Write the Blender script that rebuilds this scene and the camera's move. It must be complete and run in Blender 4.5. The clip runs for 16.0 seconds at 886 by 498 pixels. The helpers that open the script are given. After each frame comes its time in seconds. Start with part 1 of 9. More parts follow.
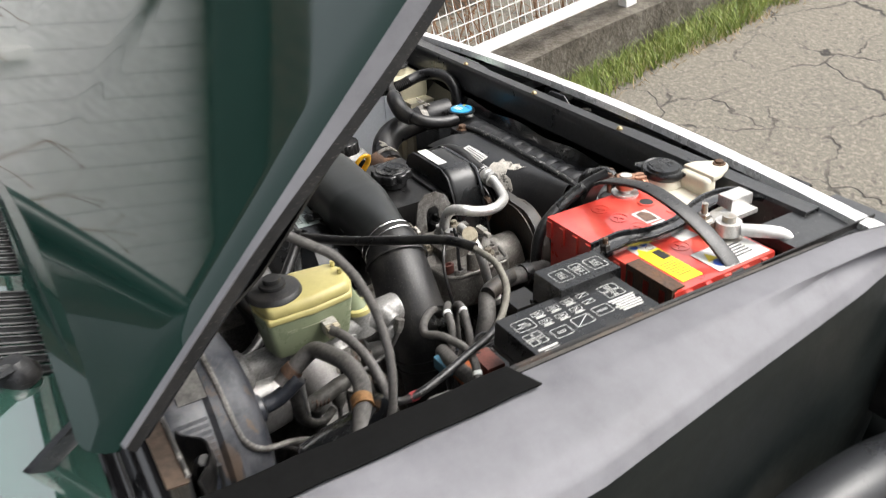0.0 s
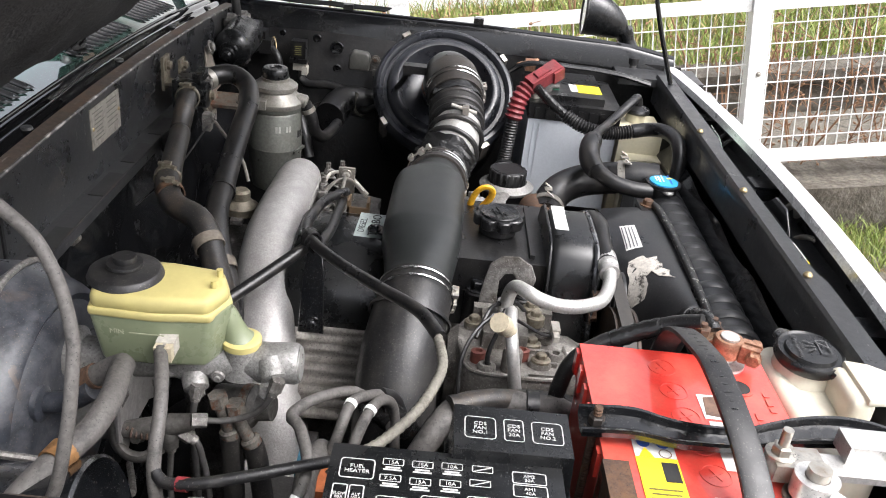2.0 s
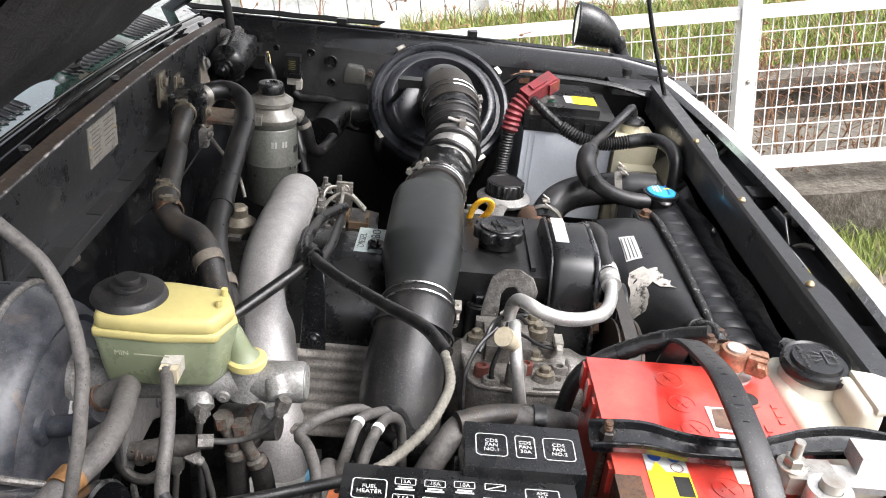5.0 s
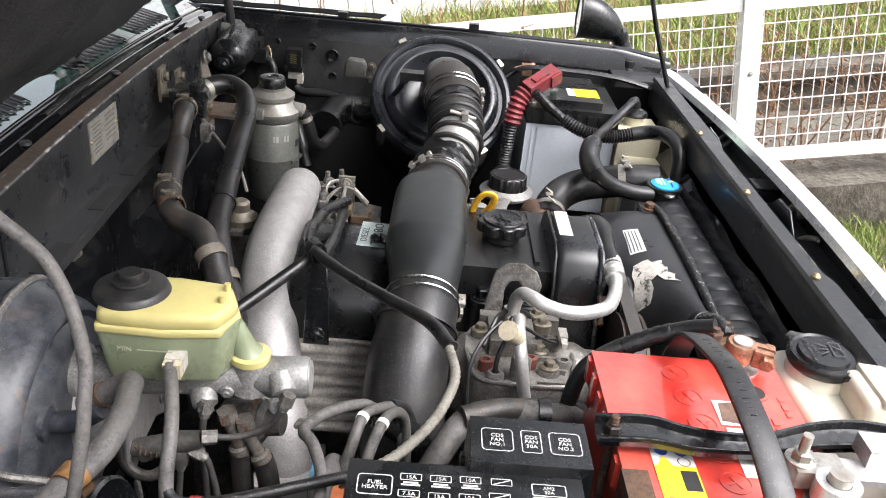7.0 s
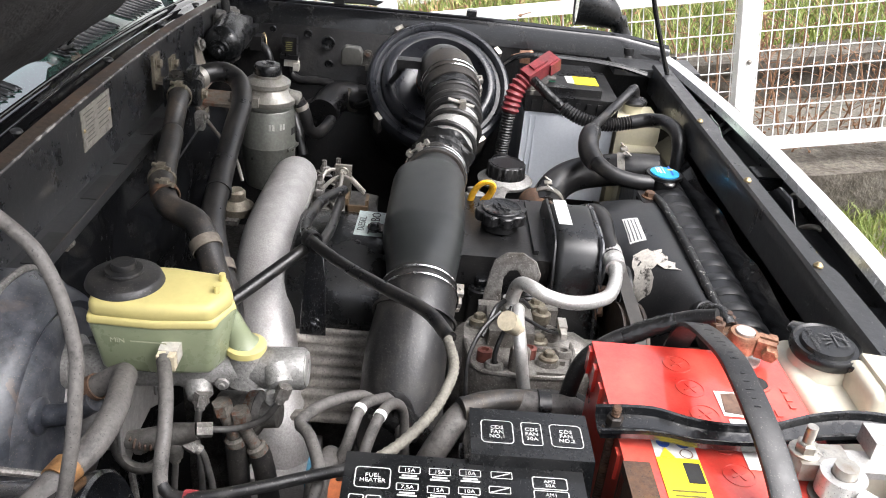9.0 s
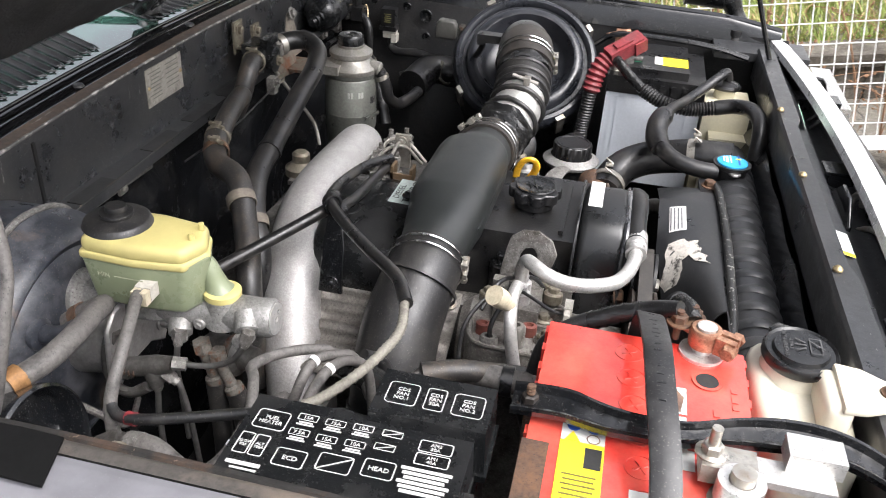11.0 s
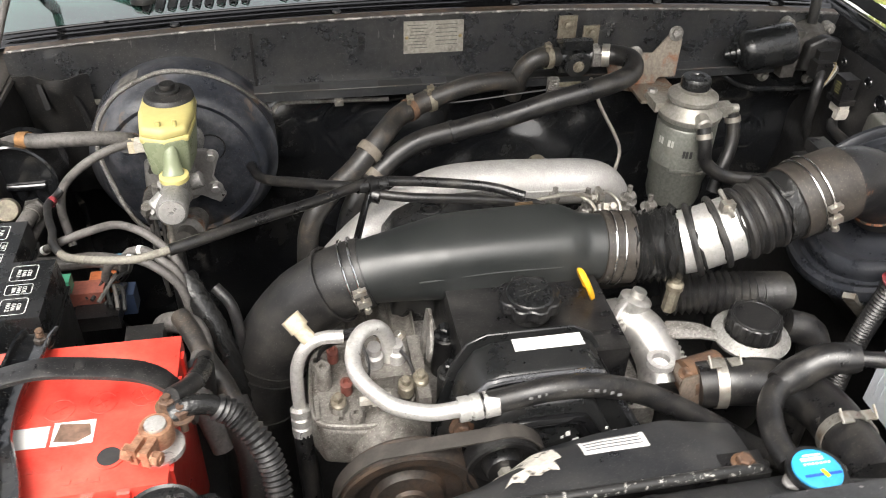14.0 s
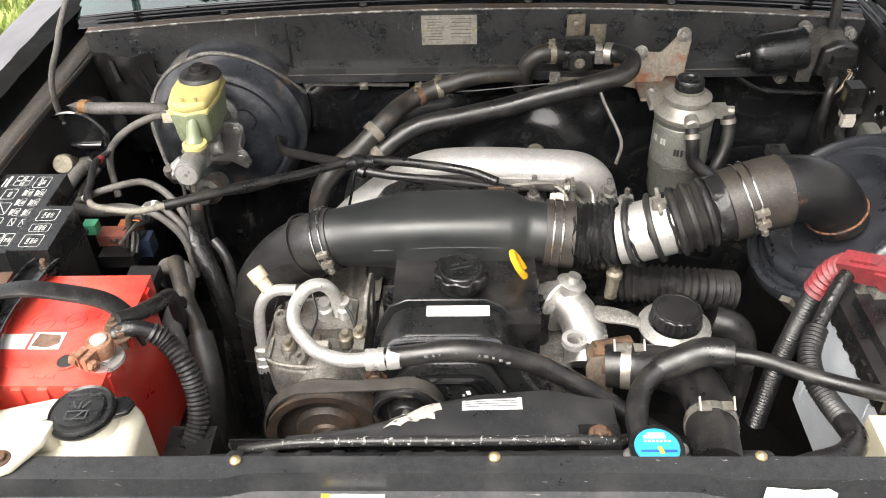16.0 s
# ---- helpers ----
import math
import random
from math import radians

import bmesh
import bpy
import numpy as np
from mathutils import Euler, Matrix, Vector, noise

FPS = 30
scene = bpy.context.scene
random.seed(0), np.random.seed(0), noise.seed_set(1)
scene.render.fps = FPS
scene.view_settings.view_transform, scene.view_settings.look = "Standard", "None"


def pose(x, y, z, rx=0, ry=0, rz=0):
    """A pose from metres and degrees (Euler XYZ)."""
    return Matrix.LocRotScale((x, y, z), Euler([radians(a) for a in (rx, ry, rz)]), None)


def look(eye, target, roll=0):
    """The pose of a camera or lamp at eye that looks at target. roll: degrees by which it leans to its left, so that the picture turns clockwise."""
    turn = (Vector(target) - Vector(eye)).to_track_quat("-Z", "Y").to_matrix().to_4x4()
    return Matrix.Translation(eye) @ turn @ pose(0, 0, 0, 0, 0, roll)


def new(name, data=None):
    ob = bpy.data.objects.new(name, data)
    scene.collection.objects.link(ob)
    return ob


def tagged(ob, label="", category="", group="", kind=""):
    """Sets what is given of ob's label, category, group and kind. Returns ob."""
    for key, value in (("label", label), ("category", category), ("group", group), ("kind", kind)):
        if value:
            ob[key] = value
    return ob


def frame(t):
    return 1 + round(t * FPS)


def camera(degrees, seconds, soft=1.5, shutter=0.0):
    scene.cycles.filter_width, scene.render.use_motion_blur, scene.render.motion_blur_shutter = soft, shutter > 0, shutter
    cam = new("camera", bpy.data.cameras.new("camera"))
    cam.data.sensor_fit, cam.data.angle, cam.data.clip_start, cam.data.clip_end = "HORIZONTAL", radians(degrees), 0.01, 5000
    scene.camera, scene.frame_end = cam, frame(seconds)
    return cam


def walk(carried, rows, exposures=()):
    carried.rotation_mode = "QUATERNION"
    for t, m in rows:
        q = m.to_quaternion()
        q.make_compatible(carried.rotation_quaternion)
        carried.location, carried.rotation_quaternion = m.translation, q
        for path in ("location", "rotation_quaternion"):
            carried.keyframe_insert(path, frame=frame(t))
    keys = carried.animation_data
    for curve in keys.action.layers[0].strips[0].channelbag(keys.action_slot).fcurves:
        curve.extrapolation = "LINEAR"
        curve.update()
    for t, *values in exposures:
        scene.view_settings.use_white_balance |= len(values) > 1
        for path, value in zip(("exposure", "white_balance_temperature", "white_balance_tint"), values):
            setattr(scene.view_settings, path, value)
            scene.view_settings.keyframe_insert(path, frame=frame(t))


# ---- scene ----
cam = camera(55.8, 16.0, soft=1.0, shutter=0.2)
PATH = [
    (0, (-1.224, 0.863, 1.596), (0.291, 0.004, 0.612), -3.3),
    (0.5, (-1.156, 0.656, 1.539), (0.513, -0.05, 0.693), -0.5),
    (1, (-1.068, 0.532, 1.518), (0.727, 0.103, 0.746), 3.0),
    (1.5, (-1.048, 0.421, 1.494), (0.77, 0.265, 0.674), 6.0),
    (2, (-1.057, 0.372, 1.485), (0.713, 0.325, 0.555), 6.5),
    (2.5, (-1.058, 0.379, 1.485), (0.703, 0.337, 0.536), 5.7),
    (3, (-1.055, 0.381, 1.485), (0.718, 0.335, 0.562), 5.7),
    (3.5, (-1.055, 0.383, 1.484), (0.728, 0.328, 0.58), 5.8),
    (4, (-1.054, 0.386, 1.486), (0.731, 0.322, 0.585), 6.0),
    (6.5, (-1.05, 0.387, 1.487), (0.727, 0.319, 0.572), 5.7),
    (7, (-1.048, 0.389, 1.484), (0.727, 0.322, 0.565), 5.7),
    (7.5, (-1.046, 0.392, 1.483), (0.725, 0.325, 0.556), 5.9),
    (8, (-1.042, 0.392, 1.482), (0.725, 0.32, 0.548), 5.8),
    (8.5, (-1.038, 0.392, 1.481), (0.726, 0.312, 0.541), 5.8),
    (11, (-1.036, 0.191, 1.496), (0.652, 0.526, 0.478), 3.8),
    (11.5, (-1.006, 0.044, 1.523), (0.56, 0.688, 0.459), 3.0),
    (12, (-0.903, -0.103, 1.546), (0.464, 0.848, 0.438), 2.3),
    (12.5, (-0.757, -0.265, 1.556), (0.337, 0.955, 0.409), 2.2),
    (13, (-0.604, -0.391, 1.578), (0.236, 0.989, 0.399), 2.7),
    (13.5, (-0.425, -0.406, 1.577), (0.155, 1.081, 0.37), 2.8),
    (14, (-0.255, -0.417, 1.608), (0.063, 1.146, 0.401), 1.9),
    (14.5, (-0.063, -0.465, 1.633), (0.019, 1.14, 0.443), 0.5),
    (15, (-0.006, -0.517, 1.668), (-0.044, 1.083, 0.468), -1.5),
    (15.5, (-0.021, -0.522, 1.678), (-0.076, 1.057, 0.451), -2.1),
    (16, (0.0, -0.539, 1.686), (-0.067, 1.018, 0.433), -2.0),
]
# The car stands nose-down by this turn; all of the car's parts are given in the car's own axes:
# x across (right as seen from the front), y to the rear, z up, origin on the ground under the radiator.
CAR = pose(0, 0, 0, 10, 0, 0)
OUT = Matrix.Identity(4)
EXPOSURES = [(0.0, 1.2, 6500), (1.0, 1.12, 6250), (1.5, 1.2, 6250), (2.0, 1.4, 6300), (2.5, 1.52, 6300), (4.0, 1.53, 6300), (8.5, 1.52, 6300), (11.5, 1.55, 6300), (12.5, 1.57, 6400), (13.5, 1.6, 6600), (14.0, 1.67, 6700), (16.0, 1.8, 6750)]
walk(cam, [(t, CAR @ look(eye, target, roll)) for t, eye, target, roll in PATH], [(t, e, k, 13 if 0.5 < t < 13 else 10) for t, e, k in EXPOSURES])

# ---- light: bright overcast sky ----
SUN_ELEVATION, SUN_ROTATION = radians(48), radians(205)
world = bpy.data.worlds.new("world")
scene.world = world
world.use_nodes = True
wn = world.node_tree.nodes
sky = wn.new("ShaderNodeTexSky")
sky.sky_type = "NISHITA"
sky.sun_disc = False
sky.sun_elevation, sky.sun_rotation = SUN_ELEVATION, SUN_ROTATION
sky.dust_density = 6.0
sky.air_density = 1.0
hsv = wn.new("ShaderNodeHueSaturation")
hsv.inputs["Saturation"].default_value = 0.2
world.node_tree.links.new(sky.outputs[0], hsv.inputs["Color"])
world.node_tree.links.new(hsv.outputs[0], wn["Background"].inputs["Color"])
wn["Background"].inputs["Strength"].default_value = 0.15
sun = new("sun", bpy.data.lights.new("sun", "SUN"))
sun.data.energy, sun.data.angle, sun.data.color = 1.0, radians(50), (1.0, 0.96, 0.9)
sun.matrix_world = look((0, 0, 20), Vector((0, 0, 20)) - Vector((math.sin(SUN_ROTATION) * math.cos(SUN_ELEVATION), math.cos(SUN_ROTATION) * math.cos(SUN_ELEVATION), math.sin(SUN_ELEVATION))))


# ---- materials ----
def nodes(name):
    m = bpy.data.materials.new(name)
    m.use_nodes = True
    t = m.node_tree
    return m, t, t.nodes["Principled BSDF"], t.nodes.new("ShaderNodeTexCoord").outputs["Object"]


def noise_node(t, co, scale, detail=4.0, rough=0.6):
    n = t.nodes.new("ShaderNodeTexNoise")
    n.inputs["Scale"].default_value, n.inputs["Detail"].default_value, n.inputs["Roughness"].default_value = scale, detail, rough
    t.links.new(co, n.inputs["Vector"])
    return n.outputs["Fac"]


def ramp(t, fac, lo, hi, a=(0, 0, 0, 1), b=(1, 1, 1, 1)):
    r = t.nodes.new("ShaderNodeValToRGB")
    r.color_ramp.elements[0].position, r.color_ramp.elements[1].position = lo, hi
    r.color_ramp.elements[0].color, r.color_ramp.elements[1].color = a, b
    t.links.new(fac, r.inputs["Fac"])
    return r.outputs["Color"]


def mix(t, fac, a, b):
    n = t.nodes.new("ShaderNodeMix")
    n.data_type = "RGBA"
    for socket, v in ((n.inputs["Factor"], fac), (n.inputs["A"], a), (n.inputs["B"], b)):
        if isinstance(v, bpy.types.NodeSocket):
            t.links.new(v, socket)
        else:
            socket.default_value = v
    return n.outputs["Result"]


def bumped(t, bsdf, height, strength, distance):
    b = t.nodes.new("ShaderNodeBump")
    b.inputs["Strength"].default_value, b.inputs["Distance"].default_value = strength, distance
    t.links.new(height, b.inputs["Height"])
    t.links.new(b.outputs[0], bsdf.inputs["Normal"])


def mat(name, col, rough=0.5, metal=0.0, grain=220.0, var=0.2, bump=0.15, dirt=None, dirt_scale=14.0, dirt_lo=0.5, dirt_hi=0.72, coat=0.0, spec=0.5, depth=0.001, chip=None, chip_dir=(160, 160, 160), chip_lo=0.66, speck=None):
    """A surface with fine grain, patches of dirt, and optional chips and specks of dust; its roughness varies with them."""
    m, t, bsdf, co = nodes(name)
    fine = noise_node(t, co, grain)
    wide = noise_node(t, co, dirt_scale, 8.0, 0.7)
    shade = mix(t, ramp(t, fine, 0.3, 0.7), tuple(v * (1 - var) for v in col) + (1,), tuple(min(1, v * (1 + var)) for v in col) + (1,))
    if dirt:
        shade = mix(t, ramp(t, wide, dirt_lo, dirt_hi), shade, (*dirt, 1))
    if speck:
        dots = ramp(t, noise_node(t, co, 620, 2.0, 0.5), 0.64, 0.7)
        shade = mix(t, dots, shade, (*speck, 1))
    if chip:
        v = t.nodes.new("ShaderNodeVectorMath")
        v.operation = "MULTIPLY"
        v.inputs[1].default_value = chip_dir
        t.links.new(co, v.inputs[0])
        marks = ramp(t, noise_node(t, v.outputs[0], 1.0, 5.0, 0.6), chip_lo, chip_lo + 0.03)
        where = ramp(t, noise_node(t, co, 6.0, 3.0), 0.46, 0.6)
        shade = mix(t, mix(t, where, (0, 0, 0, 1), marks), shade, (*chip, 1))
    t.links.new(shade, bsdf.inputs["Base Color"])
    rr = ramp(t, wide, 0.3, 0.7, (max(0.03, rough - 0.13),) * 3 + (1,), (min(1, rough + 0.16),) * 3 + (1,))
    t.links.new(rr, bsdf.inputs["Roughness"])
    bsdf.inputs["Metallic"].default_value = metal
    bsdf.inputs["Specular IOR Level"].default_value = spec
    bsdf.inputs["Coat Weight"].default_value = coat
    bsdf.inputs["Coat Roughness"].default_value = 0.06
    if bump:
        bumped(t, bsdf, fine, bump, depth)
    return m


DUST = (0.13, 0.12, 0.105)
RUST = (0.16, 0.07, 0.035)
black_plastic = mat("black_plastic", (0.00605, 0.00605, 0.0066), 0.33, bump=0.3, var=0.4, dirt=(0.031, 0.02976, 0.02728), dirt_lo=0.46, dirt_hi=0.85, dirt_scale=20, speck=(0.07, 0.0665, 0.063))
smooth_plastic = mat("smooth_black_plastic", (0.00605, 0.0066, 0.00715), 0.27, bump=0.05, grain=500, dirt=(0.02232, 0.02232, 0.02232), dirt_lo=0.42, dirt_hi=0.85, speck=(0.042, 0.0406, 0.0385))
satin_plastic = mat("satin_black_plastic", (0.017, 0.018, 0.02), 0.36, bump=0.1, grain=400, var=0.3, dirt=(0.042, 0.041, 0.04), dirt_scale=18, dirt_lo=0.42, dirt_hi=0.8, speck=(0.07, 0.066, 0.062))
duct_plastic = mat("matt_duct_plastic", (0.013, 0.0145, 0.0145), 0.4, bump=0.1, grain=700, var=0.3, dirt=(0.036, 0.038, 0.0365), dirt_scale=10, dirt_lo=0.4, dirt_hi=0.9)
rubber = mat("black_rubber", (0.0088, 0.0088, 0.00935), 0.45, bump=0.35, var=0.4, dirt=(0.0527, 0.04836, 0.04216), dirt_scale=26, dirt_lo=0.46, dirt_hi=0.85, speck=(0.084, 0.077, 0.07))
brown_rubber = mat("dusty_brown_rubber", (0.02, 0.0175, 0.015), 0.5, bump=0.3, var=0.4, dirt=(0.062, 0.05, 0.04), dirt_scale=24, dirt_lo=0.42, dirt_hi=0.8, speck=(0.1, 0.085, 0.07))
hose_rubber = mat("hose_rubber", (0.0077, 0.0077, 0.00825), 0.34, bump=0.12, grain=400, var=0.35, dirt=(0.0527, 0.04774, 0.04092), dirt_scale=34, dirt_lo=0.48, dirt_hi=0.9, speck=(0.07, 0.063, 0.056))
worn_hose = mat("worn_heater_hose", (0.015, 0.0145, 0.014), 0.46, bump=0.3, grain=300, var=0.4, dirt=(0.075, 0.057, 0.042), dirt_scale=28, dirt_lo=0.5, dirt_hi=0.75, speck=(0.12, 0.1, 0.08))
dusty_hose = mat("dusty_hose", (0.088, 0.082, 0.077), 0.62, bump=0.35, var=0.3, dirt=(0.03, 0.028, 0.027), dirt_scale=42, dirt_lo=0.53, dirt_hi=0.66, speck=(0.03, 0.029, 0.028))
loom = mat("wiring_loom", (0.0099, 0.0099, 0.01045), 0.4, bump=0.2, var=0.4, dirt=(0.0527, 0.0496, 0.0465), dirt_scale=45, dirt_lo=0.5, dirt_hi=0.85, speck=(0.084, 0.077, 0.07))
tape = mat("glossy_tape", (0.012, 0.012, 0.012), 0.22, bump=0.9, grain=90, depth=0.003)
tan_tape = mat("tan_cloth_tape", (0.16, 0.15, 0.125), 0.7, bump=0.5, grain=400, var=0.3, dirt=(0.06, 0.055, 0.045), dirt_scale=80)
bay_paint = mat("bay_black_paint", (0.0055, 0.00605, 0.00715), 0.2, bump=0.12, grain=90, dirt=(0.026, 0.025, 0.0235), dirt_scale=12, dirt_lo=0.5, dirt_hi=0.85, coat=0.4, speck=(0.055, 0.052, 0.048))
booster_paint = mat("booster_paint", (0.022, 0.025, 0.032), 0.36, bump=0.15, grain=120, var=0.35, dirt=(0.085, 0.087, 0.096), dirt_scale=16, dirt_lo=0.47, dirt_hi=0.64, coat=0.05, chip=(0.12, 0.085, 0.06), chip_dir=(45, 45, 7), chip_lo=0.555, speck=(0.1, 0.085, 0.075))
bay_dark = mat("bay_undercoat", (0.0085, 0.0085, 0.009), 0.42, bump=0.5, grain=80, var=0.4, dirt=(0.02, 0.0178, 0.0155), dirt_scale=14, dirt_lo=0.48, dirt_hi=0.85, depth=0.002, spec=0.35, speck=(0.07, 0.063, 0.056))
scuffed = mat("scuffed_black_paint", (0.022, 0.0232, 0.025), 0.36, bump=0.2, grain=150, var=0.35, dirt=(0.05, 0.05, 0.05), dirt_scale=20, dirt_lo=0.48, dirt_hi=0.85, coat=0.15, chip=(0.26, 0.25, 0.235), chip_dir=(70, 220, 220), chip_lo=0.665, speck=(0.06, 0.058, 0.056))
bulkhead_paint = mat("bulkhead_paint", (0.02, 0.021, 0.023), 0.3, bump=0.25, grain=110, var=0.35, dirt=(0.05, 0.048, 0.045), dirt_scale=13, dirt_lo=0.46, dirt_hi=0.8, coat=0.5, chip=(0.36, 0.35, 0.33), chip_dir=(150, 150, 26), chip_lo=0.675, speck=(0.11, 0.105, 0.1))
rusty_lip = mat("rusty_lip", (0.0176, 0.0168, 0.016), 0.5, bump=0.5, grain=180, var=0.4, dirt=(0.08, 0.0464, 0.0288), dirt_scale=14, dirt_lo=0.5, dirt_hi=0.68, chip=(0.22, 0.17, 0.13), chip_lo=0.64)
rust_metal = mat("rusty_metal", (0.068, 0.04, 0.0272), 0.7, metal=0.2, bump=0.7, grain=240, var=0.4, dirt=(0.152, 0.08, 0.04), dirt_scale=38, dirt_lo=0.45, dirt_hi=0.7, speck=(0.036, 0.027, 0.0225))
rust_plate = mat("part_rusted_plate", (0.19, 0.165, 0.135), 0.5, metal=0.5, bump=0.4, grain=240, var=0.3, dirt=(0.2, 0.085, 0.04), dirt_scale=22, dirt_lo=0.5, dirt_hi=0.62)
dark_rust = mat("dark_rusty_pulley", (0.028, 0.0232, 0.02), 0.5, metal=0.3, bump=0.5, grain=240, var=0.4, dirt=(0.08, 0.0496, 0.032), dirt_scale=24, dirt_lo=0.48, dirt_hi=0.7)
copper = mat("copper_clamp", (0.44, 0.25, 0.16), 0.42, metal=0.65, bump=0.4, grain=260, var=0.35, dirt=(0.22, 0.1, 0.06), dirt_scale=70, dirt_lo=0.45, dirt_hi=0.65)
alu_cast = mat("cast_aluminium", (0.4, 0.39, 0.38), 0.5, metal=0.5, bump=0.5, grain=420, var=0.2, dirt=(0.29, 0.28, 0.265), dirt_scale=24, dirt_lo=0.42, dirt_hi=0.78)
alu_shiny = mat("polished_casting", (0.5, 0.49, 0.47), 0.38, metal=0.85, bump=0.4, grain=160, var=0.25, dirt=(0.24, 0.22, 0.19), dirt_scale=40, dirt_lo=0.5, dirt_hi=0.8)
alu_dirty = mat("dirty_aluminium", (0.2, 0.192, 0.18), 0.55, metal=0.5, bump=0.8, grain=300, var=0.4, dirt=(0.06, 0.052, 0.044), dirt_scale=34, dirt_lo=0.44, dirt_hi=0.68, speck=(0.378, 0.36, 0.342))
alu_pipe = mat("bright_aluminium", (0.62, 0.61, 0.59), 0.36, metal=0.7, bump=0.2, grain=300, var=0.12, dirt=(0.45, 0.44, 0.41), dirt_scale=40, speck=(0.35, 0.34, 0.32))
steel = mat("zinc_steel", (0.42, 0.4, 0.36), 0.36, metal=0.8, bump=0.25, var=0.25, dirt=(0.2, 0.155, 0.11), dirt_scale=55)
chrome = mat("bright_steel", (0.75, 0.75, 0.75), 0.2, metal=1.0, bump=0.05)
brass = mat("dull_yellow_zinc", (0.34, 0.27, 0.15), 0.42, metal=0.7, bump=0.25, var=0.25, dirt=(0.18, 0.13, 0.08), dirt_scale=60)
filter_cast = mat("dull_filter_casting", (0.27, 0.26, 0.235), 0.42, metal=0.55, bump=0.3, grain=260, var=0.2, dirt=(0.15, 0.135, 0.11), dirt_scale=30, dirt_lo=0.45, dirt_hi=0.8)
compressor_cast = mat("dusty_compressor_casting", (0.19, 0.18, 0.165), 0.5, metal=0.45, bump=0.7, grain=300, var=0.35, dirt=(0.075, 0.066, 0.056), dirt_scale=30, dirt_lo=0.42, dirt_hi=0.66, speck=(0.4, 0.38, 0.35))
dull_zinc = mat("dull_tan_zinc", (0.2, 0.18, 0.14), 0.5, metal=0.5, bump=0.35, var=0.3, dirt=(0.1, 0.078, 0.055), dirt_scale=60, dirt_lo=0.45, dirt_hi=0.7)
dark_zinc = mat("dark_grimy_casting", (0.09, 0.086, 0.08), 0.5, metal=0.4, bump=0.5, grain=240, var=0.35, dirt=(0.03, 0.027, 0.024), dirt_scale=40, dirt_lo=0.42, dirt_hi=0.66)
cyl_cast = mat("grey_cylinder_casting", (0.25, 0.245, 0.235), 0.5, metal=0.45, bump=0.6, grain=330, var=0.3, dirt=(0.13, 0.125, 0.115), dirt_scale=26, dirt_lo=0.48, dirt_hi=0.75, speck=(0.08, 0.075, 0.07))
dull_pipe = mat("dull_grey_pipe", (0.075, 0.073, 0.07), 0.45, metal=0.3, bump=0.2, dirt=(0.035, 0.032, 0.03), dirt_scale=50, dirt_lo=0.45, dirt_hi=0.7)
dull_rust = mat("dull_rusty_fitting", (0.13, 0.12, 0.105), 0.6, metal=0.3, bump=0.6, grain=260, var=0.4, dirt=(0.13, 0.05, 0.022), dirt_scale=60, dirt_lo=0.5, dirt_hi=0.6)
yellow_cap = mat("yellow_plastic_cap", (0.48, 0.42, 0.165), 0.36, bump=0.04, grain=120, var=0.05, dirt=(0.4, 0.345, 0.14), dirt_scale=22, dirt_lo=0.4, dirt_hi=0.75)
reservoir_plastic = mat("aged_translucent_plastic", (0.2, 0.225, 0.145), 0.3, bump=0.05, var=0.06, dirt=(0.16, 0.185, 0.105), dirt_scale=14, dirt_lo=0.35, dirt_hi=0.7)
red_plastic = mat("red_battery_plastic", (0.62, 0.036, 0.026), 0.36, bump=0.12, grain=320, var=0.08, dirt=(0.62, 0.12, 0.082), dirt_scale=14, dirt_lo=0.4, dirt_hi=0.75, coat=1.0)
red_cover = mat("faded_red_cover", (0.2, 0.027, 0.032), 0.5, bump=0.25, var=0.3, dirt=(0.1, 0.035, 0.036), dirt_scale=36, dirt_lo=0.45, dirt_hi=0.75)
white_plastic = mat("milky_tank_plastic", (0.6, 0.57, 0.47), 0.42, bump=0.04, var=0.04, dirt=(0.52, 0.47, 0.34), dirt_scale=9, dirt_lo=0.45, dirt_hi=0.85)
aged_tank = mat("aged_tank_plastic", (0.58, 0.54, 0.4), 0.42, bump=0.04, var=0.05, dirt=(0.44, 0.38, 0.22), dirt_scale=12)
battery_grey = mat("grey_battery_case", (0.56, 0.59, 0.63), 0.42, bump=0.05, var=0.05, dirt=(0.47, 0.5, 0.54), dirt_scale=8)
white_label = mat("white_label", (0.6, 0.6, 0.58), 0.5, bump=0.05, var=0.06, dirt=(0.48, 0.48, 0.45), dirt_scale=60, dirt_lo=0.55, dirt_hi=0.8)
worn_label = mat("worn_label", (0.5, 0.47, 0.42), 0.7, bump=0.3, var=0.25, dirt=(0.07, 0.064, 0.058), dirt_scale=75, dirt_lo=0.52, dirt_hi=0.62)
yellow_label = mat("yellow_label", (0.85, 0.66, 0.02), 0.45, bump=0.03, var=0.04)
blue_paint = mat("blue_cap_paint", (0.03, 0.33, 0.62), 0.35, bump=0.1, var=0.1)
dark_blue = mat("dark_blue_print", (0.02, 0.08, 0.4), 0.45, bump=0.0)
print_white = mat("white_print", (0.8, 0.8, 0.78), 0.5, bump=0.0, var=0.1)
fuse_print = mat("dull_white_print", (0.5, 0.5, 0.48), 0.5, bump=0.0, grain=400, var=0.25)
print_black = mat("black_print", (0.02, 0.02, 0.02), 0.5, bump=0.0)
print_brown = mat("brown_print", (0.14, 0.085, 0.06), 0.5, bump=0.0, grain=60, var=0.6)
orange_plastic = mat("orange_connector", (0.42, 0.13, 0.05), 0.5, bump=0.2, dirt=(0.2, 0.09, 0.05), dirt_scale=60)
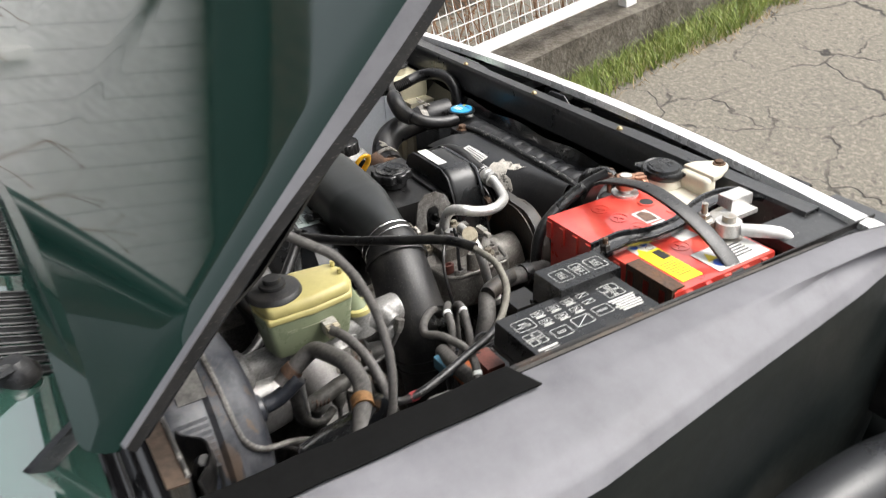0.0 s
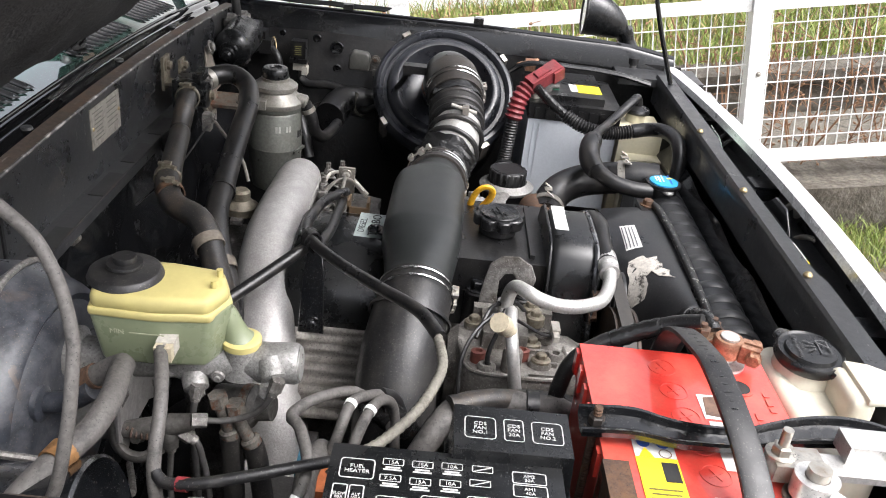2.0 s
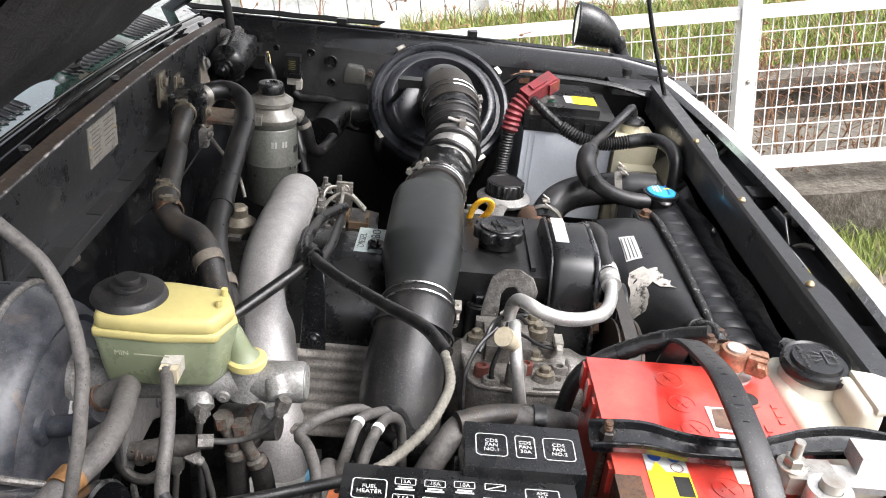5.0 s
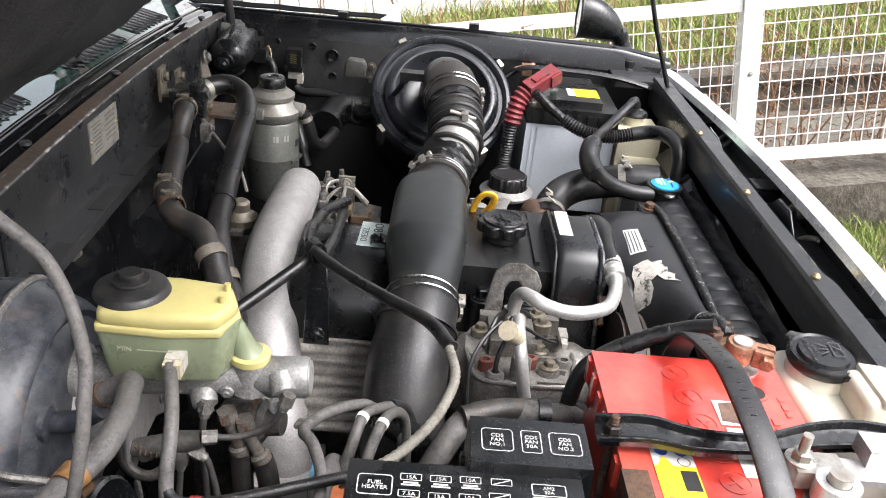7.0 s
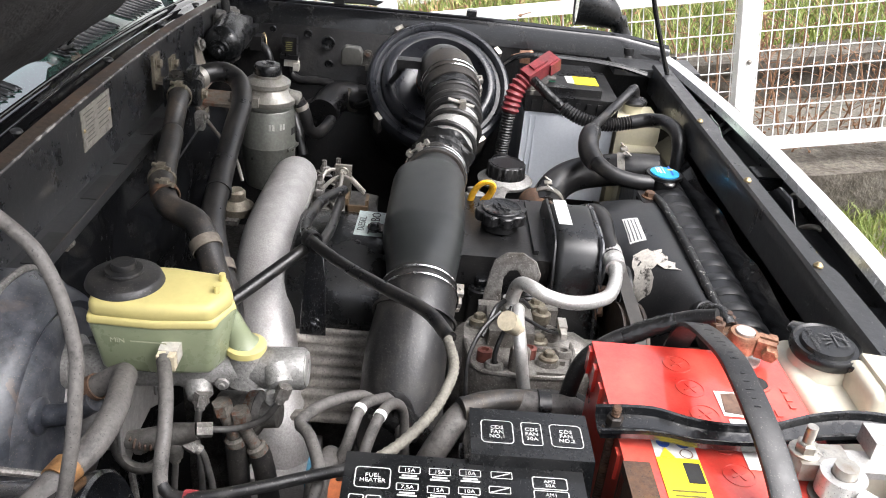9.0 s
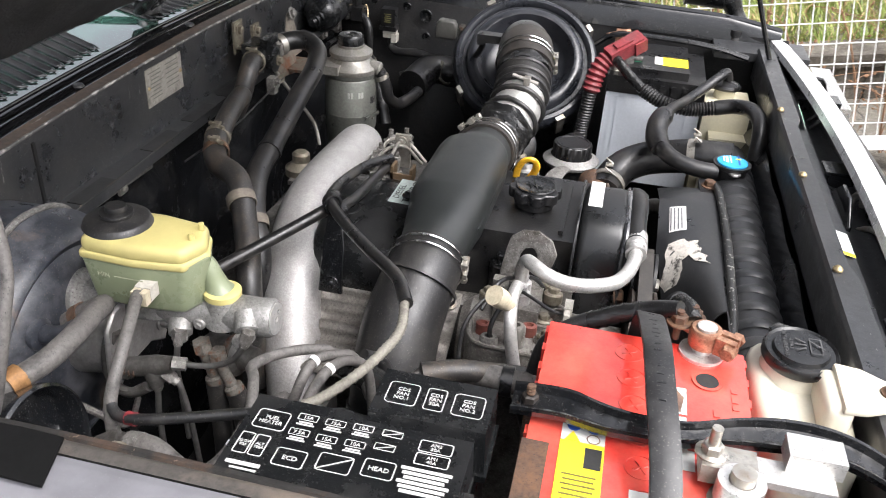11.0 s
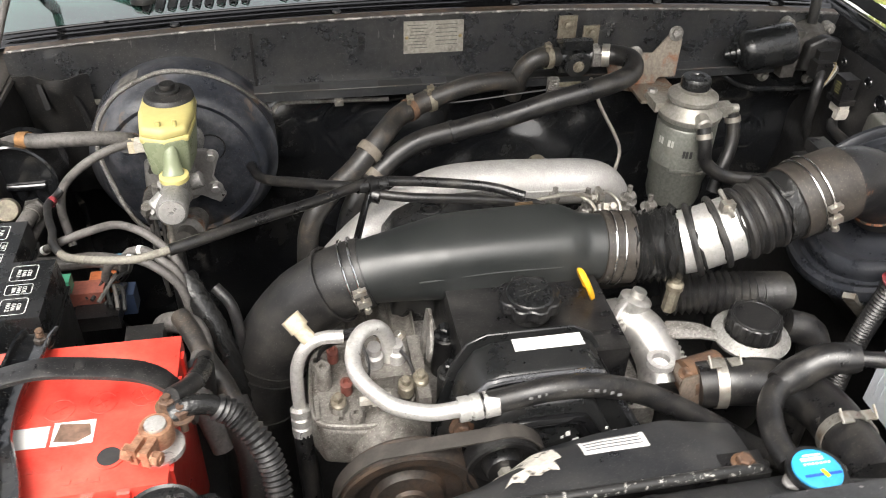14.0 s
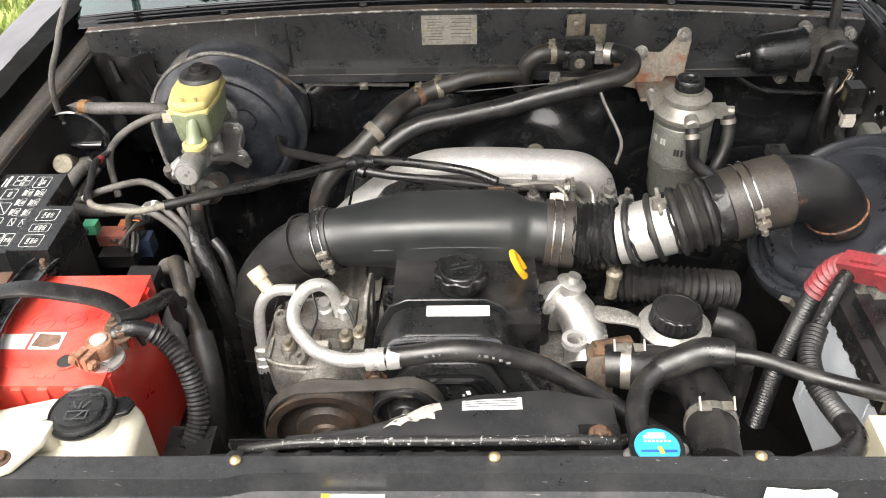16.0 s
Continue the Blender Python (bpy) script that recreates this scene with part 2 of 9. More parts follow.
green_plastic = mat("green_connector", (0.04, 0.2, 0.12), 0.5, bump=0.1)
grey_connector = mat("grey_connector", (0.4, 0.38, 0.34), 0.5, bump=0.1, dirt=(0.25, 0.22, 0.18), dirt_scale=60)
yellow_handle = mat("yellow_handle", (0.8, 0.42, 0.02), 0.4, bump=0.05)
green_paint = mat("dark_green_paint", (0.008, 0.024, 0.019), 0.17, bump=0.0, var=0.08, dirt=(0.012, 0.027, 0.023), dirt_scale=5, spec=0.45)
def gloss_paint(name, col, rough, coat=1.0, ior=1.5, wave=0.12, spec=0.5):
    """Smooth clear-coated car paint."""
    m, t, bsdf, co = nodes(name)
    fine = noise_node(t, co, 3.0, 5.0)
    t.links.new(mix(t, ramp(t, fine, 0.3, 0.7), (*col, 1), tuple(v * 1.25 for v in col) + (1,)), bsdf.inputs["Base Color"])
    dust = noise_node(t, co, 14.0, 8.0, 0.7)
    t.links.new(ramp(t, dust, 0.4, 0.75, (rough,) * 3 + (1,), (rough + 0.04,) * 3 + (1,)), bsdf.inputs["Roughness"])
    bsdf.inputs["Coat Weight"].default_value = coat
    bsdf.inputs["Coat Roughness"].default_value = 0.015
    bsdf.inputs["Coat IOR"].default_value = ior
    bsdf.inputs["Specular IOR Level"].default_value = spec
    bumped(t, bsdf, noise_node(t, co, 5.0, 2.0), wave, 0.004)
    return m


hood_gloss = gloss_paint("glossy_hood_paint", (0.006, 0.019, 0.015), 0.035, 0.03, wave=0.03, spec=0.36)
cowl_paint = gloss_paint("glossy_cowl_paint", (0.022, 0.055, 0.043), 0.03, 1.0, 3.0, wave=0.04)
gloss_black = gloss_paint("gloss_black_trim", (0.005, 0.005, 0.0055), 0.06, 0.25, 1.5, wave=0.05)
flange_brown = mat("dusty_brown_flange", (0.055, 0.04, 0.03), 0.5, bump=0.4, grain=160, var=0.4, dirt=(0.14, 0.092, 0.062), dirt_scale=12, dirt_lo=0.47, dirt_hi=0.7, chip=(0.2, 0.18, 0.16), chip_dir=(40, 200, 200), chip_lo=0.66)
lip_dust = mat("dusty_grey_lip", (0.055, 0.05, 0.045), 0.6, bump=0.4, grain=160, var=0.35, dirt=(0.12, 0.095, 0.075), dirt_scale=10, dirt_lo=0.5, dirt_hi=0.7, chip=(0.05, 0.045, 0.04), chip_lo=0.62)
alu_fine = mat("fine_cast_aluminium", (0.39, 0.38, 0.37), 0.38, metal=0.75, bump=0.3, grain=260, var=0.15, dirt=(0.24, 0.23, 0.21), dirt_scale=30, dirt_lo=0.45, dirt_hi=0.85)
# The cloudy sky mirrored in the wing is put into this pale grey.
sky_toned_paint = mat("sky_toned_grey_paint", (0.115, 0.114, 0.123), 0.5, bump=0.03, var=0.12, grain=30, spec=0.2, dirt=(0.165, 0.164, 0.176), dirt_scale=7, dirt_lo=0.36, dirt_hi=0.66, speck=(0.14, 0.14, 0.146))
dark_body_paint = mat("dark_fender_paint", (0.006, 0.008, 0.008), 0.42, bump=0.02, spec=0.15, dirt=(0.011, 0.013, 0.012), dirt_scale=7)
# Near-lightless black for the wing's inner step and the painted hinge gap.
deep_black = mat("matt_deep_black", (0.004, 0.004, 0.004), 0.8, bump=0.1, spec=0.1)
beige_plastic = mat("beige_cap_plastic", (0.42, 0.37, 0.27), 0.5, bump=0.1, dirt=(0.3, 0.26, 0.18), dirt_scale=60)
eave_green = mat("dark_eave", (0.02, 0.035, 0.03), 0.7, bump=0.1, grain=30)
roof_brown = mat("brown_roof_tile", (0.1, 0.06, 0.045), 0.8, bump=0.3, grain=8, var=0.5, dirt=(0.05, 0.036, 0.03), dirt_scale=6)
front_trim = mat("silver_trim", (0.75, 0.75, 0.74), 0.3, metal=0.3, bump=0.05)
insulation = mat("hood_insulation", (0.013, 0.013, 0.0138), 0.9, bump=0.9, grain=260, dirt=(0.038, 0.037, 0.036), dirt_scale=20, depth=0.003)
mirror_glass = mat("mirror_glass", (0.8, 0.82, 0.8), 0.03, metal=1.0, bump=0.0, var=0.0)
fence_white = mat("white_fence_paint", (0.8, 0.8, 0.78), 0.45, bump=0.05, dirt=(0.6, 0.57, 0.5), dirt_scale=10, dirt_lo=0.6, dirt_hi=0.85)
wall_white = mat("white_sheet_metal", (0.8, 0.8, 0.8), 0.5, bump=0.03, grain=30, dirt=(0.7, 0.7, 0.69), dirt_scale=1.2)
concrete = mat("old_concrete", (0.12, 0.106, 0.085), 0.92, bump=0.9, grain=45, var=0.45, dirt=(0.05, 0.041, 0.03), dirt_scale=7, dirt_lo=0.42, dirt_hi=0.62, depth=0.01, speck=(0.19, 0.175, 0.15))
soil = mat("soil_bank", (0.096, 0.08, 0.048), 0.95, bump=0.8, grain=30, dirt=(0.056, 0.096, 0.024), dirt_scale=3, depth=0.02)
dry_stem = mat("dry_stem", (0.24, 0.13, 0.07), 0.8, bump=0.2, grain=90, dirt=(0.15, 0.085, 0.045), dirt_scale=6)


def leaf_mat(name, a, b):
    m, t, bsdf, co = nodes(name)
    g = t.nodes.new("ShaderNodeNewGeometry")
    t.links.new(mix(t, g.outputs["Random Per Island"], (*a, 1), (*b, 1)), bsdf.inputs["Base Color"])
    bsdf.inputs["Roughness"].default_value = 0.6
    return m


grass_mat = leaf_mat("grass_blades", (0.13, 0.2, 0.035), (0.3, 0.34, 0.09))
straw_mat = leaf_mat("dry_straw", (0.3, 0.2, 0.09), (0.42, 0.3, 0.15))


def asphalt_mat():
    m, t, bsdf, co = nodes("cracked_asphalt")
    fine, wide = noise_node(t, co, 160, 5), noise_node(t, co, 0.9, 5)
    warp = t.nodes.new("ShaderNodeVectorMath")
    warp.operation = "MULTIPLY_ADD"
    nn = t.nodes.new("ShaderNodeTexNoise")
    nn.inputs["Scale"].default_value = 9.0
    t.links.new(co, nn.inputs["Vector"])
    t.links.new(nn.outputs["Color"], warp.inputs[0])
    warp.inputs[1].default_value = (0.16, 0.16, 0.0)
    t.links.new(co, warp.inputs[2])
    v = t.nodes.new("ShaderNodeTexVoronoi")
    v.feature = "DISTANCE_TO_EDGE"
    v.inputs["Scale"].default_value = 2.5
    t.links.new(warp.outputs[0], v.inputs["Vector"])
    crack = ramp(t, v.outputs["Distance"], 0.004, 0.016)
    patchy = ramp(t, noise_node(t, co, 2.2, 4), 0.38, 0.55)
    crack = mix(t, patchy, (1, 1, 1, 1), crack)
    base = mix(t, ramp(t, fine, 0.3, 0.75), (0.05, 0.046, 0.039, 1), (0.23, 0.208, 0.168, 1))
    base = mix(t, ramp(t, wide, 0.35, 0.7), base, (0.15, 0.134, 0.107, 1))
    base = mix(t, ramp(t, noise_node(t, co, 300, 2), 0.6, 0.66), base, (0.27, 0.247, 0.205, 1))
    base = mix(t, ramp(t, noise_node(t, co, 55, 3), 0.52, 0.6), base, (0.22, 0.199, 0.161, 1))
    base = mix(t, ramp(t, noise_node(t, co, 34, 4), 0.57, 0.66), base, (0.09, 0.081, 0.067, 1))
    base = mix(t, crack, (0.028, 0.025, 0.021, 1), base)
    t.links.new(base, bsdf.inputs["Base Color"])
    bsdf.inputs["Roughness"].default_value = 0.9
    bumped(t, bsdf, mix(t, 0.5, fine, crack), 0.8, 0.008)
    return m


asphalt = asphalt_mat()


def glass_mat():
    m, t, bsdf, co = nodes("windscreen_glass")
    bsdf.inputs["Base Color"].default_value = (0.1, 0.11, 0.105, 1)
    bsdf.inputs["Roughness"].default_value = 0.02
    bsdf.inputs["Transmission Weight"].default_value = 1.0
    bsdf.inputs["IOR"].default_value = 1.45
    return m


glass = glass_mat()


def lens_mat():
    m, t, bsdf, co = nodes("lamp_lens")
    bsdf.inputs["Base Color"].default_value = (0.9, 0.92, 0.9, 1)
    bsdf.inputs["Roughness"].default_value = 0.08
    bsdf.inputs["Transmission Weight"].default_value = 0.8
    return m


lamp_lens = lens_mat()


# ---- building helpers ----
def thing(name, base, label, category, group="", kind="", m=None):
    ob = new(name)
    ob.empty_display_size = 0.05
    ob.matrix_basis = (CAR if m is None else m) @ Matrix.Translation(base)
    ob["base"] = list(base)
    return tagged(ob, label, category, group, kind)


def part(name, bm, material, parent, label="", sharp=38, kind=""):
    """Links a bmesh, given in the car's (or the ground's) axes, as one mesh under a thing or a part."""
    me = bpy.data.meshes.new(name)
    top = parent
    while top.parent:
        top = top.parent
    bm.transform(Matrix.Translation(-Vector(top["base"])))
    bmesh.ops.recalc_face_normals(bm, faces=bm.faces[:])
    bm.to_mesh(me)
    bm.free()
    me.polygons.foreach_set("use_smooth", [True] * len(me.polygons))
    me.set_sharp_from_angle(angle=radians(sharp))
    me.materials.append(material)
    ob = new(name, me)
    ob.parent = parent
    return tagged(ob, label, kind=kind)


def whole(name, bm, material, label, category, group="", kind="", m=None, sharp=38):
    """A thing of one mesh only."""
    lo = [min(v.co[i] for v in bm.verts) for i in range(3)]
    hi = [max(v.co[i] for v in bm.verts) for i in range(3)]
    base = Vector(((lo[0] + hi[0]) / 2, (lo[1] + hi[1]) / 2, lo[2]))
    me = bpy.data.meshes.new(name)
    bm.transform(Matrix.Translation(-base))
    bmesh.ops.recalc_face_normals(bm, faces=bm.faces[:])
    bm.to_mesh(me)
    bm.free()
    me.polygons.foreach_set("use_smooth", [True] * len(me.polygons))
    me.set_sharp_from_angle(angle=radians(sharp))
    me.materials.append(material)
    ob = new(name, me)
    ob.matrix_basis = (CAR if m is None else m) @ Matrix.Translation(base)
    ob["base"] = list(base)
    return tagged(ob, label, category, group, kind)


def join(*bms):
    out = bms[0]
    for b in bms[1:]:
        me = bpy.data.meshes.new("tmp")
        b.to_mesh(me)
        b.free()
        out.from_mesh(me)
        bpy.data.meshes.remove(me)
    return out


def bevel(bm, r, seg=2, angle=30):
    if r:
        edges = [e for e in bm.edges if len(e.link_faces) == 2 and e.calc_face_angle(0) > radians(angle)]
        bmesh.ops.bevel(bm, geom=edges, offset=r, segments=seg, affect="EDGES", profile=0.5, clamp_overlap=True)
    return bm


def box(x0, x1, y0, y1, z0, z1, r=0.0, seg=2, taper=(1, 1), m=None):
    """A box; taper scales its lower end."""
    bm = bmesh.new()
    cx, cy = (x0 + x1) / 2, (y0 + y1) / 2
    lo = [bm.verts.new((cx + (x - cx) * taper[0], cy + (y - cy) * taper[1], z0)) for x, y in ((x0, y0), (x1, y0), (x1, y1), (x0, y1))]
    hi = [bm.verts.new((x, y, z1)) for x, y in ((x0, y0), (x1, y0), (x1, y1), (x0, y1))]
    bm.faces.new(lo[::-1])
    bm.faces.new(hi)
    for i in range(4):
        bm.faces.new((lo[i], lo[(i + 1) % 4], hi[(i + 1) % 4], hi[i]))
    bevel(bm, r, seg)
    if m is not None:
        bm.transform(m)
    return bm


def frame_of(axis, hint=(0, 0, 1)):
    a = Vector(axis).normalized()
    h = Vector(hint)
    if abs(a.dot(h.normalized())) > 0.98:
        h = Vector((1, 0, 0)) if abs(a.x) < 0.9 else Vector((0, 1, 0))
    u = h.cross(a).normalized()
    return u, a.cross(u), a


def lathe(base, axis, profile, seg=28, cap=True):
    """Turns (radius, height) pairs round an axis."""
    u, v, a = frame_of(axis)
    bm = bmesh.new()
    base = Vector(base)
    rings = []
    for r, h in profile:
        c = base + a * h
        if r < 1e-5:
            rings.append([bm.verts.new(c)])
        else:
            rings.append([bm.verts.new(c + (u * math.cos(2 * math.pi * i / seg) + v * math.sin(2 * math.pi * i / seg)) * r) for i in range(seg)])
    for p, q in zip(rings, rings[1:]):
        for i in range(seg):
            j = (i + 1) % seg
            if len(p) == 1 and len(q) > 1:
                bm.faces.new((p[0], q[j], q[i]))
            elif len(q) == 1 and len(p) > 1:
                bm.faces.new((p[i], p[j], q[0]))
            elif len(p) > 1:
                bm.faces.new((p[i], p[j], q[j], q[i]))
    if cap:
        for ring in (rings[0], rings[-1]):
            if len(ring) > 2:
                bm.faces.new(ring)
    return bm


def rod(p, q, r, r2=None, seg=16, edge=0.0):
    p, q = Vector(p), Vector(q)
    n = (q - p).length
    r2 = r if r2 is None else r2
    prof = [(r - edge, 0), (r, edge), (r2, n - edge), (r2 - edge, n)] if edge else [(r, 0), (r2, n)]
    return lathe(p, q - p, prof, seg)


def spline(points, step=0.006):
    """Points along a smooth curve through the given ones, evenly spaced."""
    P = [Vector(p) for p in points]
    P = [P[0] * 2 - P[1]] + P + [P[-1] * 2 - P[-2]]
    out = []
    for i in range(1, len(P) - 2):
        a, b, c, d = P[i - 1 : i + 3]
        n = max(2, int((c - b).length / step))
        for k in range(n):
            t = k / n
            out.append(0.5 * ((2 * b) + (c - a) * t + (2 * a - 5 * b + 4 * c - d) * t * t + (3 * b - a - 3 * c + d) * t**3))
    out.append(P[-2])
    return out


def tube(points, r, seg=14, step=0.008, rib=0.0, pitch=0.006, squash=1.0, ends=None):
    """A hose along a smooth curve; rib makes it corrugated; ends gives other radii along it as (share, radius)."""
    C = spline(points, pitch / 2 if rib else step)
    bm = bmesh.new()
    rings, u = [], None
    for i, c in enumerate(C):
        d = (C[min(i + 1, len(C) - 1)] - C[max(i - 1, 0)]).normalized()
        u = frame_of(d)[0] if u is None else (u - d * u.dot(d)).normalized()
        v = d.cross(u)
        s = i / max(1, len(C) - 1)
        rr = r if ends is None else float(np.interp(s, [e[0] for e in ends], [e[1] for e in ends]))
        if rib:
            rr += rib if i % 2 else -rib
        rings.append([bm.verts.new(c + (u * math.cos(2 * math.pi * k / seg) + v * math.sin(2 * math.pi * k / seg) * squash) * rr) for k in range(seg)])
    for p, q in zip(rings, rings[1:]):
        for k in range(seg):
            bm.faces.new((p[k], p[(k + 1) % seg], q[(k + 1) % seg], q[k]))
    bm.faces.new(rings[0][::-1])
    bm.faces.new(rings[-1])
    return bm


def plate(outline, depth, r=0.0, m=None, seg=1):
    """An outline in the xy plane made into a plate from z = 0 up to depth, then laid by m."""
    bm = bmesh.new()
    f = bm.faces.new([bm.verts.new((x, y, 0)) for x, y in outline])
    ext = bmesh.ops.extrude_face_region(bm, geom=[f])["geom"]
    bmesh.ops.translate(bm, verts=[g for g in ext if isinstance(g, bmesh.types.BMVert)], vec=(0, 0, depth))
    bevel(bm, r, seg)
    if m is not None:
        bm.transform(m)
    return bm


def surface(fn, nu, nv, thick=0.0):
    """A sheet from fn(u, v), u and v from 0 to 1, with thickness downwards along its normals."""
    bm = bmesh.new()
    g = [[bm.verts.new(fn(i / nu, j / nv)) for j in range(nv + 1)] for i in range(nu + 1)]
    for i in range(nu):
        for j in range(nv):
            bm.faces.new((g[i][j], g[i + 1][j], g[i + 1][j + 1], g[i][j + 1]))
    if thick:
        bmesh.ops.recalc_face_normals(bm, faces=bm.faces[:])
        bmesh.ops.solidify(bm, geom=bm.faces[:], thickness=thick)
    return bm


def basis(origin, right, up):
    """A matrix whose x runs along right, y along up."""
    x = Vector(right).normalized()
    z = x.cross(Vector(up)).normalized()
    y = z.cross(x)
    return Matrix(((x.x, y.x, z.x, origin[0]), (x.y, y.y, z.y, origin[1]), (x.z, y.z, z.z, origin[2]), (0, 0, 0, 1)))


def lettering(body, size, m, align="CENTER", depth=0.0002):
    """Raised letters of Blender's own font, as a bmesh laid by m."""
    cu = bpy.data.curves.new("letters", "FONT")
    cu.body, cu.size, cu.align_x, cu.align_y, cu.extrude, cu.resolution_u = body, size, align, "CENTER", depth, 2
    cu.space_line = 0.95
    ob = bpy.data.objects.new("letters", cu)
    me = bpy.data.meshes.new_from_object(ob)
    bm = bmesh.new()
    bm.from_mesh(me)
    bm.transform(m)
    bpy.data.objects.remove(ob)
    bpy.data.meshes.remove(me)
    bpy.data.curves.remove(cu)
    return bm


def rim(w, h, line, m, r=0.15, depth=0.0003):
    """A thin rectangular outline with rounded corners, w by h, centred on m."""
    def ring(hw, hh, rad):
        pts = []
        for cx, cy, a0 in ((hw - rad, hh - rad, 0), (-hw + rad, hh - rad, 90), (-hw + rad, -hh + rad, 180), (hw - rad, -hh + rad, 270)):
            pts += [(cx + rad * math.cos(radians(a0 + a)), cy + rad * math.sin(radians(a0 + a))) for a in (0, 30, 60, 90)]
        return pts
    rad = r * min(w, h)
    bm = bmesh.new()
    o = [bm.verts.new((x, y, depth)) for x, y in ring(w / 2, h / 2, rad)]
    i = [bm.verts.new((x, y, depth)) for x, y in ring(w / 2 - line, h / 2 - line, max(rad - line, 0.0002))]
    for k in range(len(o)):
        j = (k + 1) % len(o)
        bm.faces.new((o[k], o[j], i[j], i[k]))
    bm.transform(m)
    return bm


def flat(w, h, m, depth=0.0003):
    """A thin printed bar or label."""
    return box(-w / 2, w / 2, -h / 2, h / 2, 0, depth, m=m)


def lumpy(bm, amp=0.003, cuts=4, scale=45):
    """Roughens a boxy casting into an uneven one."""
    bmesh.ops.subdivide_edges(bm, edges=[e for e in bm.edges if e.calc_length() > 0.012], cuts=cuts, use_grid_fill=True)
    for v in bm.verts:
        v.co += Vector((noise.noise(v.co * scale), noise.noise(v.co * scale + Vector((7, 1, 0))), noise.noise(v.co * scale + Vector((0, 3, 9))))) * amp
    return bm


def hexhead(p, axis, r=0.007, h=0.006, washer=True):
    u, v, a = frame_of(axis)
    bm = lathe(p, axis, [(r * 1.5, 0), (r * 1.5, 0.0015), (r * 1.45, 0.0018)], 16) if washer else lathe(p, axis, [(r * 0.9, 0), (r * 0.9, 0.001)], 12)
    return join(bm, lathe(Vector(p) + a * 0.0015, axis, [(r, 0), (r, h * 0.85), (r * 0.8, h), (0, h)], 6, cap=False))


def band(center, axis, r, w=0.009, t=0.0015):
    """A hose clamp: two wires or one strip round a hose."""
    a = Vector(axis).normalized()
    return lathe(Vector(center) - a * w / 2, axis, [(r, 0), (r + t, 0), (r + t, w), (r, w), (r, 0)], 30, cap=False)


# ---- ground and surroundings ----
def ground():
    bm = surface(lambda u, v: (-150 + 300 * u, -150 + 300 * v, 0), 1, 1)
    whole("ground", bm, asphalt, "weathered grey asphalt with fine alligator cracks", "asphalt", kind="structure", m=OUT)


FX = 1.92  # the fence's line


def kerb_wall():
    bm = surface(lambda u, v: (FX - 0.12, -11.4 + 20.8 * u, 0.2 * v + 0.015 * noise.noise((u * 40, v * 3, 1.3))), 90, 3)
    top = surface(lambda u, v: (FX - 0.12 + 0.26 * v, -11.4 + 20.8 * u, 0.2 + 0.012 * noise.noise((u * 40, 3 + v * 3, 1.3))), 90, 3)
    back = box(FX + 0.1, FX + 0.14, -11.4, 9.4, -1.0, 0.195)
    whole("kerb", join(bm, top, back), concrete, "low weathered concrete kerb wall under the fence", "kerb", kind="structure", m=OUT)


def bank():
    """The ditch behind the fence, its far concrete wall and the grassy bank."""
    wall = thing("ditch_wall", (3.3, -1.5, -1.0), "grey stained concrete block retaining wall across the ditch", "wall", kind="structure", m=OUT)
    part("coping", box(3.16, 3.42, -9, 9, 0.17, 0.23, 0.01), concrete, wall)
    for r in range(2):
        for k in range(22):
            y = -9 + 0.8 * k + 0.4 * (r % 2)
            part("block", box(3.2, 3.4, y + 0.004, y + 0.796, -0.03 - 0.2 * r + 0.003, 0.17 - 0.2 * r - 0.003, 0.008), concrete, wall)
    part("backing", box(3.21, 3.4, -9, 9, -1.0, 0.17), concrete, wall)
    bm = surface(lambda u, v: (3.4 + 1.9 * u, -9 + 18 * v, 0.19 + 0.05 * u + 0.04 * noise.noise((u * 5, v * 25, 0))), 14, 60)
    whole("bank", bm, soil, "grassy earth bank behind the ditch", "bank", kind="structure", m=OUT)
    whole("ditch_floor", box(FX + 0.13, 3.22, -9, 9, -1.05, -0.35), soil, "brown earth floor of the ditch", "ditch", kind="structure", m=OUT)


def white_wall():
    """A white sheet wall of flat panels beyond the bank, with a dark eave and a brown roof edge."""
    th = thing("sheet_fence", (5.2, -1, 0.15), "white sheet metal wall with narrow seams under a dark eave", "wall", kind="structure", m=OUT)
    for k in range(85):
        y = -10 + 0.18 * k
        part("panel", box(5.25, 5.28, y + 0.004, y + 0.176, 0.18, 3.15, 0.003), wall_white, th)
        if k % 10 == 5:
            part("post", box(5.19, 5.25, y - 0.04, y + 0.04, 0.15, 1.9, 0.004), fence_white, th)
    part("rail", box(5.16, 5.19, -10, 5.3, 0.55, 0.62, 0.004), fence_white, th)
    part("eave", box(5.1, 5.5, -10, 5.3, 3.15, 3.6, 0.02), eave_green, th, "dark green eave")
    part("roof_edge", box(5.05, 8.5, -10, 5.3, 3.6, 3.92, 0.03), roof_brown, th, "brown roof edge")


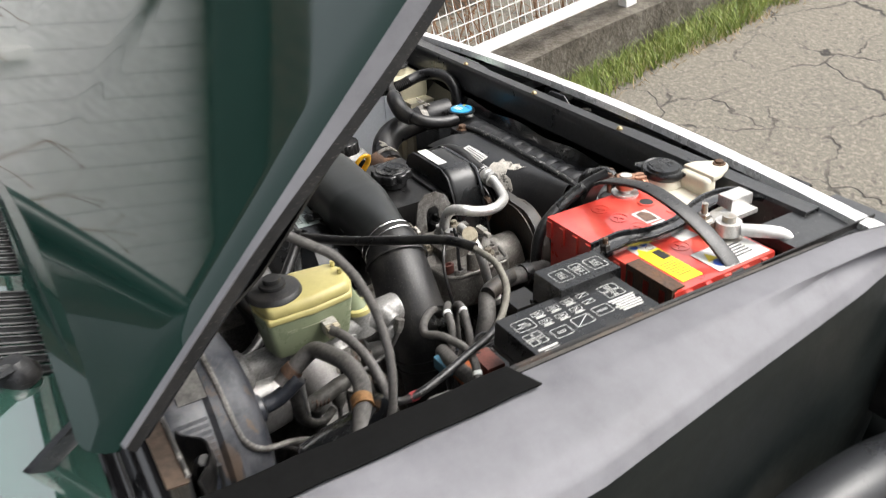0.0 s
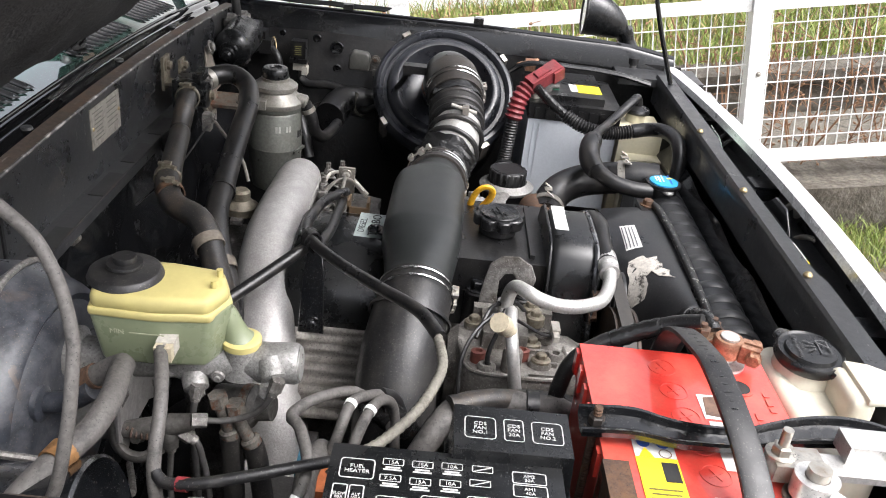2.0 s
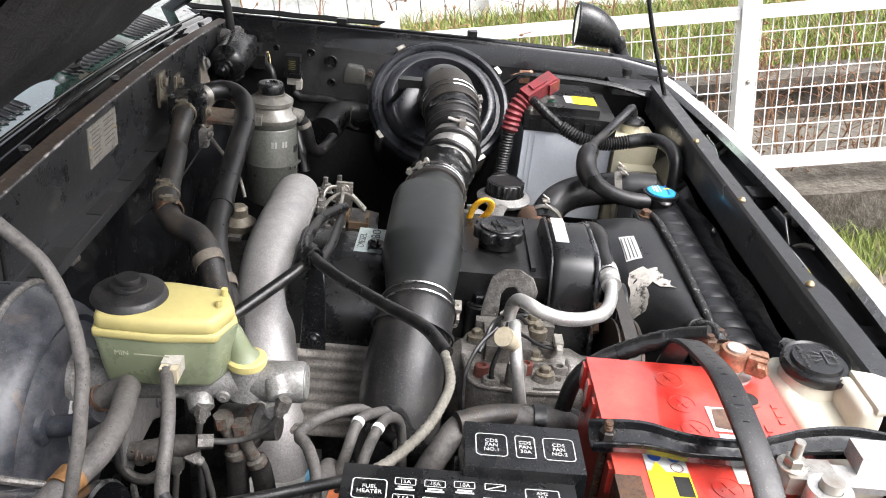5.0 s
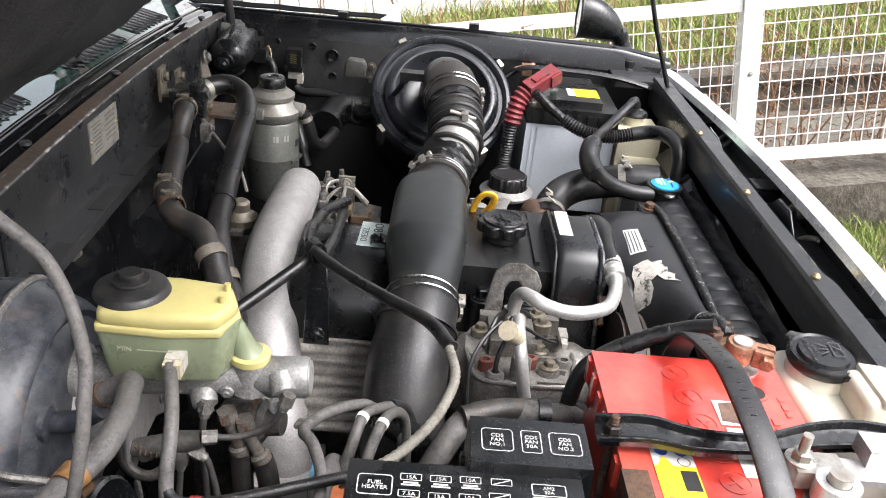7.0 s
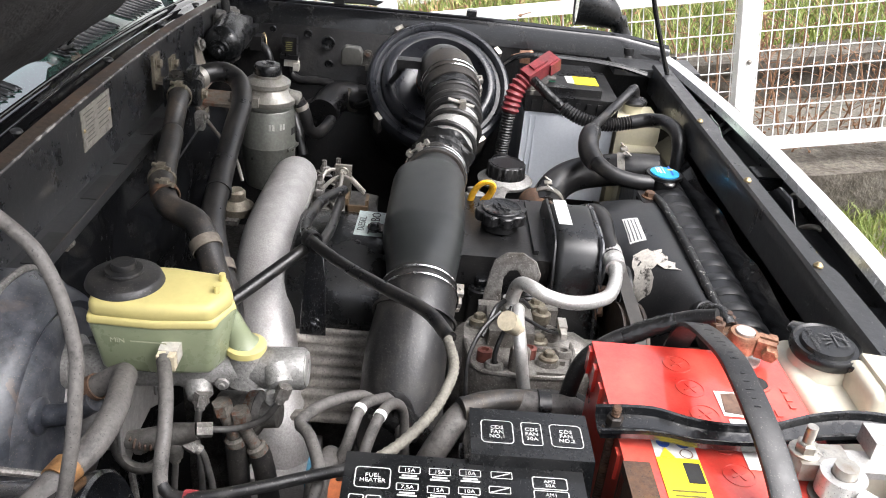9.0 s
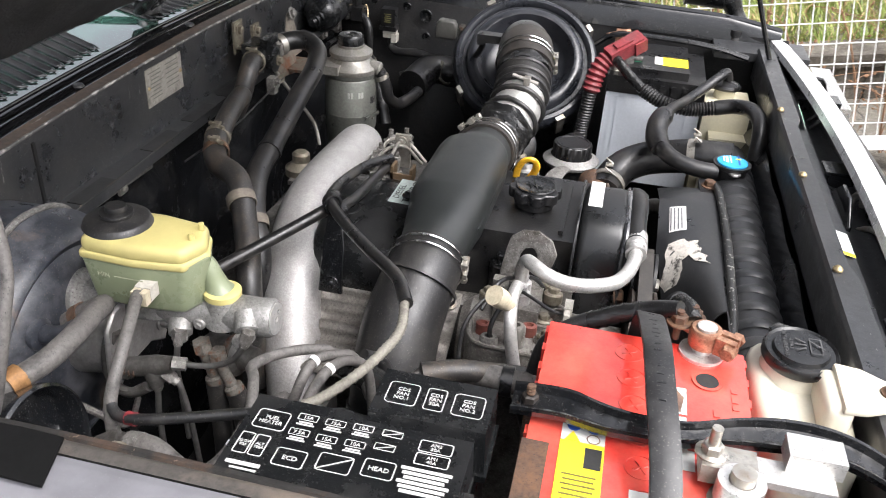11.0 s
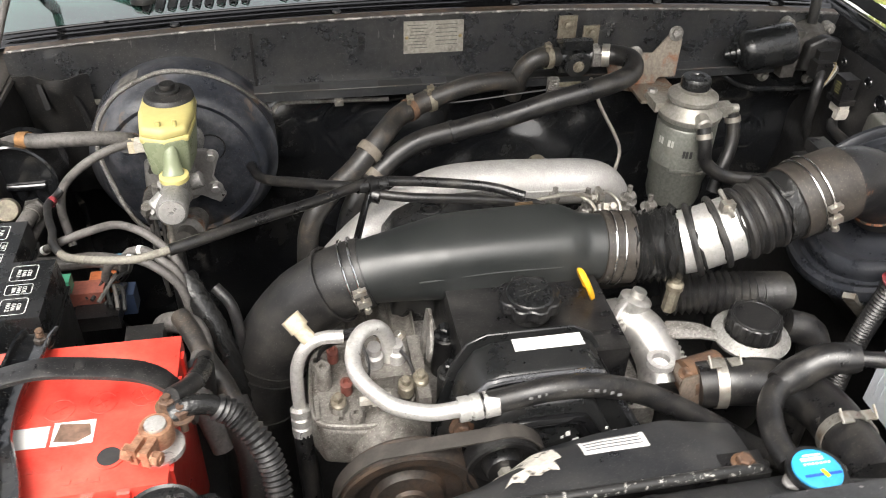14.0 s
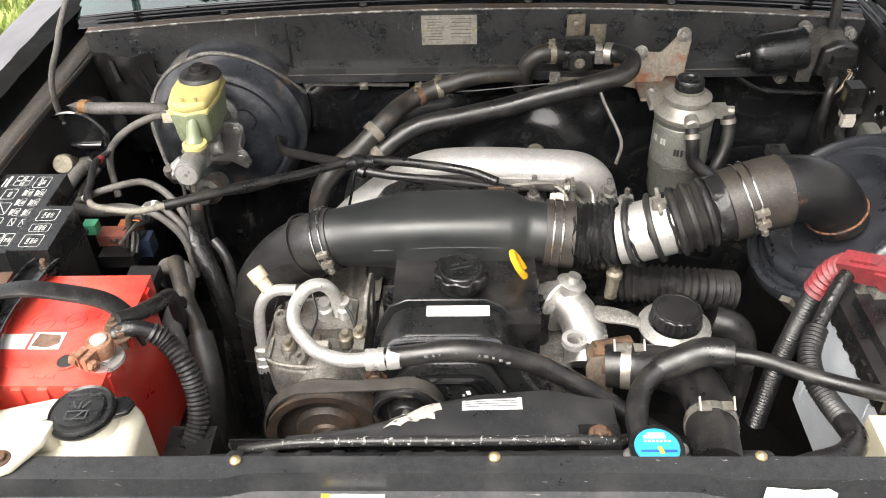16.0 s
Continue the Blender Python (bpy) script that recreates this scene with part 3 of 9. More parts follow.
def mesh_fence():
    """White welded-mesh fence panels between posts."""
    for k in range(-8, 8):
        y0 = -0.865 + 1.25 * k
        post = thing("fence_post", (FX, y0, 0.19), "white painted square steel fence post on the kerb", "fence post", "fence posts", m=OUT)
        part("shaft", box(FX - 0.03, FX + 0.03, y0 - 0.032, y0 + 0.032, 0.19, 0.95, 0.006), fence_white, post)
        part("cap", box(FX - 0.032, FX + 0.032, y0 - 0.034, y0 + 0.034, 0.95, 0.957, 0.003), fence_white, post)
        part("bolt", hexhead((FX - 0.03, y0 - 0.005, 0.62), (-1, 0, 0), 0.006), steel, post)
        pan = thing("mesh_fence_panel", (FX, y0 + 0.625, 0.27), "white welded wire mesh fence panel with flat rails", "fence panel", "fence panels", m=OUT)
        a, b = y0 + 0.036, y0 + 1.214
        part("bottom_rail", box(FX - 0.018, FX + 0.018, a, b, 0.275, 0.315, 0.004), fence_white, pan)
        part("top_rail", box(FX - 0.018, FX + 0.018, a, b, 0.84, 0.88, 0.004), fence_white, pan)
        wires = bmesh.new()
        n = 29
        for i in range(n + 1):
            y = a + 0.01 + (b - a - 0.02) * i / n
            wires = join(wires, rod((FX, y, 0.30), (FX, y, 0.86), 0.0021, seg=5)) if i else rod((FX, y, 0.30), (FX, y, 0.86), 0.0021, seg=5)
        for z in (0.37, 0.44, 0.51, 0.58, 0.65, 0.72, 0.79):
            wires = join(wires, rod((FX - 0.004, a, z), (FX - 0.004, b, z), 0.0024, seg=5))
        part("wire_mesh", wires, fence_white, pan, kind="stuff")


def blades(name, spots, h, lean, width, material, label, category, seed):
    rng = np.random.default_rng(seed)
    verts, faces = [], []
    for x, y, z in spots:
        hh = h * rng.uniform(0.4, 1.3)
        a, d = rng.uniform(0, 6.283), rng.uniform(0, 6.283)
        wx, wy = width * math.cos(a), width * math.sin(a)
        lx, ly = lean * hh * math.cos(d), lean * hh * math.sin(d)
        n = len(verts)
        verts += [(x - wx, y - wy, z), (x + wx, y + wy, z), (x + lx * 0.4 + wx * 0.7, y + ly * 0.4 + wy * 0.7, z + hh * 0.6), (x + lx * 0.4 - wx * 0.7, y + ly * 0.4 - wy * 0.7, z + hh * 0.6), (x + lx, y + ly, z + hh)]
        faces += [(n, n + 1, n + 2, n + 3), (n + 3, n + 2, n + 4)]
    me = bpy.data.meshes.new(name)
    me.from_pydata(verts, [], faces)
    me.materials.append(material)
    return tagged(new(name, me), label, category, kind="stuff")


def greenery():
    rng = np.random.default_rng(4)
    def strip(n, x0, x1, y0, y1, z, edge=0.0):
        out = []
        for _ in range(n):
            y = rng.uniform(y0, y1)
            wob = 0.16 * noise.noise((y * 1.7, 2.0, 0.0)) + 0.06 * noise.noise((y * 7, 5.0, 0.0))
            out.append((rng.uniform(x0 + wob * edge, x1), y, z))
        return out
    blades("verge_grass", strip(26000, 1.56, 1.82, -9, 4.5, 0.0, 1.0), 0.085, 0.7, 0.0022, grass_mat, "green weedy grass along the kerb", "grass", 11)
    blades("field_grass", [(rng.uniform(-8, -2.7), rng.uniform(4.7, 10.5), 0.0) for _ in range(16000)], 0.16, 0.6, 0.012, grass_mat, "bright green grass beside the parking place", "grass", 15)
    blades("verge_straw", strip(5000, 1.5, 1.86, -9, 4.5, 0.0, 1.0), 0.05, 1.6, 0.0018, straw_mat, "dry straw and dead stalks in the verge", "dry grass", 12)
    blades("bank_grass", [(x, y, 0.18 + 0.05 * (x - 3.4) / 1.9) for x, y, z in strip(30000, 3.35, 5.15, -8, 6, 0)], 0.12, 0.6, 0.005, grass_mat, "long green grass on the bank", "grass", 13)
    blades("bank_straw", [(x, y, 0.18 + 0.05 * (x - 3.4) / 1.9) for x, y, z in strip(6000, 3.35, 5.15, -8, 6, 0)], 0.15, 0.9, 0.004, straw_mat, "dry yellow straw on the bank", "dry grass", 14)


def dead_weed(y, x, h, seed, label):
    """A dry weed: crooked stalks with side twigs and seed heads."""
    rng = np.random.default_rng(seed)
    bm = None
    for s in range(3):
        p = Vector((x + rng.uniform(-0.04, 0.04), y + rng.uniform(-0.06, 0.06), -0.55))
        pts = [p.copy()]
        d = Vector((rng.uniform(-0.1, 0.1), rng.uniform(-0.12, 0.12), 1))
        n = 9
        for i in range(n):
            d = (d + Vector((rng.uniform(-0.2, 0.2), rng.uniform(-0.2, 0.2), 0.1))).normalized()
            p = p + d * (h * rng.uniform(0.75, 1.1)) / n
            pts.append(p.copy())
            if i > 2:
                for _ in range(3):
                    q = Vector((rng.uniform(-1, 1), rng.uniform(-1, 1), rng.uniform(-0.1, 1.1))).normalized() * rng.uniform(0.05, 0.22)
                    twig = tube([p, p + q * 0.5 + Vector((0, 0, 0.01)), p + q], 0.0016, 4, 0.06)
                    bm = join(bm, twig) if bm else twig
                    bm = join(bm, lathe(p + q * 0.95, q, [(0, 0), (0.006, 0.006), (0.004, 0.014), (0, 0.02)], 5, cap=False))
        st = tube(pts, 0.004, 5, 0.05)
        bm = join(bm, st) if bm else st
    whole("dead_weed", bm, dry_stem, label, "dry weed", "dead weeds", m=OUT)


# ---- the car's body ----
def shell_side(s, name, label):
    """A front wing: s = -1 for the driver's side. Thin folded lip, a nearly flat top, a hard shoulder, the side going down."""
    th = thing(name, (s * 0.75, 0.4, 0.5), label, "fender")
    def z_of(y):
        return float(np.interp(y, [-0.22, -0.12, 0.0, 0.3, 0.9, 1.4], [-0.05, -0.02, 0.0, 0.006, 0.008, 0.0]))
    def shoulder(y):
        return float(np.interp(y, [-0.22, -0.1, 0.05, 0.5, 1.4], [0.69, 0.735, 0.768, 0.838, 0.85]))
    front = -0.2 if s < 0 else -0.108
    def fn(u, v, first, last):
        y = front + (1.4 - front) * u
        e = shoulder(y)
        prof = [(0.672, 1.086), (0.69, 1.09), (0.72, 1.0905), (0.745, 1.089), (e - 0.035, 1.078), (e - 0.012, 1.066), (e - 0.003, 1.052), (e, 1.03), (e, 0.98), (e - 0.002, 0.9), (e - 0.01, 0.78), (e - 0.03, 0.6)]
        if s < 0:
            prof[0], prof[1] = (0.703, 1.088), (0.71, 1.09)
        else:
            prof = [(x, z - 0.55 * max(0.0, min(x, 0.8) - 0.69)) for x, z in prof]
        k = first + v * (last - first)
        i = min(int(k), last - 1)
        a, b = prof[i], prof[i + 1]
        w = k - i
        return (s * (a[0] + (b[0] - a[0]) * w), y, a[1] + (b[1] - a[1]) * w + z_of(y))
    # Driver's side: sky reflection painted on the top, dark paint on the side.
    part("top_panel", surface(lambda u, v: fn(u, v, 0, 6), 60, 30, 0.002), sky_toned_paint if s < 0 else dark_body_paint, th, "grey upper face with the cloudy sky's reflection painted in" if s < 0 else "glossy dark upper face", sharp=60)
    part("side_panel", surface(lambda u, v: fn(u, v, 6, 11), 60, 25, 0.002), dark_body_paint, th, "glossy dark green side", sharp=60)
    if s < 0:
        part("lip", surface(lambda u, v: (-0.654 - 0.031 * v, -0.13 + 1.05 * u, 1.047 + 0.012 * math.sin(min(1, v * 2) * math.pi / 2) + z_of(-0.13 + 1.05 * u)), 60, 8, 0.0015), lip_dust, th, "dusty grey-brown folded lip", sharp=50)
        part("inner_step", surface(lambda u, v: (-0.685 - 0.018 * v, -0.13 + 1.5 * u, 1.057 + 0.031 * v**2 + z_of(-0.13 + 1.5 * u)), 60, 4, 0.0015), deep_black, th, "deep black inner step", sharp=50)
    else:
        part("lip", surface(lambda u, v: (0.654 + 0.02 * v, -0.105 + 1.025 * u, 1.046 + 0.044 * math.sin(min(1, v * 1.6) * math.pi / 2) + z_of(-0.105 + 1.025 * u)), 60, 8, 0.0015), bay_paint, th, sharp=50)
        part("lip_bead", tube([(0.672, y, 1.091 + z_of(y)) for y in np.linspace(-0.103, 0.92, 14)], 0.005, 8, 0.03), gloss_black, th)
    # Flat black strip stands in for the shaded depth of a gap.
    part("hinge_gap_strip", surface(lambda u, v: (s * (0.694 + 0.04 * v), 0.5 + 0.62 * u - 0.012 * v * (1 - u), 1.0945 + z_of(0.8) + 0.001 * math.sin(u * 40)), 20, 2, 0.002), deep_black, th, "flat black strip painted for the dark gap beside the hinge")
    for y in ((0.306, 0.573) if s > 0 else ()):
        part("clip", box(s * 0.68 - 0.009, s * 0.68 + 0.009, y - 0.01, y + 0.01, 1.088, 1.112, 0.003), black_plastic, th)
    if s < 0:
        part("drip_lip", tube([(-0.655, 0.9, 1.05), (-0.657, 0.5, 1.06), (-0.66, 0.1, 1.056)], 0.004, 6), rusty_lip, th)
    pts = []
    for k in range(19):
        a = math.pi * (0.06 + 0.88 * k / 18)
        pts.append((s * (shoulder(0.2) + 0.05), 0.12 + 0.42 * math.cos(a), 0.45 + 0.4 * math.sin(a)))
    part("arch_flare", tube(pts, 0.04, 10, 0.04, squash=0.8), mat("grey_flare_paint", (0.018, 0.019, 0.021), 0.36, coat=0.1, spec=0.35, dirt=(0.04, 0.04, 0.041), dirt_scale=8) if s < 0 else bpy.data.materials["grey_flare_paint"], th, "dark glossy wheel arch flare")
    return th


def inner_apron(s):
    z0 = 0.45
    def fn(u, v):
        y = -0.12 + 0.96 * u
        bulge = (0.11 if s > 0 else 0.045) * math.exp(-(((y - 0.62) / 0.2) ** 2)) * (1 - v) ** 0.5
        return (s * (0.66 - 0.05 * (1 - v) - bulge), y, z0 + (1.06 - z0) * v)
    whole("inner_wing_left" if s < 0 else "inner_wing_right", surface(fn, 40, 16, 0.002), bay_dark, "black undercoated inner wing of the engine bay", "inner wing", kind="structure")


UP0 = (0, 0, 1)


def firewall():
    th = thing("bulkhead", (0, 0.8, 0.5), "scuffed black painted bulkhead with a stepped ledge", "bulkhead", kind="structure")
    def top(x):
        return 1.121 - 0.031 * (x / 0.67) ** 2
    def up(u, v):
        x = -0.66 + 1.32 * u
        return (x, 0.802 + 0.0012 * math.sin(u * 25), 1.012 + (top(x) - 1.012) * v)
    part("upper_panel", surface(up, 60, 8, 0.003), bulkhead_paint, th)
    part("ledge", join(box(-0.34, 0.6, 0.772, 0.803, 1.014, 1.020, 0.001), box(-0.34, 0.6, 0.769, 0.773, 1.006, 1.020)), scuffed, th, "ledge with slots and chipped edges")
    part("ledge_edge", tube([(x, 0.7695, 1.0205) for x in np.linspace(-0.338, 0.598, 20)], 0.0016, 6, 0.02), bpy.data.materials["rusty_lip"], th, "chipped ledge edge")
    def low(u, v):
        x = -0.68 + 1.36 * u
        z = 0.45 + 0.556 * v
        d = 0.014 * math.sin(x * 17) + 0.03 * noise.noise((x * 6, z * 8, 0)) + 0.012 * noise.noise((x * 15, z * 18, 4)) - 0.05 * max(0.0, 0.75 - z)
        return (x, 0.81 + d, z)
    part("lower_panel", surface(low, 110, 44, 0.003), bay_paint, th)
    def rust(u, v):
        x = -0.66 + 1.32 * u
        return (x, 0.80 + 0.019 * v, top(x) + 0.002 * v)
    part("top_flange", surface(rust, 50, 3, 0.002), flange_brown, th, "dusty brown folded top flange")
    part("chipped_edge", tube([(x, 0.7995, top(x) + 0.001) for x in np.linspace(-0.655, 0.655, 24)], 0.0022, 6, 0.02), mat("bare_chipped_edge", (0.05, 0.047, 0.044), 0.5, dirt=(0.3, 0.285, 0.265), dirt_scale=55, dirt_lo=0.5, dirt_hi=0.6), th, "pale chipped upper edge")
    for x in (-0.42, -0.18, 0.1, 0.34, 0.55):
        part("seal_clip", lathe((x, 0.826, top(x) + 0.003), UP0, [(0.007, 0), (0.006, 0.003), (0, 0.004)], 12, cap=False), black_plastic, th)
    def seal(u, v):
        x = -0.68 + 1.36 * u
        return (x, 0.818 + 0.024 * v, top(x) + 0.001 + 0.0035 * math.sin(math.pi * v) - 0.002 * math.sin(2 * math.pi * v))
    part("rubber_seal", surface(seal, 50, 8), gloss_black, th, "black rubber sealing strip")
    part("seam", box(-0.313, -0.3085, 0.797, 0.8, 1.012, 1.105), bay_dark, th)
    for x, z in ((-0.146, 1.088), (-0.146, 1.075), (0.312, 1.1), (0.24, 1.095), (-0.4, 1.06), (0.43, 1.09)):
        part("hole", lathe((x, 0.7985, z), (0, -1, 0), [(0, 0), (0.005, 0), (0.005, 0.001), (0.0035, 0.0012), (0.0035, 0.0003), (0, 0.0003)], 12, cap=False), bay_dark, th)
    for x in (-0.25, -0.09, 0.02, 0.13):
        part("slot", box(x - 0.035, x + 0.035, 0.768, 0.79, 1.0195, 1.0215, 0.001), print_black, th)


def cowl():
    """The glossy panel with air louvres ahead of the windscreen."""
    th = thing("cowl_panel", (0, 1.0, 1.1), "glossy dark green cowl panel with black air louvres", "cowl panel", kind="structure")
    def zc(x, y):
        return 1.128 - 0.031 * (x / 0.67) ** 2 + 0.26 * (y - 0.86)
    part("panel", surface(lambda u, v: (-0.7 + 1.4 * u, 0.856 + 0.26 * v, zc(-0.7 + 1.4 * u, 0.856 + 0.26 * v)), 40, 8, 0.002), cowl_paint, th)
    part("trim_strip", surface(lambda u, v: (-0.69 + 1.38 * u, 0.84 + 0.017 * v, zc(-0.69 + 1.38 * u, 0.856) - 0.006 + 0.006 * v + 0.0025 * math.sin(math.pi * v)), 40, 6, 0.002), gloss_black, th, "black gloss trim strip")
    part("trim_bead", tube([(x, 0.857, zc(x, 0.857) + 0.001) for x in np.linspace(-0.69, 0.69, 24)], 0.002, 8, 0.03), gloss_black, th)
    for cx, n in ((-0.39, 9), (-0.165, 11), (0.17, 11), (0.405, 9)):
        for i in range(n):
            x = cx + 0.0185 * (i - (n - 1) / 2)
            y0, y1 = 0.874, 0.94
            sk = 0.006 if cx < 0 else -0.006
            bm = bmesh.new()
            q = [bm.verts.new(p) for p in ((x - 0.0045, y0, zc(x, y0) + 0.002), (x + 0.0045, y0, zc(x, y0) + 0.002), (x + 0.0045 + sk, y1, zc(x + sk, y1) + 0.002), (x - 0.0045 + sk, y1, zc(x + sk, y1) + 0.002))]
            bm.faces.new(q)
            bmesh.ops.solidify(bm, geom=bm.faces[:], thickness=0.003)
            part("louvre", bm, print_black, th)
            loop = [(x - 0.0055, y0), (x, y0 - 0.004), (x + 0.0055, y0), (x + 0.0055 + sk, y1), (x + sk, y1 + 0.004), (x - 0.0055 + sk, y1), (x - 0.0055, y0)]
            part("louvre_rim", tube([(a, b, zc(a, b) + 0.002) for a, b in loop], 0.0012, 6, 0.02), smooth_plastic, th)


def cabin():
    th = thing("cabin", (0, 1.9, 1.1), "dark green cabin with a raked windscreen", "car cabin", kind="structure")
    part("windscreen", surface(lambda u, v: ((-0.66 + 1.32 * u) * (1 - 0.1 * v), 1.17 + 0.62 * v - 0.08 * (1 - (2 * u - 1) ** 2), 1.13 + 0.48 * v - 0.04 * (2 * u - 1) ** 2 * (1 - v)), 24, 12, 0.005), glass, th)
    for s in (-1, 1):
        part("pillar", tube([(s * 0.70, 1.12, 1.09), (s * 0.66, 1.5, 1.38), (s * 0.62, 1.82, 1.62)], 0.035, 10), green_paint, th)
        part("door_skin", box(s * 0.70 if s > 0 else -0.84, 0.84 if s > 0 else s * 0.70, 1.15, 2.6, 0.55, 1.1, 0.03), green_paint, th)
    part("roof", box(-0.62, 0.62, 1.82, 3.0, 1.6, 1.66, 0.02), green_paint, th)
    part("dash", box(-0.68, 0.68, 1.22, 1.6, 0.9, 1.1, 0.03), black_plastic, th)
    part("rear_wall", box(-0.68, 0.68, 2.9, 2.95, 0.6, 1.6), bay_dark, th)


HINGE, RISE = Vector((0, 0.93, 1.085)), radians(46.5)


def hood_at(x, s, up):
    """A place on the open hood: s metres from its hinge, up metres out of its outer face."""
    d = Vector((0, -math.cos(RISE), math.sin(RISE)))
    n = Vector((0, math.sin(RISE), math.cos(RISE)))
    return HINGE + d * s + n * up + Vector((x, 0, 0))


def hood():
    th = thing("hood", tuple(HINGE), "open dark green hood with a black lined underside", "hood")
    L, W = 1.1, 0.714
    def rear(x):
        return 0.105 + 0.03 * max(0.0, (abs(x) - 0.655) / 0.06) ** 2
    def step(a, b, v):
        k = min(1.0, max(0.0, (v - a) / (b - a)))
        return k * k * (3 - 2 * k)
    def rolled(x, s):
        """The outer face: nearly flat, stepping down past a crease that fades to the rear, its side edges rolled over."""
        a = abs(x)
        return 0.018 - 0.0022 * step(0.2, 0.28, a) * step(0.2, 0.45, s) - 0.004 * max(0.0, (a - 0.682) / 0.032) ** 2
    def outer(u, v):
        x = -W + 2 * W * u
        s = rear(x) + (L + 0.02 - rear(x)) * v
        return hood_at(x, s, rolled(x, s) - 0.05 * (max(0, v - 0.92) / 0.08) ** 2)
    part("outer_skin", surface(outer, 150, 40, 0.002), hood_gloss, th, "glossy dark green skin", sharp=60)
    def under(u, v):
        x = -W + 0.012 + 2 * (W - 0.012) * u
        s = rear(x) + 0.004 + (L - 0.002 - rear(x)) * v
        e = abs(x) / W
        k = min(1.0, v * 6)
        return hood_at(x, s, 0.014 - 0.026 * k + 0.003 * noise.noise((x * 9, s * 9, 0)) * k)
    part("inner_frame", surface(under, 40, 30, 0.002), bay_paint, th)
    def pad(u, v):
        x = -0.56 + 1.12 * u
        s = rear(x) + 0.03 + 0.45 * max(0.0, x) * (1 - v) + (0.95 - rear(x)) * v
        k = min(1.0, v * 13)
        edge = (math.sin(math.pi * u) * math.sin(math.pi * max(0.2, v))) ** 0.35
        lump = 0.005 * noise.noise((x * 14, s * 14, 3)) + 0.0018 * noise.noise((x * 50, s * 50, 8))
        return hood_at(x, s, 0.006 - 0.024 * k - (0.014 * edge * min(1.0, v * 5) + lump) * k)
    part("insulation_pad", surface(pad, 90, 90), insulation, th, "black felt insulation pad")
    part("rear_tab", join(plate([(-0.055, -0.006), (0.058, -0.004), (0.05, 0.012), (0.035, 0.03), (-0.03, 0.034), (-0.05, 0.02)], 0.004, 0.001, basis(hood_at(0.075, 0.112, 0.002), (1, 0, 0), (0, math.cos(RISE), -math.sin(RISE)))), tor(hood_at(0.065, 0.1, -0.003), (0, math.sin(RISE), math.cos(RISE)), 0.006, 0.0015, 16)), bay_paint, th)
    for s in (-1, 1):
        def edge(u, v):
            a = 0.14 + 0.92 * u
            return hood_at(s * (W - 0.001 + 0.005 * v), a, 0.0145 - (0.002 + 0.011 * step(0.26, 0.5, a)) * v)
        # Shares the wing top's pale grey, painted sky tone included.
        part("edge_face", surface(edge, 40, 4, 0.002), sky_toned_paint, th, "pale grey folded edge")
        def skirt(u, v):
            a = 0.14 + 0.92 * u
            return hood_at(s * (W + 0.003 + 0.002 * v), a, 0.0125 - 0.011 * step(0.26, 0.5, a) - 0.009 * v)
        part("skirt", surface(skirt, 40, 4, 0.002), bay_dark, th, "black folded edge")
        part("side_flange", tube([hood_at(s * (W - 0.014), a, -0.003) for a in (0.145, 0.3, 0.6, 0.9, 1.05)], 0.006, 10), bay_paint, th)
        part("hinge", tube([(s * 0.6, 0.95, 1.05), (s * 0.6, 0.92, 1.1), hood_at(s * 0.6, 0.11, -0.012), hood_at(s * 0.6, 0.22, -0.016)], 0.006, 8, squash=1.8), bay_paint, th)
    for s, a in ((-0.33, 0.5), (0.33, 0.5), (0.0, 0.75)):
        part("retainer", lathe(hood_at(s, a, -0.034), (0, -math.sin(RISE), -math.cos(RISE)), [(0.012, 0), (0.011, 0.003), (0, 0.005)], 12), black_plastic, th)
    hs = thing("hood_hose", (0.6, 0.785, 1.08), "black hose bending from the bay up to the hood", "hose")
    part("hose", tube([(0.6, 0.782, 1.06), (0.6, 0.783, 1.1), (0.6, 0.793, 1.15), (0.598, 0.815, 1.205), hood_at(0.58, 0.17, -0.02)], 0.0085, 12), rubber, hs)
    rodth = thing("hood_prop_rod", (0.532, -0.076, 1.05), "thin black steel prop rod holding the hood open", "prop rod")
    part("rod", tube([(0.532, -0.076, 1.045), (0.537, -0.03, 1.16), (0.55, 0.12, 1.55), hood_at(0.56, 0.86, -0.02)], 0.0045, 8), bay_paint, rodth)
    part("grommet", lathe((0.532, -0.076, 1.044), (0, 0.2, 1), [(0.012, 0), (0.012, 0.008), (0.008, 0.012), (0.005, 0.012)], 14), rubber, rodth)


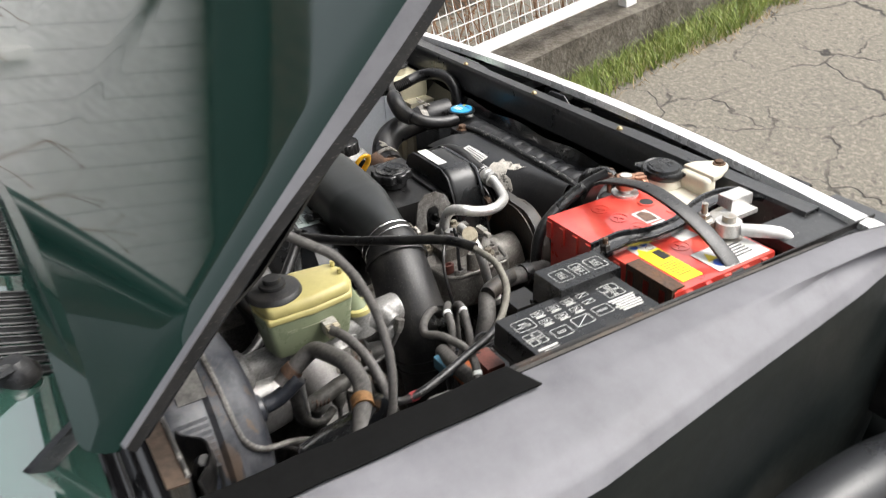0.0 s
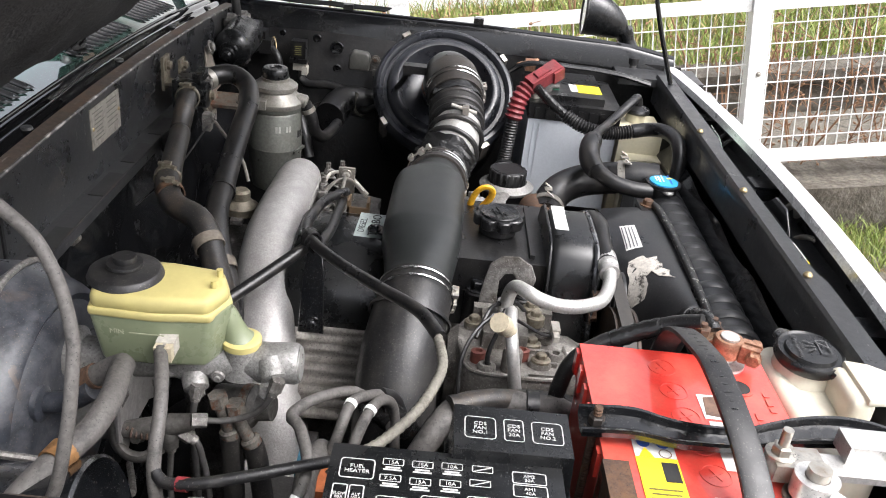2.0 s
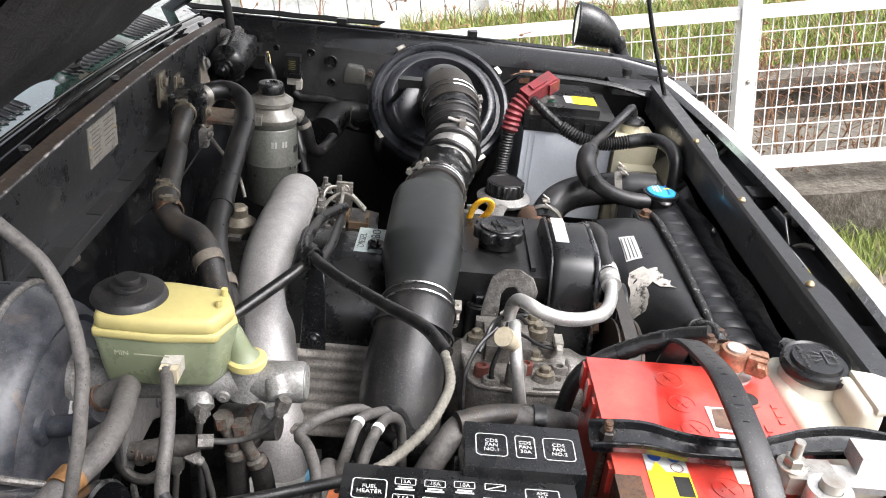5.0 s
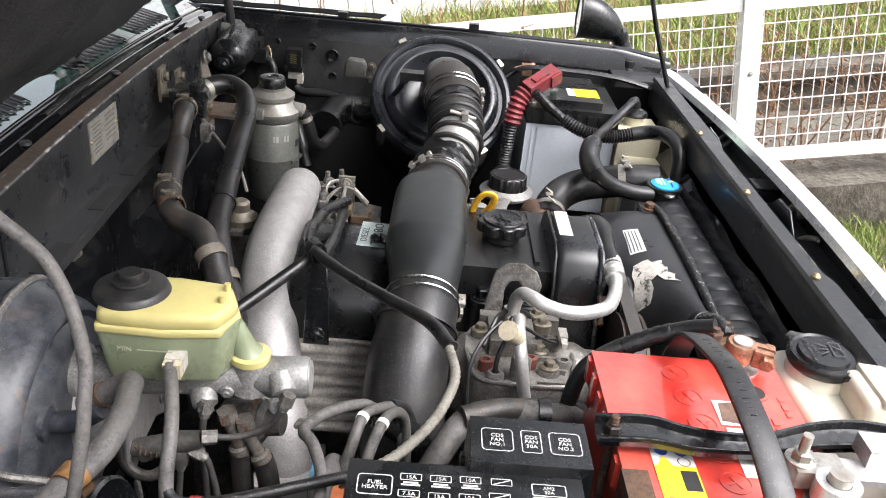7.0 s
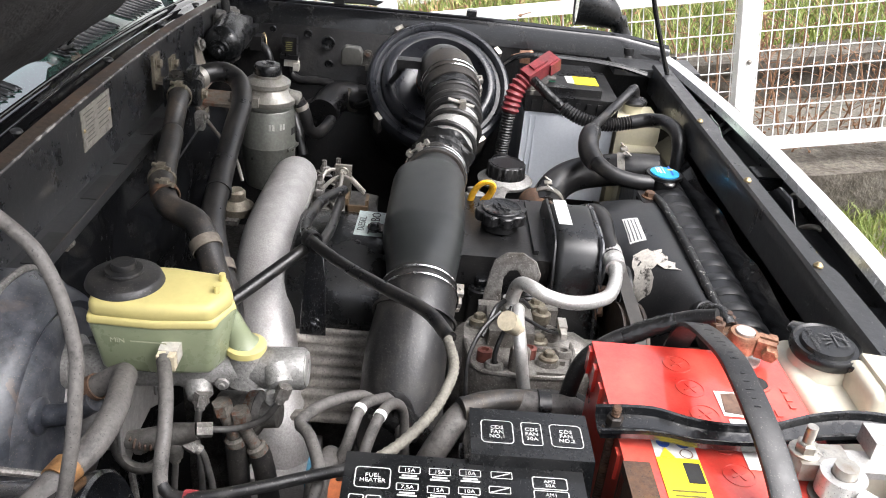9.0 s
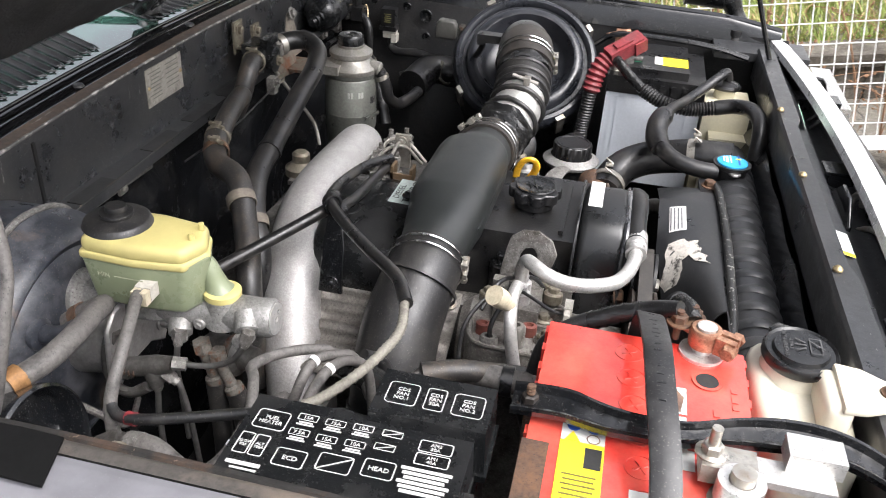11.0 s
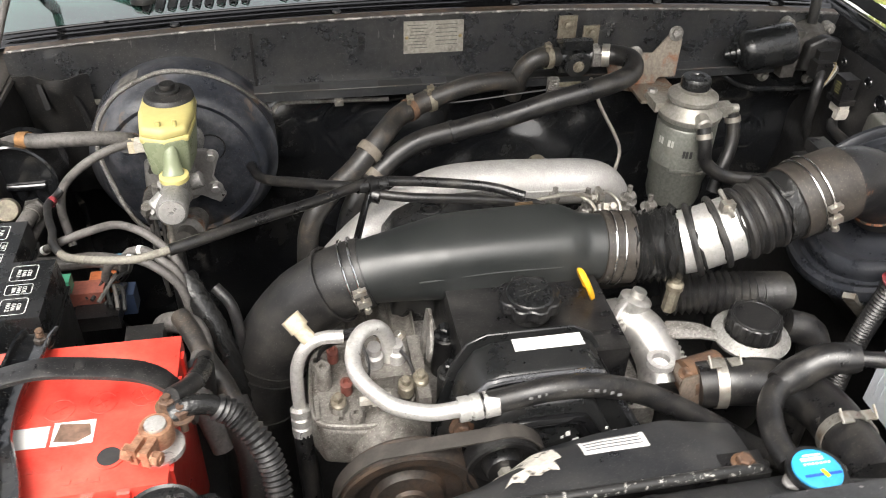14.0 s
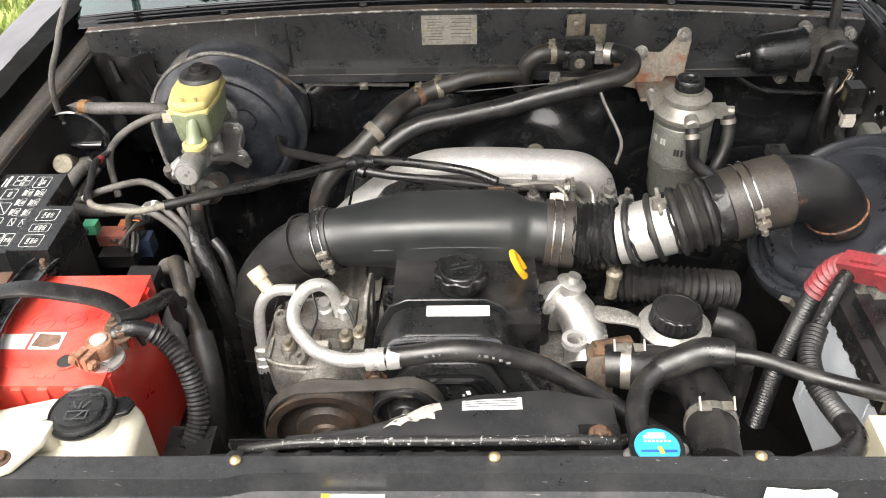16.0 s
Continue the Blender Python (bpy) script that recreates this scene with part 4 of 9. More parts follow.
def front_end():
    """The radiator support beam, the gap in front of it and the pale front edge."""
    th = thing("radiator_support", (0, -0.08, 0.6), "black scuffed steel radiator support crossmember", "crossmember", kind="structure")
    def beam(u, v):
        x = -0.60 + 1.2 * u
        prof = [(-0.057, 1.0), (-0.057, 1.05), (-0.060, 1.056), (-0.079, 1.057), (-0.083, 1.035), (-0.108, 1.029), (-0.112, 1.02), (-0.112, 0.97)]
        w = 0.5 + 0.5 * math.tanh((abs(x + 0.0) - 0.215) / 0.012)
        k = v * (len(prof) - 1)
        i = min(int(k), len(prof) - 2)
        a, b = prof[i], prof[i + 1]
        t = k - i
        y, z = a[0] + (b[0] - a[0]) * t, a[1] + (b[1] - a[1]) * t
        if 2 < k < 5:
            y -= 0.007 * w
        return (x, y, z)
    part("beam", surface(beam, 120, 21, 0.002), scuffed, th, sharp=30)
    for x, y in ((-0.218, -0.066), (0.02, -0.062), (0.261, -0.061)):
        part("plug", lathe((x, y, 1.057), (0, 0, 1), [(0.0055, 0), (0.0055, 0.002), (0.003, 0.005), (0, 0.006)], 12), brass, th, "small yellow plastic plug")
    part("lower_panel", box(-0.62, 0.62, -0.125, -0.112, 0.5, 1.0), bay_dark, th)
    for s in (-1, 1):
        part("end_plate", box(min(s * 0.58, s * 0.68), max(s * 0.58, s * 0.68), -0.15, 0.02, 1.035, 1.05, 0.004), scuffed, th)
    for x in (-0.5, -0.28, 0.12, 0.42):
        part("stay", join(box(x - 0.02, x + 0.02, -0.18, -0.11, 1.03, 1.034, 0.001), box(x - 0.02, x - 0.016, -0.18, -0.115, 0.97, 1.031)), bay_paint, th)
    part("air_guide", surface(lambda u, v: (-0.34 + 0.86 * u, -0.03 - 0.026 * v, 0.93 + 0.055 * v + 0.004 * math.sin(u * 30)), 30, 4, 0.003), bay_paint, th, "black sloping air guide")
    part("slam_panel", surface(lambda u, v: (-0.56 + 1.12 * u, -0.112 - 0.036 * v, 1.018 - 0.006 * math.sin(math.pi * v)), 20, 6, 0.002), scuffed, th)
    lab = thing("yellow_edged_label", (-0.11, -0.1, 1.02), "white printed label with a yellow edge on the slam panel", "label")
    lm = basis((-0.109, -0.0965, 1.0345), (1, 0.0, 0), (0, 1, 0.22))
    part("paper", flat(0.058, 0.019, lm), white_label, lab)
    part("yellow_edge", flat(0.008, 0.019, lm @ pose(-0.025, 0, 0.0003)), yellow_label, lab)
    for k in range(4):
        part("print_line", flat(0.036, 0.0012, lm @ pose(0.005, 0.006 - 0.004 * k, 0.0003)), mat("pale_label_print", (0.4, 0.38, 0.28), 0.6, bump=0) if k == 0 else bpy.data.materials["pale_label_print"], lab)
    latch = thing("hood_latch", (0.02, -0.14, 1.0), "black hood latch with a spring and release lever", "latch")
    part("plate", plate([(-0.05, -0.03), (0.05, -0.03), (0.055, 0.01), (0.02, 0.035), (-0.02, 0.035), (-0.055, 0.01)], 0.005, 0.001, basis((0.02, -0.118, 1.01), (1, 0, 0), (0, 0, 1))), bay_paint, latch)
    part("hook", tube([(0.03, -0.13, 1.0), (0.035, -0.135, 1.03), (0.02, -0.14, 1.043), (0.002, -0.138, 1.035)], 0.005, 8), steel, latch)
    part("lever", tube([(-0.01, -0.128, 1.0), (-0.03, -0.145, 1.02), (-0.06, -0.16, 1.022)], 0.004, 8), steel, latch)
    part("spring", tube([(0.05 + 0.005 * math.cos(k * 1.57), -0.135 + 0.005 * math.sin(k * 1.57), 0.99 + 0.0014 * k) for k in range(28)], 0.0012, 5, 0.004), steel, latch)
    for x in (0.33, 0.36, 0.52):
        br = thing("lamp_bracket", (x, -0.15, 0.98), "black plastic lamp bracket behind the grille", "bracket", "lamp brackets")
        part("arm", tube([(x, -0.118, 1.0), (x - 0.005, -0.14, 1.03), (x, -0.165, 1.035), (x + 0.004, -0.178, 1.01)], 0.007, 8, squash=0.5), black_plastic, br)
        part("foot", box(x - 0.014, x + 0.014, -0.13, -0.112, 0.985, 1.012, 0.003), black_plastic, br)
    tag = thing("coolant_tag", (0.315, -0.1, 1.045), "pale green long life coolant tag stuck on the beam", "label")
    tm = basis((0.287, -0.0985, 1.0445), (1, -0.03, 0), (0.02, 0.55, 1))
    part("tag", plate([(-0.031, -0.011), (0.03, -0.012), (0.032, 0.008), (0.024, 0.012), (0.004, 0.010), (-0.029, 0.012), (-0.032, 0.0)], 0.0006, 0, tm), mat("pale_tag", (0.5, 0.6, 0.52), 0.5, bump=0.1, dirt=(0.66, 0.68, 0.63), dirt_scale=50), tag)
    part("lettering", lettering("LONG LIFE\nCOOLANT", 0.0095, tm @ pose(0, 0.001, 0.0008)), mat("faded_green_print", (0.16, 0.34, 0.24), 0.5, bump=0, grain=500, var=0.5), tag)
    stamp = lettering("SS111", 0.022, basis((-0.33, -0.1, 1.0335), (1, 0, 0), (0, 1, 0.1)), depth=0.0005)
    part("stamped_code", stamp, scuffed, th)
    g = thing("front_grille", (0, -0.2, 0.6), "black plastic grille with a pale silver top edge", "grille")
    def edge(u, v):
        x = -0.74 + 1.48 * u
        y0 = -0.152 + 0.11 * x**2
        prof = [(0.02, 0.0), (0.018, 0.012), (0.0, 0.014), (-0.014, 0.008), (-0.016, -0.03)]
        k = v * 4
        i = min(int(k), 3)
        a, b, t = prof[i], prof[i + 1], k - i
        return (x, y0 + a[0] + (b[0] - a[0]) * t, 1.046 + a[1] + (b[1] - a[1]) * t)
    part("top_edge", surface(edge, 50, 12, 0.002), front_trim, g)
    part("back_panel", surface(lambda u, v: (-0.7 + 1.4 * u, -0.16 + 0.05 * (2 * u - 1) ** 2, 0.6 + 0.43 * v), 20, 2, 0.01), black_plastic, g)
    for i in range(5):
        part("slat", tube([(-0.55, -0.20, 0.98 - 0.05 * i), (0, -0.225, 0.98 - 0.05 * i), (0.55, -0.20, 0.98 - 0.05 * i)], 0.012, 8, 0.05), black_plastic, g)
    for s in (-1, 1):
        lamp = thing("headlight", (s * 0.68, -0.2, 0.8), "clear rectangular headlight in a dark surround", "headlight", "headlights")
        part("housing", box(s * 0.68 - 0.12, s * 0.68 + 0.12, -0.22, -0.1, 0.78, 0.96, 0.02), black_plastic, lamp)
        part("lens", box(s * 0.68 - 0.11, s * 0.68 + 0.11, -0.235, -0.215, 0.79, 0.95, 0.01), lamp_lens, lamp)
        part("bezel", join(box(s * 0.68 - 0.125, s * 0.68 + 0.125, -0.24, -0.2, 0.955, 0.975, 0.004), box(s * 0.68 - 0.125, s * 0.68 + 0.125, -0.24, -0.2, 0.765, 0.785, 0.004)), chrome, lamp)
    bump = thing("front_bumper", (0, -0.3, 0.5), "dark bumper under the grille", "bumper")
    part("bar", tube([(-0.84, -0.1, 0.62), (-0.7, -0.28, 0.62), (0, -0.32, 0.62), (0.7, -0.28, 0.62), (0.84, -0.1, 0.62)], 0.09, 14, 0.05), dark_body_paint, bump)


def bay_floor():
    whole("bay_floor", box(-0.68, 0.68, -0.12, 0.86, 0.44, 0.46), bay_dark, "dark oily floor of the engine bay", "bay floor", kind="structure")


def wheels():
    for s in (-1, 1):
        for y in (0.14,):
            w = thing("wheel", (s * 0.74, y, 0.0), "black tyre on a grey steel rim", "wheel", "wheels")
            z = 0.336
            part("tyre", lathe((s * 0.64, y, z), (s, 0, 0), [(0.2, 0.0), (0.33, 0.0), (0.36, 0.03), (0.36, 0.17), (0.33, 0.2), (0.2, 0.2)], 40), rubber, w)
            part("rim", lathe((s * 0.68, y, z), (s, 0, 0), [(0.2, 0), (0.2, 0.14), (0.17, 0.12), (0.05, 0.1), (0, 0.1)], 30), steel, w)


def wing_mirror():
    th = thing("fender_mirror", (0.775, 0.0, 1.06), "black teardrop mirror with an oval glass on the wing", "mirror")
    part("foot", tube([(0.775, -0.04, 1.03), (0.775, -0.03, 1.06), (0.775, -0.01, 1.1)], 0.024, 14, squash=0.8, ends=[(0, 0.032), (0.6, 0.022), (1, 0.026)]), smooth_plastic, th)
    def shellf(u, v):
        a = 2 * math.pi * v
        r = (1 - u**2.2) ** 0.5 if u < 1 else 0.0
        return (0.775 + 0.036 * r * math.cos(a), 0.078 - 0.1 * u, 1.128 + 0.046 * r * math.sin(a) - 0.03 * u * u)
    part("shell", surface(shellf, 18, 32), smooth_plastic, th)
    part("rim", tube([(0.775 + 0.035 * math.cos(a), 0.079, 1.128 + 0.045 * math.sin(a)) for a in np.linspace(0, 2 * math.pi, 25)], 0.003, 8, 0.01), smooth_plastic, th)
    part("glass", surface(lambda u, v: (0.775 + 0.033 * u * math.cos(2 * math.pi * v), 0.0795, 1.128 + 0.043 * u * math.sin(2 * math.pi * v)), 4, 32, 0.002), mirror_glass, th)


# ---- the engine bay's things ----
UP = (0, 0, 1)


def intake_duct():
    th = thing("intake_duct", (-0.04, 0.36, 0.94), "smooth matt black plastic intake duct across the engine", "intake duct")
    C = spline([(-0.215, 0.377, 0.963), (-0.2, 0.376, 0.969), (-0.165, 0.3745, 0.976), (-0.12, 0.3725, 0.9825), (-0.05, 0.3705, 0.988), (0.03, 0.3685, 0.99), (0.075, 0.3665, 0.9895), (0.1, 0.3635, 0.988), (0.13, 0.36, 0.985)], 0.003)
    def body(u, v):
        k = min(int(u * (len(C) - 1)), len(C) - 2)
        f = u * (len(C) - 1) - k
        c = C[k] * (1 - f) + C[k + 1] * f
        d = (C[k + 1] - C[k]).normalized()
        side = d.cross(Vector((0, 0, 1))).normalized()
        up = side.cross(d)
        mid = float(np.interp(u, [0, 0.1, 0.2, 0.36, 0.72, 0.77, 0.85, 1], [0, 0.0, 0.35, 1, 1, 0.9, 0, 0]))
        a = 2 * math.pi * v
        e = 2 / (2 + 1.0 * mid)
        ca, sa = math.cos(a), math.sin(a)
        px = math.copysign(abs(ca) ** e, ca) * (0.0405 + 0.0072 * mid)
        pz = math.copysign(abs(sa) ** e, sa) * (0.0405 + 0.0035 * mid)
        if ca < 0:
            px *= 1 + 0.16 * mid
        return c + side * px + up * pz
    part("pipe", surface(body, 90, 48), duct_plastic, th, sharp=60)
    for z, y in ((0.994, 0.3235), (0.984, 0.418)):
        part("mould_seam", tube([(-0.13, y + 0.004, z - 0.008), (-0.05, y, z), (0.04, y - 0.002, z + 0.001)], 0.0012, 6), duct_plastic, th)
    part("moulded_pip", lathe((-0.05, 0.342, 1.0255), (0, -0.5, 0.85), [(0.0035, 0), (0.003, 0.002), (0, 0.0025)], 10, cap=False), duct_plastic, th)
    el = thing("intake_elbow", (-0.3, 0.37, 0.7), "soft black rubber intake elbow turning downwards", "intake elbow")
    line = [(-0.186, 0.3755, 0.972), (-0.21, 0.377, 0.963), (-0.238, 0.382, 0.945), (-0.273, 0.387, 0.912), (-0.306, 0.386, 0.862), (-0.328, 0.382, 0.79), (-0.34, 0.38, 0.72), (-0.345, 0.38, 0.6)]
    part("elbow", tube(line, 0.0465, 34, 0.006, ends=[(0, 0.0435), (0.06, 0.0445), (0.2, 0.0465), (0.5, 0.048), (1, 0.05)]), rubber, el)
    C = spline(line, 0.004)
    for f, w in ((0.11, 0.004), (0.44, 0.006), (0.475, 0.004), (0.62, 0.01)):
        k = int(f * (len(C) - 1))
        part("rib", band(C[k], C[k + 1] - C[k - 1], 0.0475 if f < 0.2 else 0.0485, w, 0.0022), rubber, el)
    clamp(el, (-0.202, 0.3762, 0.9685), (1, 0.0, 0.3), 0.045, (-0.1967, 0.3295, 0.967))


def clamp(th, c, axis, r, screw):
    """A double-wire hose clamp with its screw."""
    a = Vector(axis).normalized()
    cl = part("hose_clamp", join(*[tor(Vector(c) + a * d, axis, r + 0.0005, 0.0013) for d in (-0.006, 0.006)]), chrome, th, "bright steel double-wire clamp")
    s = Vector(screw)
    out = (s - Vector(c)).normalized()
    tan = a.cross(out).normalized()
    part("screw", join(rod(s - tan * 0.018, s + tan * 0.018, 0.0022, seg=8), hexhead(s + tan * 0.016, tan, 0.005, 0.005, False), box(-0.008, 0.008, -0.004, 0.004, -0.004, 0.004, 0.001, m=basis(s + tan * 0.006, a, tan)), box(-0.008, 0.008, -0.003, 0.003, -0.004, 0.004, 0.001, m=basis(s - tan * 0.012, a, tan))), steel, cl)
    return cl


def tor(c, axis, R, r, seg=36, sec=6):
    u, v, a = frame_of(axis)
    bm = bmesh.new()
    rings = []
    for i in range(seg):
        t = 2 * math.pi * i / seg
        d = u * math.cos(t) + v * math.sin(t)
        rings.append([bm.verts.new(Vector(c) + d * (R + r * math.cos(2 * math.pi * k / sec)) + a * r * math.sin(2 * math.pi * k / sec)) for k in range(sec)])
    for i in range(seg):
        p, q = rings[i], rings[(i + 1) % seg]
        for k in range(sec):
            bm.faces.new((p[k], p[(k + 1) % sec], q[(k + 1) % sec], q[k]))
    return bm


def air_hose():
    th = thing("air_hose", (0.25, 0.345, 0.97), "taped black bellows hose with a silver middle section", "air hose")
    path = [(0.1, 0.364, 0.987), (0.15, 0.36, 0.985), (0.205, 0.346, 0.997), (0.248, 0.3375, 1.016), (0.306, 0.34, 1.037), (0.365, 0.347, 1.055), (0.4, 0.353, 1.061)]
    C = spline(path, 0.002)
    def piece(s0, s1, r, mt, name, label="", rib=0.0, pitch=0.01, rough=0.0):
        i0, i1 = int(s0 * (len(C) - 1)), int(s1 * (len(C) - 1))
        bm = tube(C[i0 : i1 + 1 : 4 if i1 - i0 > 8 else 2], r, 30, 0.003, rib, pitch)
        if rough:
            for v in bm.verts:
                v.co += Vector((noise.noise(v.co * 70), noise.noise(v.co * 70 + Vector((5, 0, 0))), noise.noise(v.co * 70 + Vector((0, 9, 0))))) * rough
        return part(name, bm, mt, th, label)
    piece(0.0, 0.14, 0.0455, brown_rubber, "cuff")
    piece(0.12, 0.34, 0.044, tape, "taped_bellows", "lumpy glossy tape", 0.002, 0.012, 0.006)
    piece(0.33, 0.56, 0.040, alu_pipe, "metal_sleeve", "bare silver metal sleeve")
    for s in (0.38, 0.48, 0.565, 0.62, 0.68):
        i = int(s * (len(C) - 1))
        part("bellows_ring", tor(C[i], C[min(i + 2, len(C) - 1)] - C[i - 2], 0.043, 0.0042, 32, 8), rubber, th)
    piece(0.55, 0.74, 0.0425, rubber, "bellows", "", 0.0025, 0.016)
    piece(0.70, 0.8, 0.0455, tape, "tape_wrap", "shiny wrapped tape", 0.0, 0.01, 0.004)
    piece(0.76, 1.0, 0.0475, brown_rubber, "end_cuff", "dusty brown rubber cuff")
    i = int(0.05 * len(C))
    clamp(th, C[i], C[i + 2] - C[i - 2], 0.0465, (0.117, 0.394, 1.025))
    i = int(0.83 * len(C))
    clamp(th, C[i], C[i + 2] - C[i - 2], 0.049, C[i] + Vector((0.01, -0.05, 0.004)))
    part("sleeve_clip", join(box(-0.008, 0.008, -0.005, 0.005, 0, 0.012, 0.002, m=Matrix.Translation(C[int(0.46 * len(C))] + Vector((0, -0.012, 0.042)))), rod(C[int(0.46 * len(C))] + Vector((0, -0.03, 0.045)), C[int(0.46 * len(C))] + Vector((0, 0.012, 0.055)), 0.003, seg=8)), steel, th)
    for k in range(3):
        i = int((0.4 + 0.07 * k) * len(C))
        part("smeared_sealant", lumpy(tor(C[i], C[i + 2] - C[i - 2], 0.0405, 0.0022, 26, 6), 0.004, 0, 60), tape, th)
    el = thing("air_cleaner_elbow", (0.43, 0.355, 1.0), "black plastic elbow entering the air cleaner lid", "intake elbow")
    part("elbow", tube([(0.37, 0.348, 1.056), (0.395, 0.352, 1.061), (0.418, 0.356, 1.0615), (0.44, 0.36, 1.056), (0.46, 0.363, 1.044), (0.478, 0.365, 1.026), (0.492, 0.366, 1.0)], 0.043, 28, ends=[(0, 0.0445), (0.3, 0.0435), (1, 0.037)]), mat("elbow_plastic", (0.008, 0.008, 0.0085), 0.36, bump=0.15, spec=0.35, dirt=(0.12, 0.055, 0.03), dirt_scale=26, dirt_lo=0.6, dirt_hi=0.7, speck=(0.05, 0.045, 0.04)), el)
    part("worn_edge", tor((0.484, 0.3655, 1.016), (0.5, 0.06, -0.86), 0.0388, 0.0018), mat("orange_worn_edge", (0.16, 0.065, 0.035), 0.6, bump=0.4, var=0.4, dirt=(0.02, 0.018, 0.017), dirt_scale=60, dirt_lo=0.5, dirt_hi=0.56), el, "orange rubbed edge")
    part("sensor", box(0.4, 0.425, 0.398, 0.44, 1.062, 1.076, 0.003), black_plastic, el)


AIR_C, AIR_N = Vector((0.49, 0.362, 1.01)), Vector((-0.68, -0.06, 0.73)).normalized()


def air_cleaner():
    th = thing("air_cleaner", tuple(AIR_C - AIR_N * 0.2), "round black air cleaner canister with a ridged lid", "air cleaner")
    part("lid", lathe(AIR_C - AIR_N * 0.018, AIR_N, [(0.134, 0), (0.136, 0.012), (0.134, 0.02), (0.129, 0.0265), (0.123, 0.028), (0.118, 0.024), (0.1165, 0.018), (0.1095, 0.018), (0.1075, 0.026), (0.103, 0.033), (0.096, 0.036), (0.09, 0.035), (0.084, 0.026), (0.077, 0.008), (0.07, 0.0), (0.05, -0.004), (0, -0.004)], 72, cap=False), mat("ridged_lid_paint", (0.015, 0.0165, 0.0205), 0.31, bump=0.1, dirt=(0.042, 0.044, 0.05), dirt_scale=16, dirt_lo=0.45, dirt_hi=0.8, speck=(0.07, 0.068, 0.066)), th)
    part("canister", lathe(AIR_C - AIR_N * 0.17, AIR_N, [(0.12, 0), (0.125, 0.01), (0.125, 0.13), (0.13, 0.142)], 48), black_plastic, th)
    u, v, a = frame_of(AIR_N)
    for k in range(4):
        t = math.pi / 2 * k + 0.6
        d = u * math.cos(t) + v * math.sin(t)
        part("clip", box(-0.008, 0.008, -0.004, 0.004, -0.03, 0.025, 0.002, m=basis(AIR_C - AIR_N * 0.02 + d * 0.136, a.cross(d), d)), steel, th)
    part("inlet_snout", tube([(0.6, 0.5, 0.93), (0.58, 0.56, 0.94), (0.5, 0.58, 0.93)], 0.03, 20), black_plastic, th)


def intake_manifold():
    th = thing("intake_pipe", (-0.05, 0.56, 0.7), "cast aluminium intake pipe with rough grainy surface", "intake pipe")
    part("pipe", tube([(0.208, 0.585, 0.892), (0.197, 0.583, 0.92), (0.166, 0.579, 0.941), (0.10, 0.578, 0.947), (0.007, 0.578, 0.95), (-0.065, 0.577, 0.943), (-0.126, 0.572, 0.912), (-0.187, 0.557, 0.867), (-0.238, 0.535, 0.815), (-0.268, 0.52, 0.74), (-0.278, 0.512, 0.6)], 0.038, 32, 0.006, ends=[(0, 0.03), (0.08, 0.034), (0.3, 0.036), (0.6, 0.038), (0.75, 0.037), (1, 0.042)], squash=0.97), alu_cast, th)
    part("casting_seam", tube([(0.15, 0.5445, 0.951), (0.0, 0.5425, 0.956), (-0.065, 0.5415, 0.949), (-0.118, 0.535, 0.92)], 0.0016, 6), alu_cast, th)
    part("lower_flange", lumpy(box(-0.315, -0.235, 0.48, 0.555, 0.725, 0.775, 0.016, 3), 0.006), alu_cast, th)
    part("flange", join(box(0.165, 0.235, 0.545, 0.61, 0.893, 0.905, 0.004), hexhead((0.225, 0.55, 0.905), UP), hexhead((0.18, 0.605, 0.905), UP)), alu_dirty, th)
    for p in ((0.215, 0.54, 0.93), (0.24, 0.52, 0.925), (0.2, 0.52, 0.92)):
        part("fitting", join(hexhead(p, (0.2, -0.3, 1), 0.009, 0.012), rod(p, Vector(p) + Vector((0, 0, 0.024)), 0.004, seg=8)), alu_dirty, th)
    rf = thing("rusty_sensor", (0.109, 0.658, 0.91), "round rusty brown sensor flange", "sensor")
    part("body", lathe((0.109, 0.658, 0.902), UP, [(0.026, 0), (0.026, 0.012), (0.02, 0.016), (0.014, 0.022), (0.014, 0.034), (0.010, 0.038), (0, 0.038)], 22, cap=False), dull_zinc, rf)
    part("ear", box(0.072, 0.147, 0.649, 0.667, 0.897, 0.904, 0.003), alu_dirty, rf)


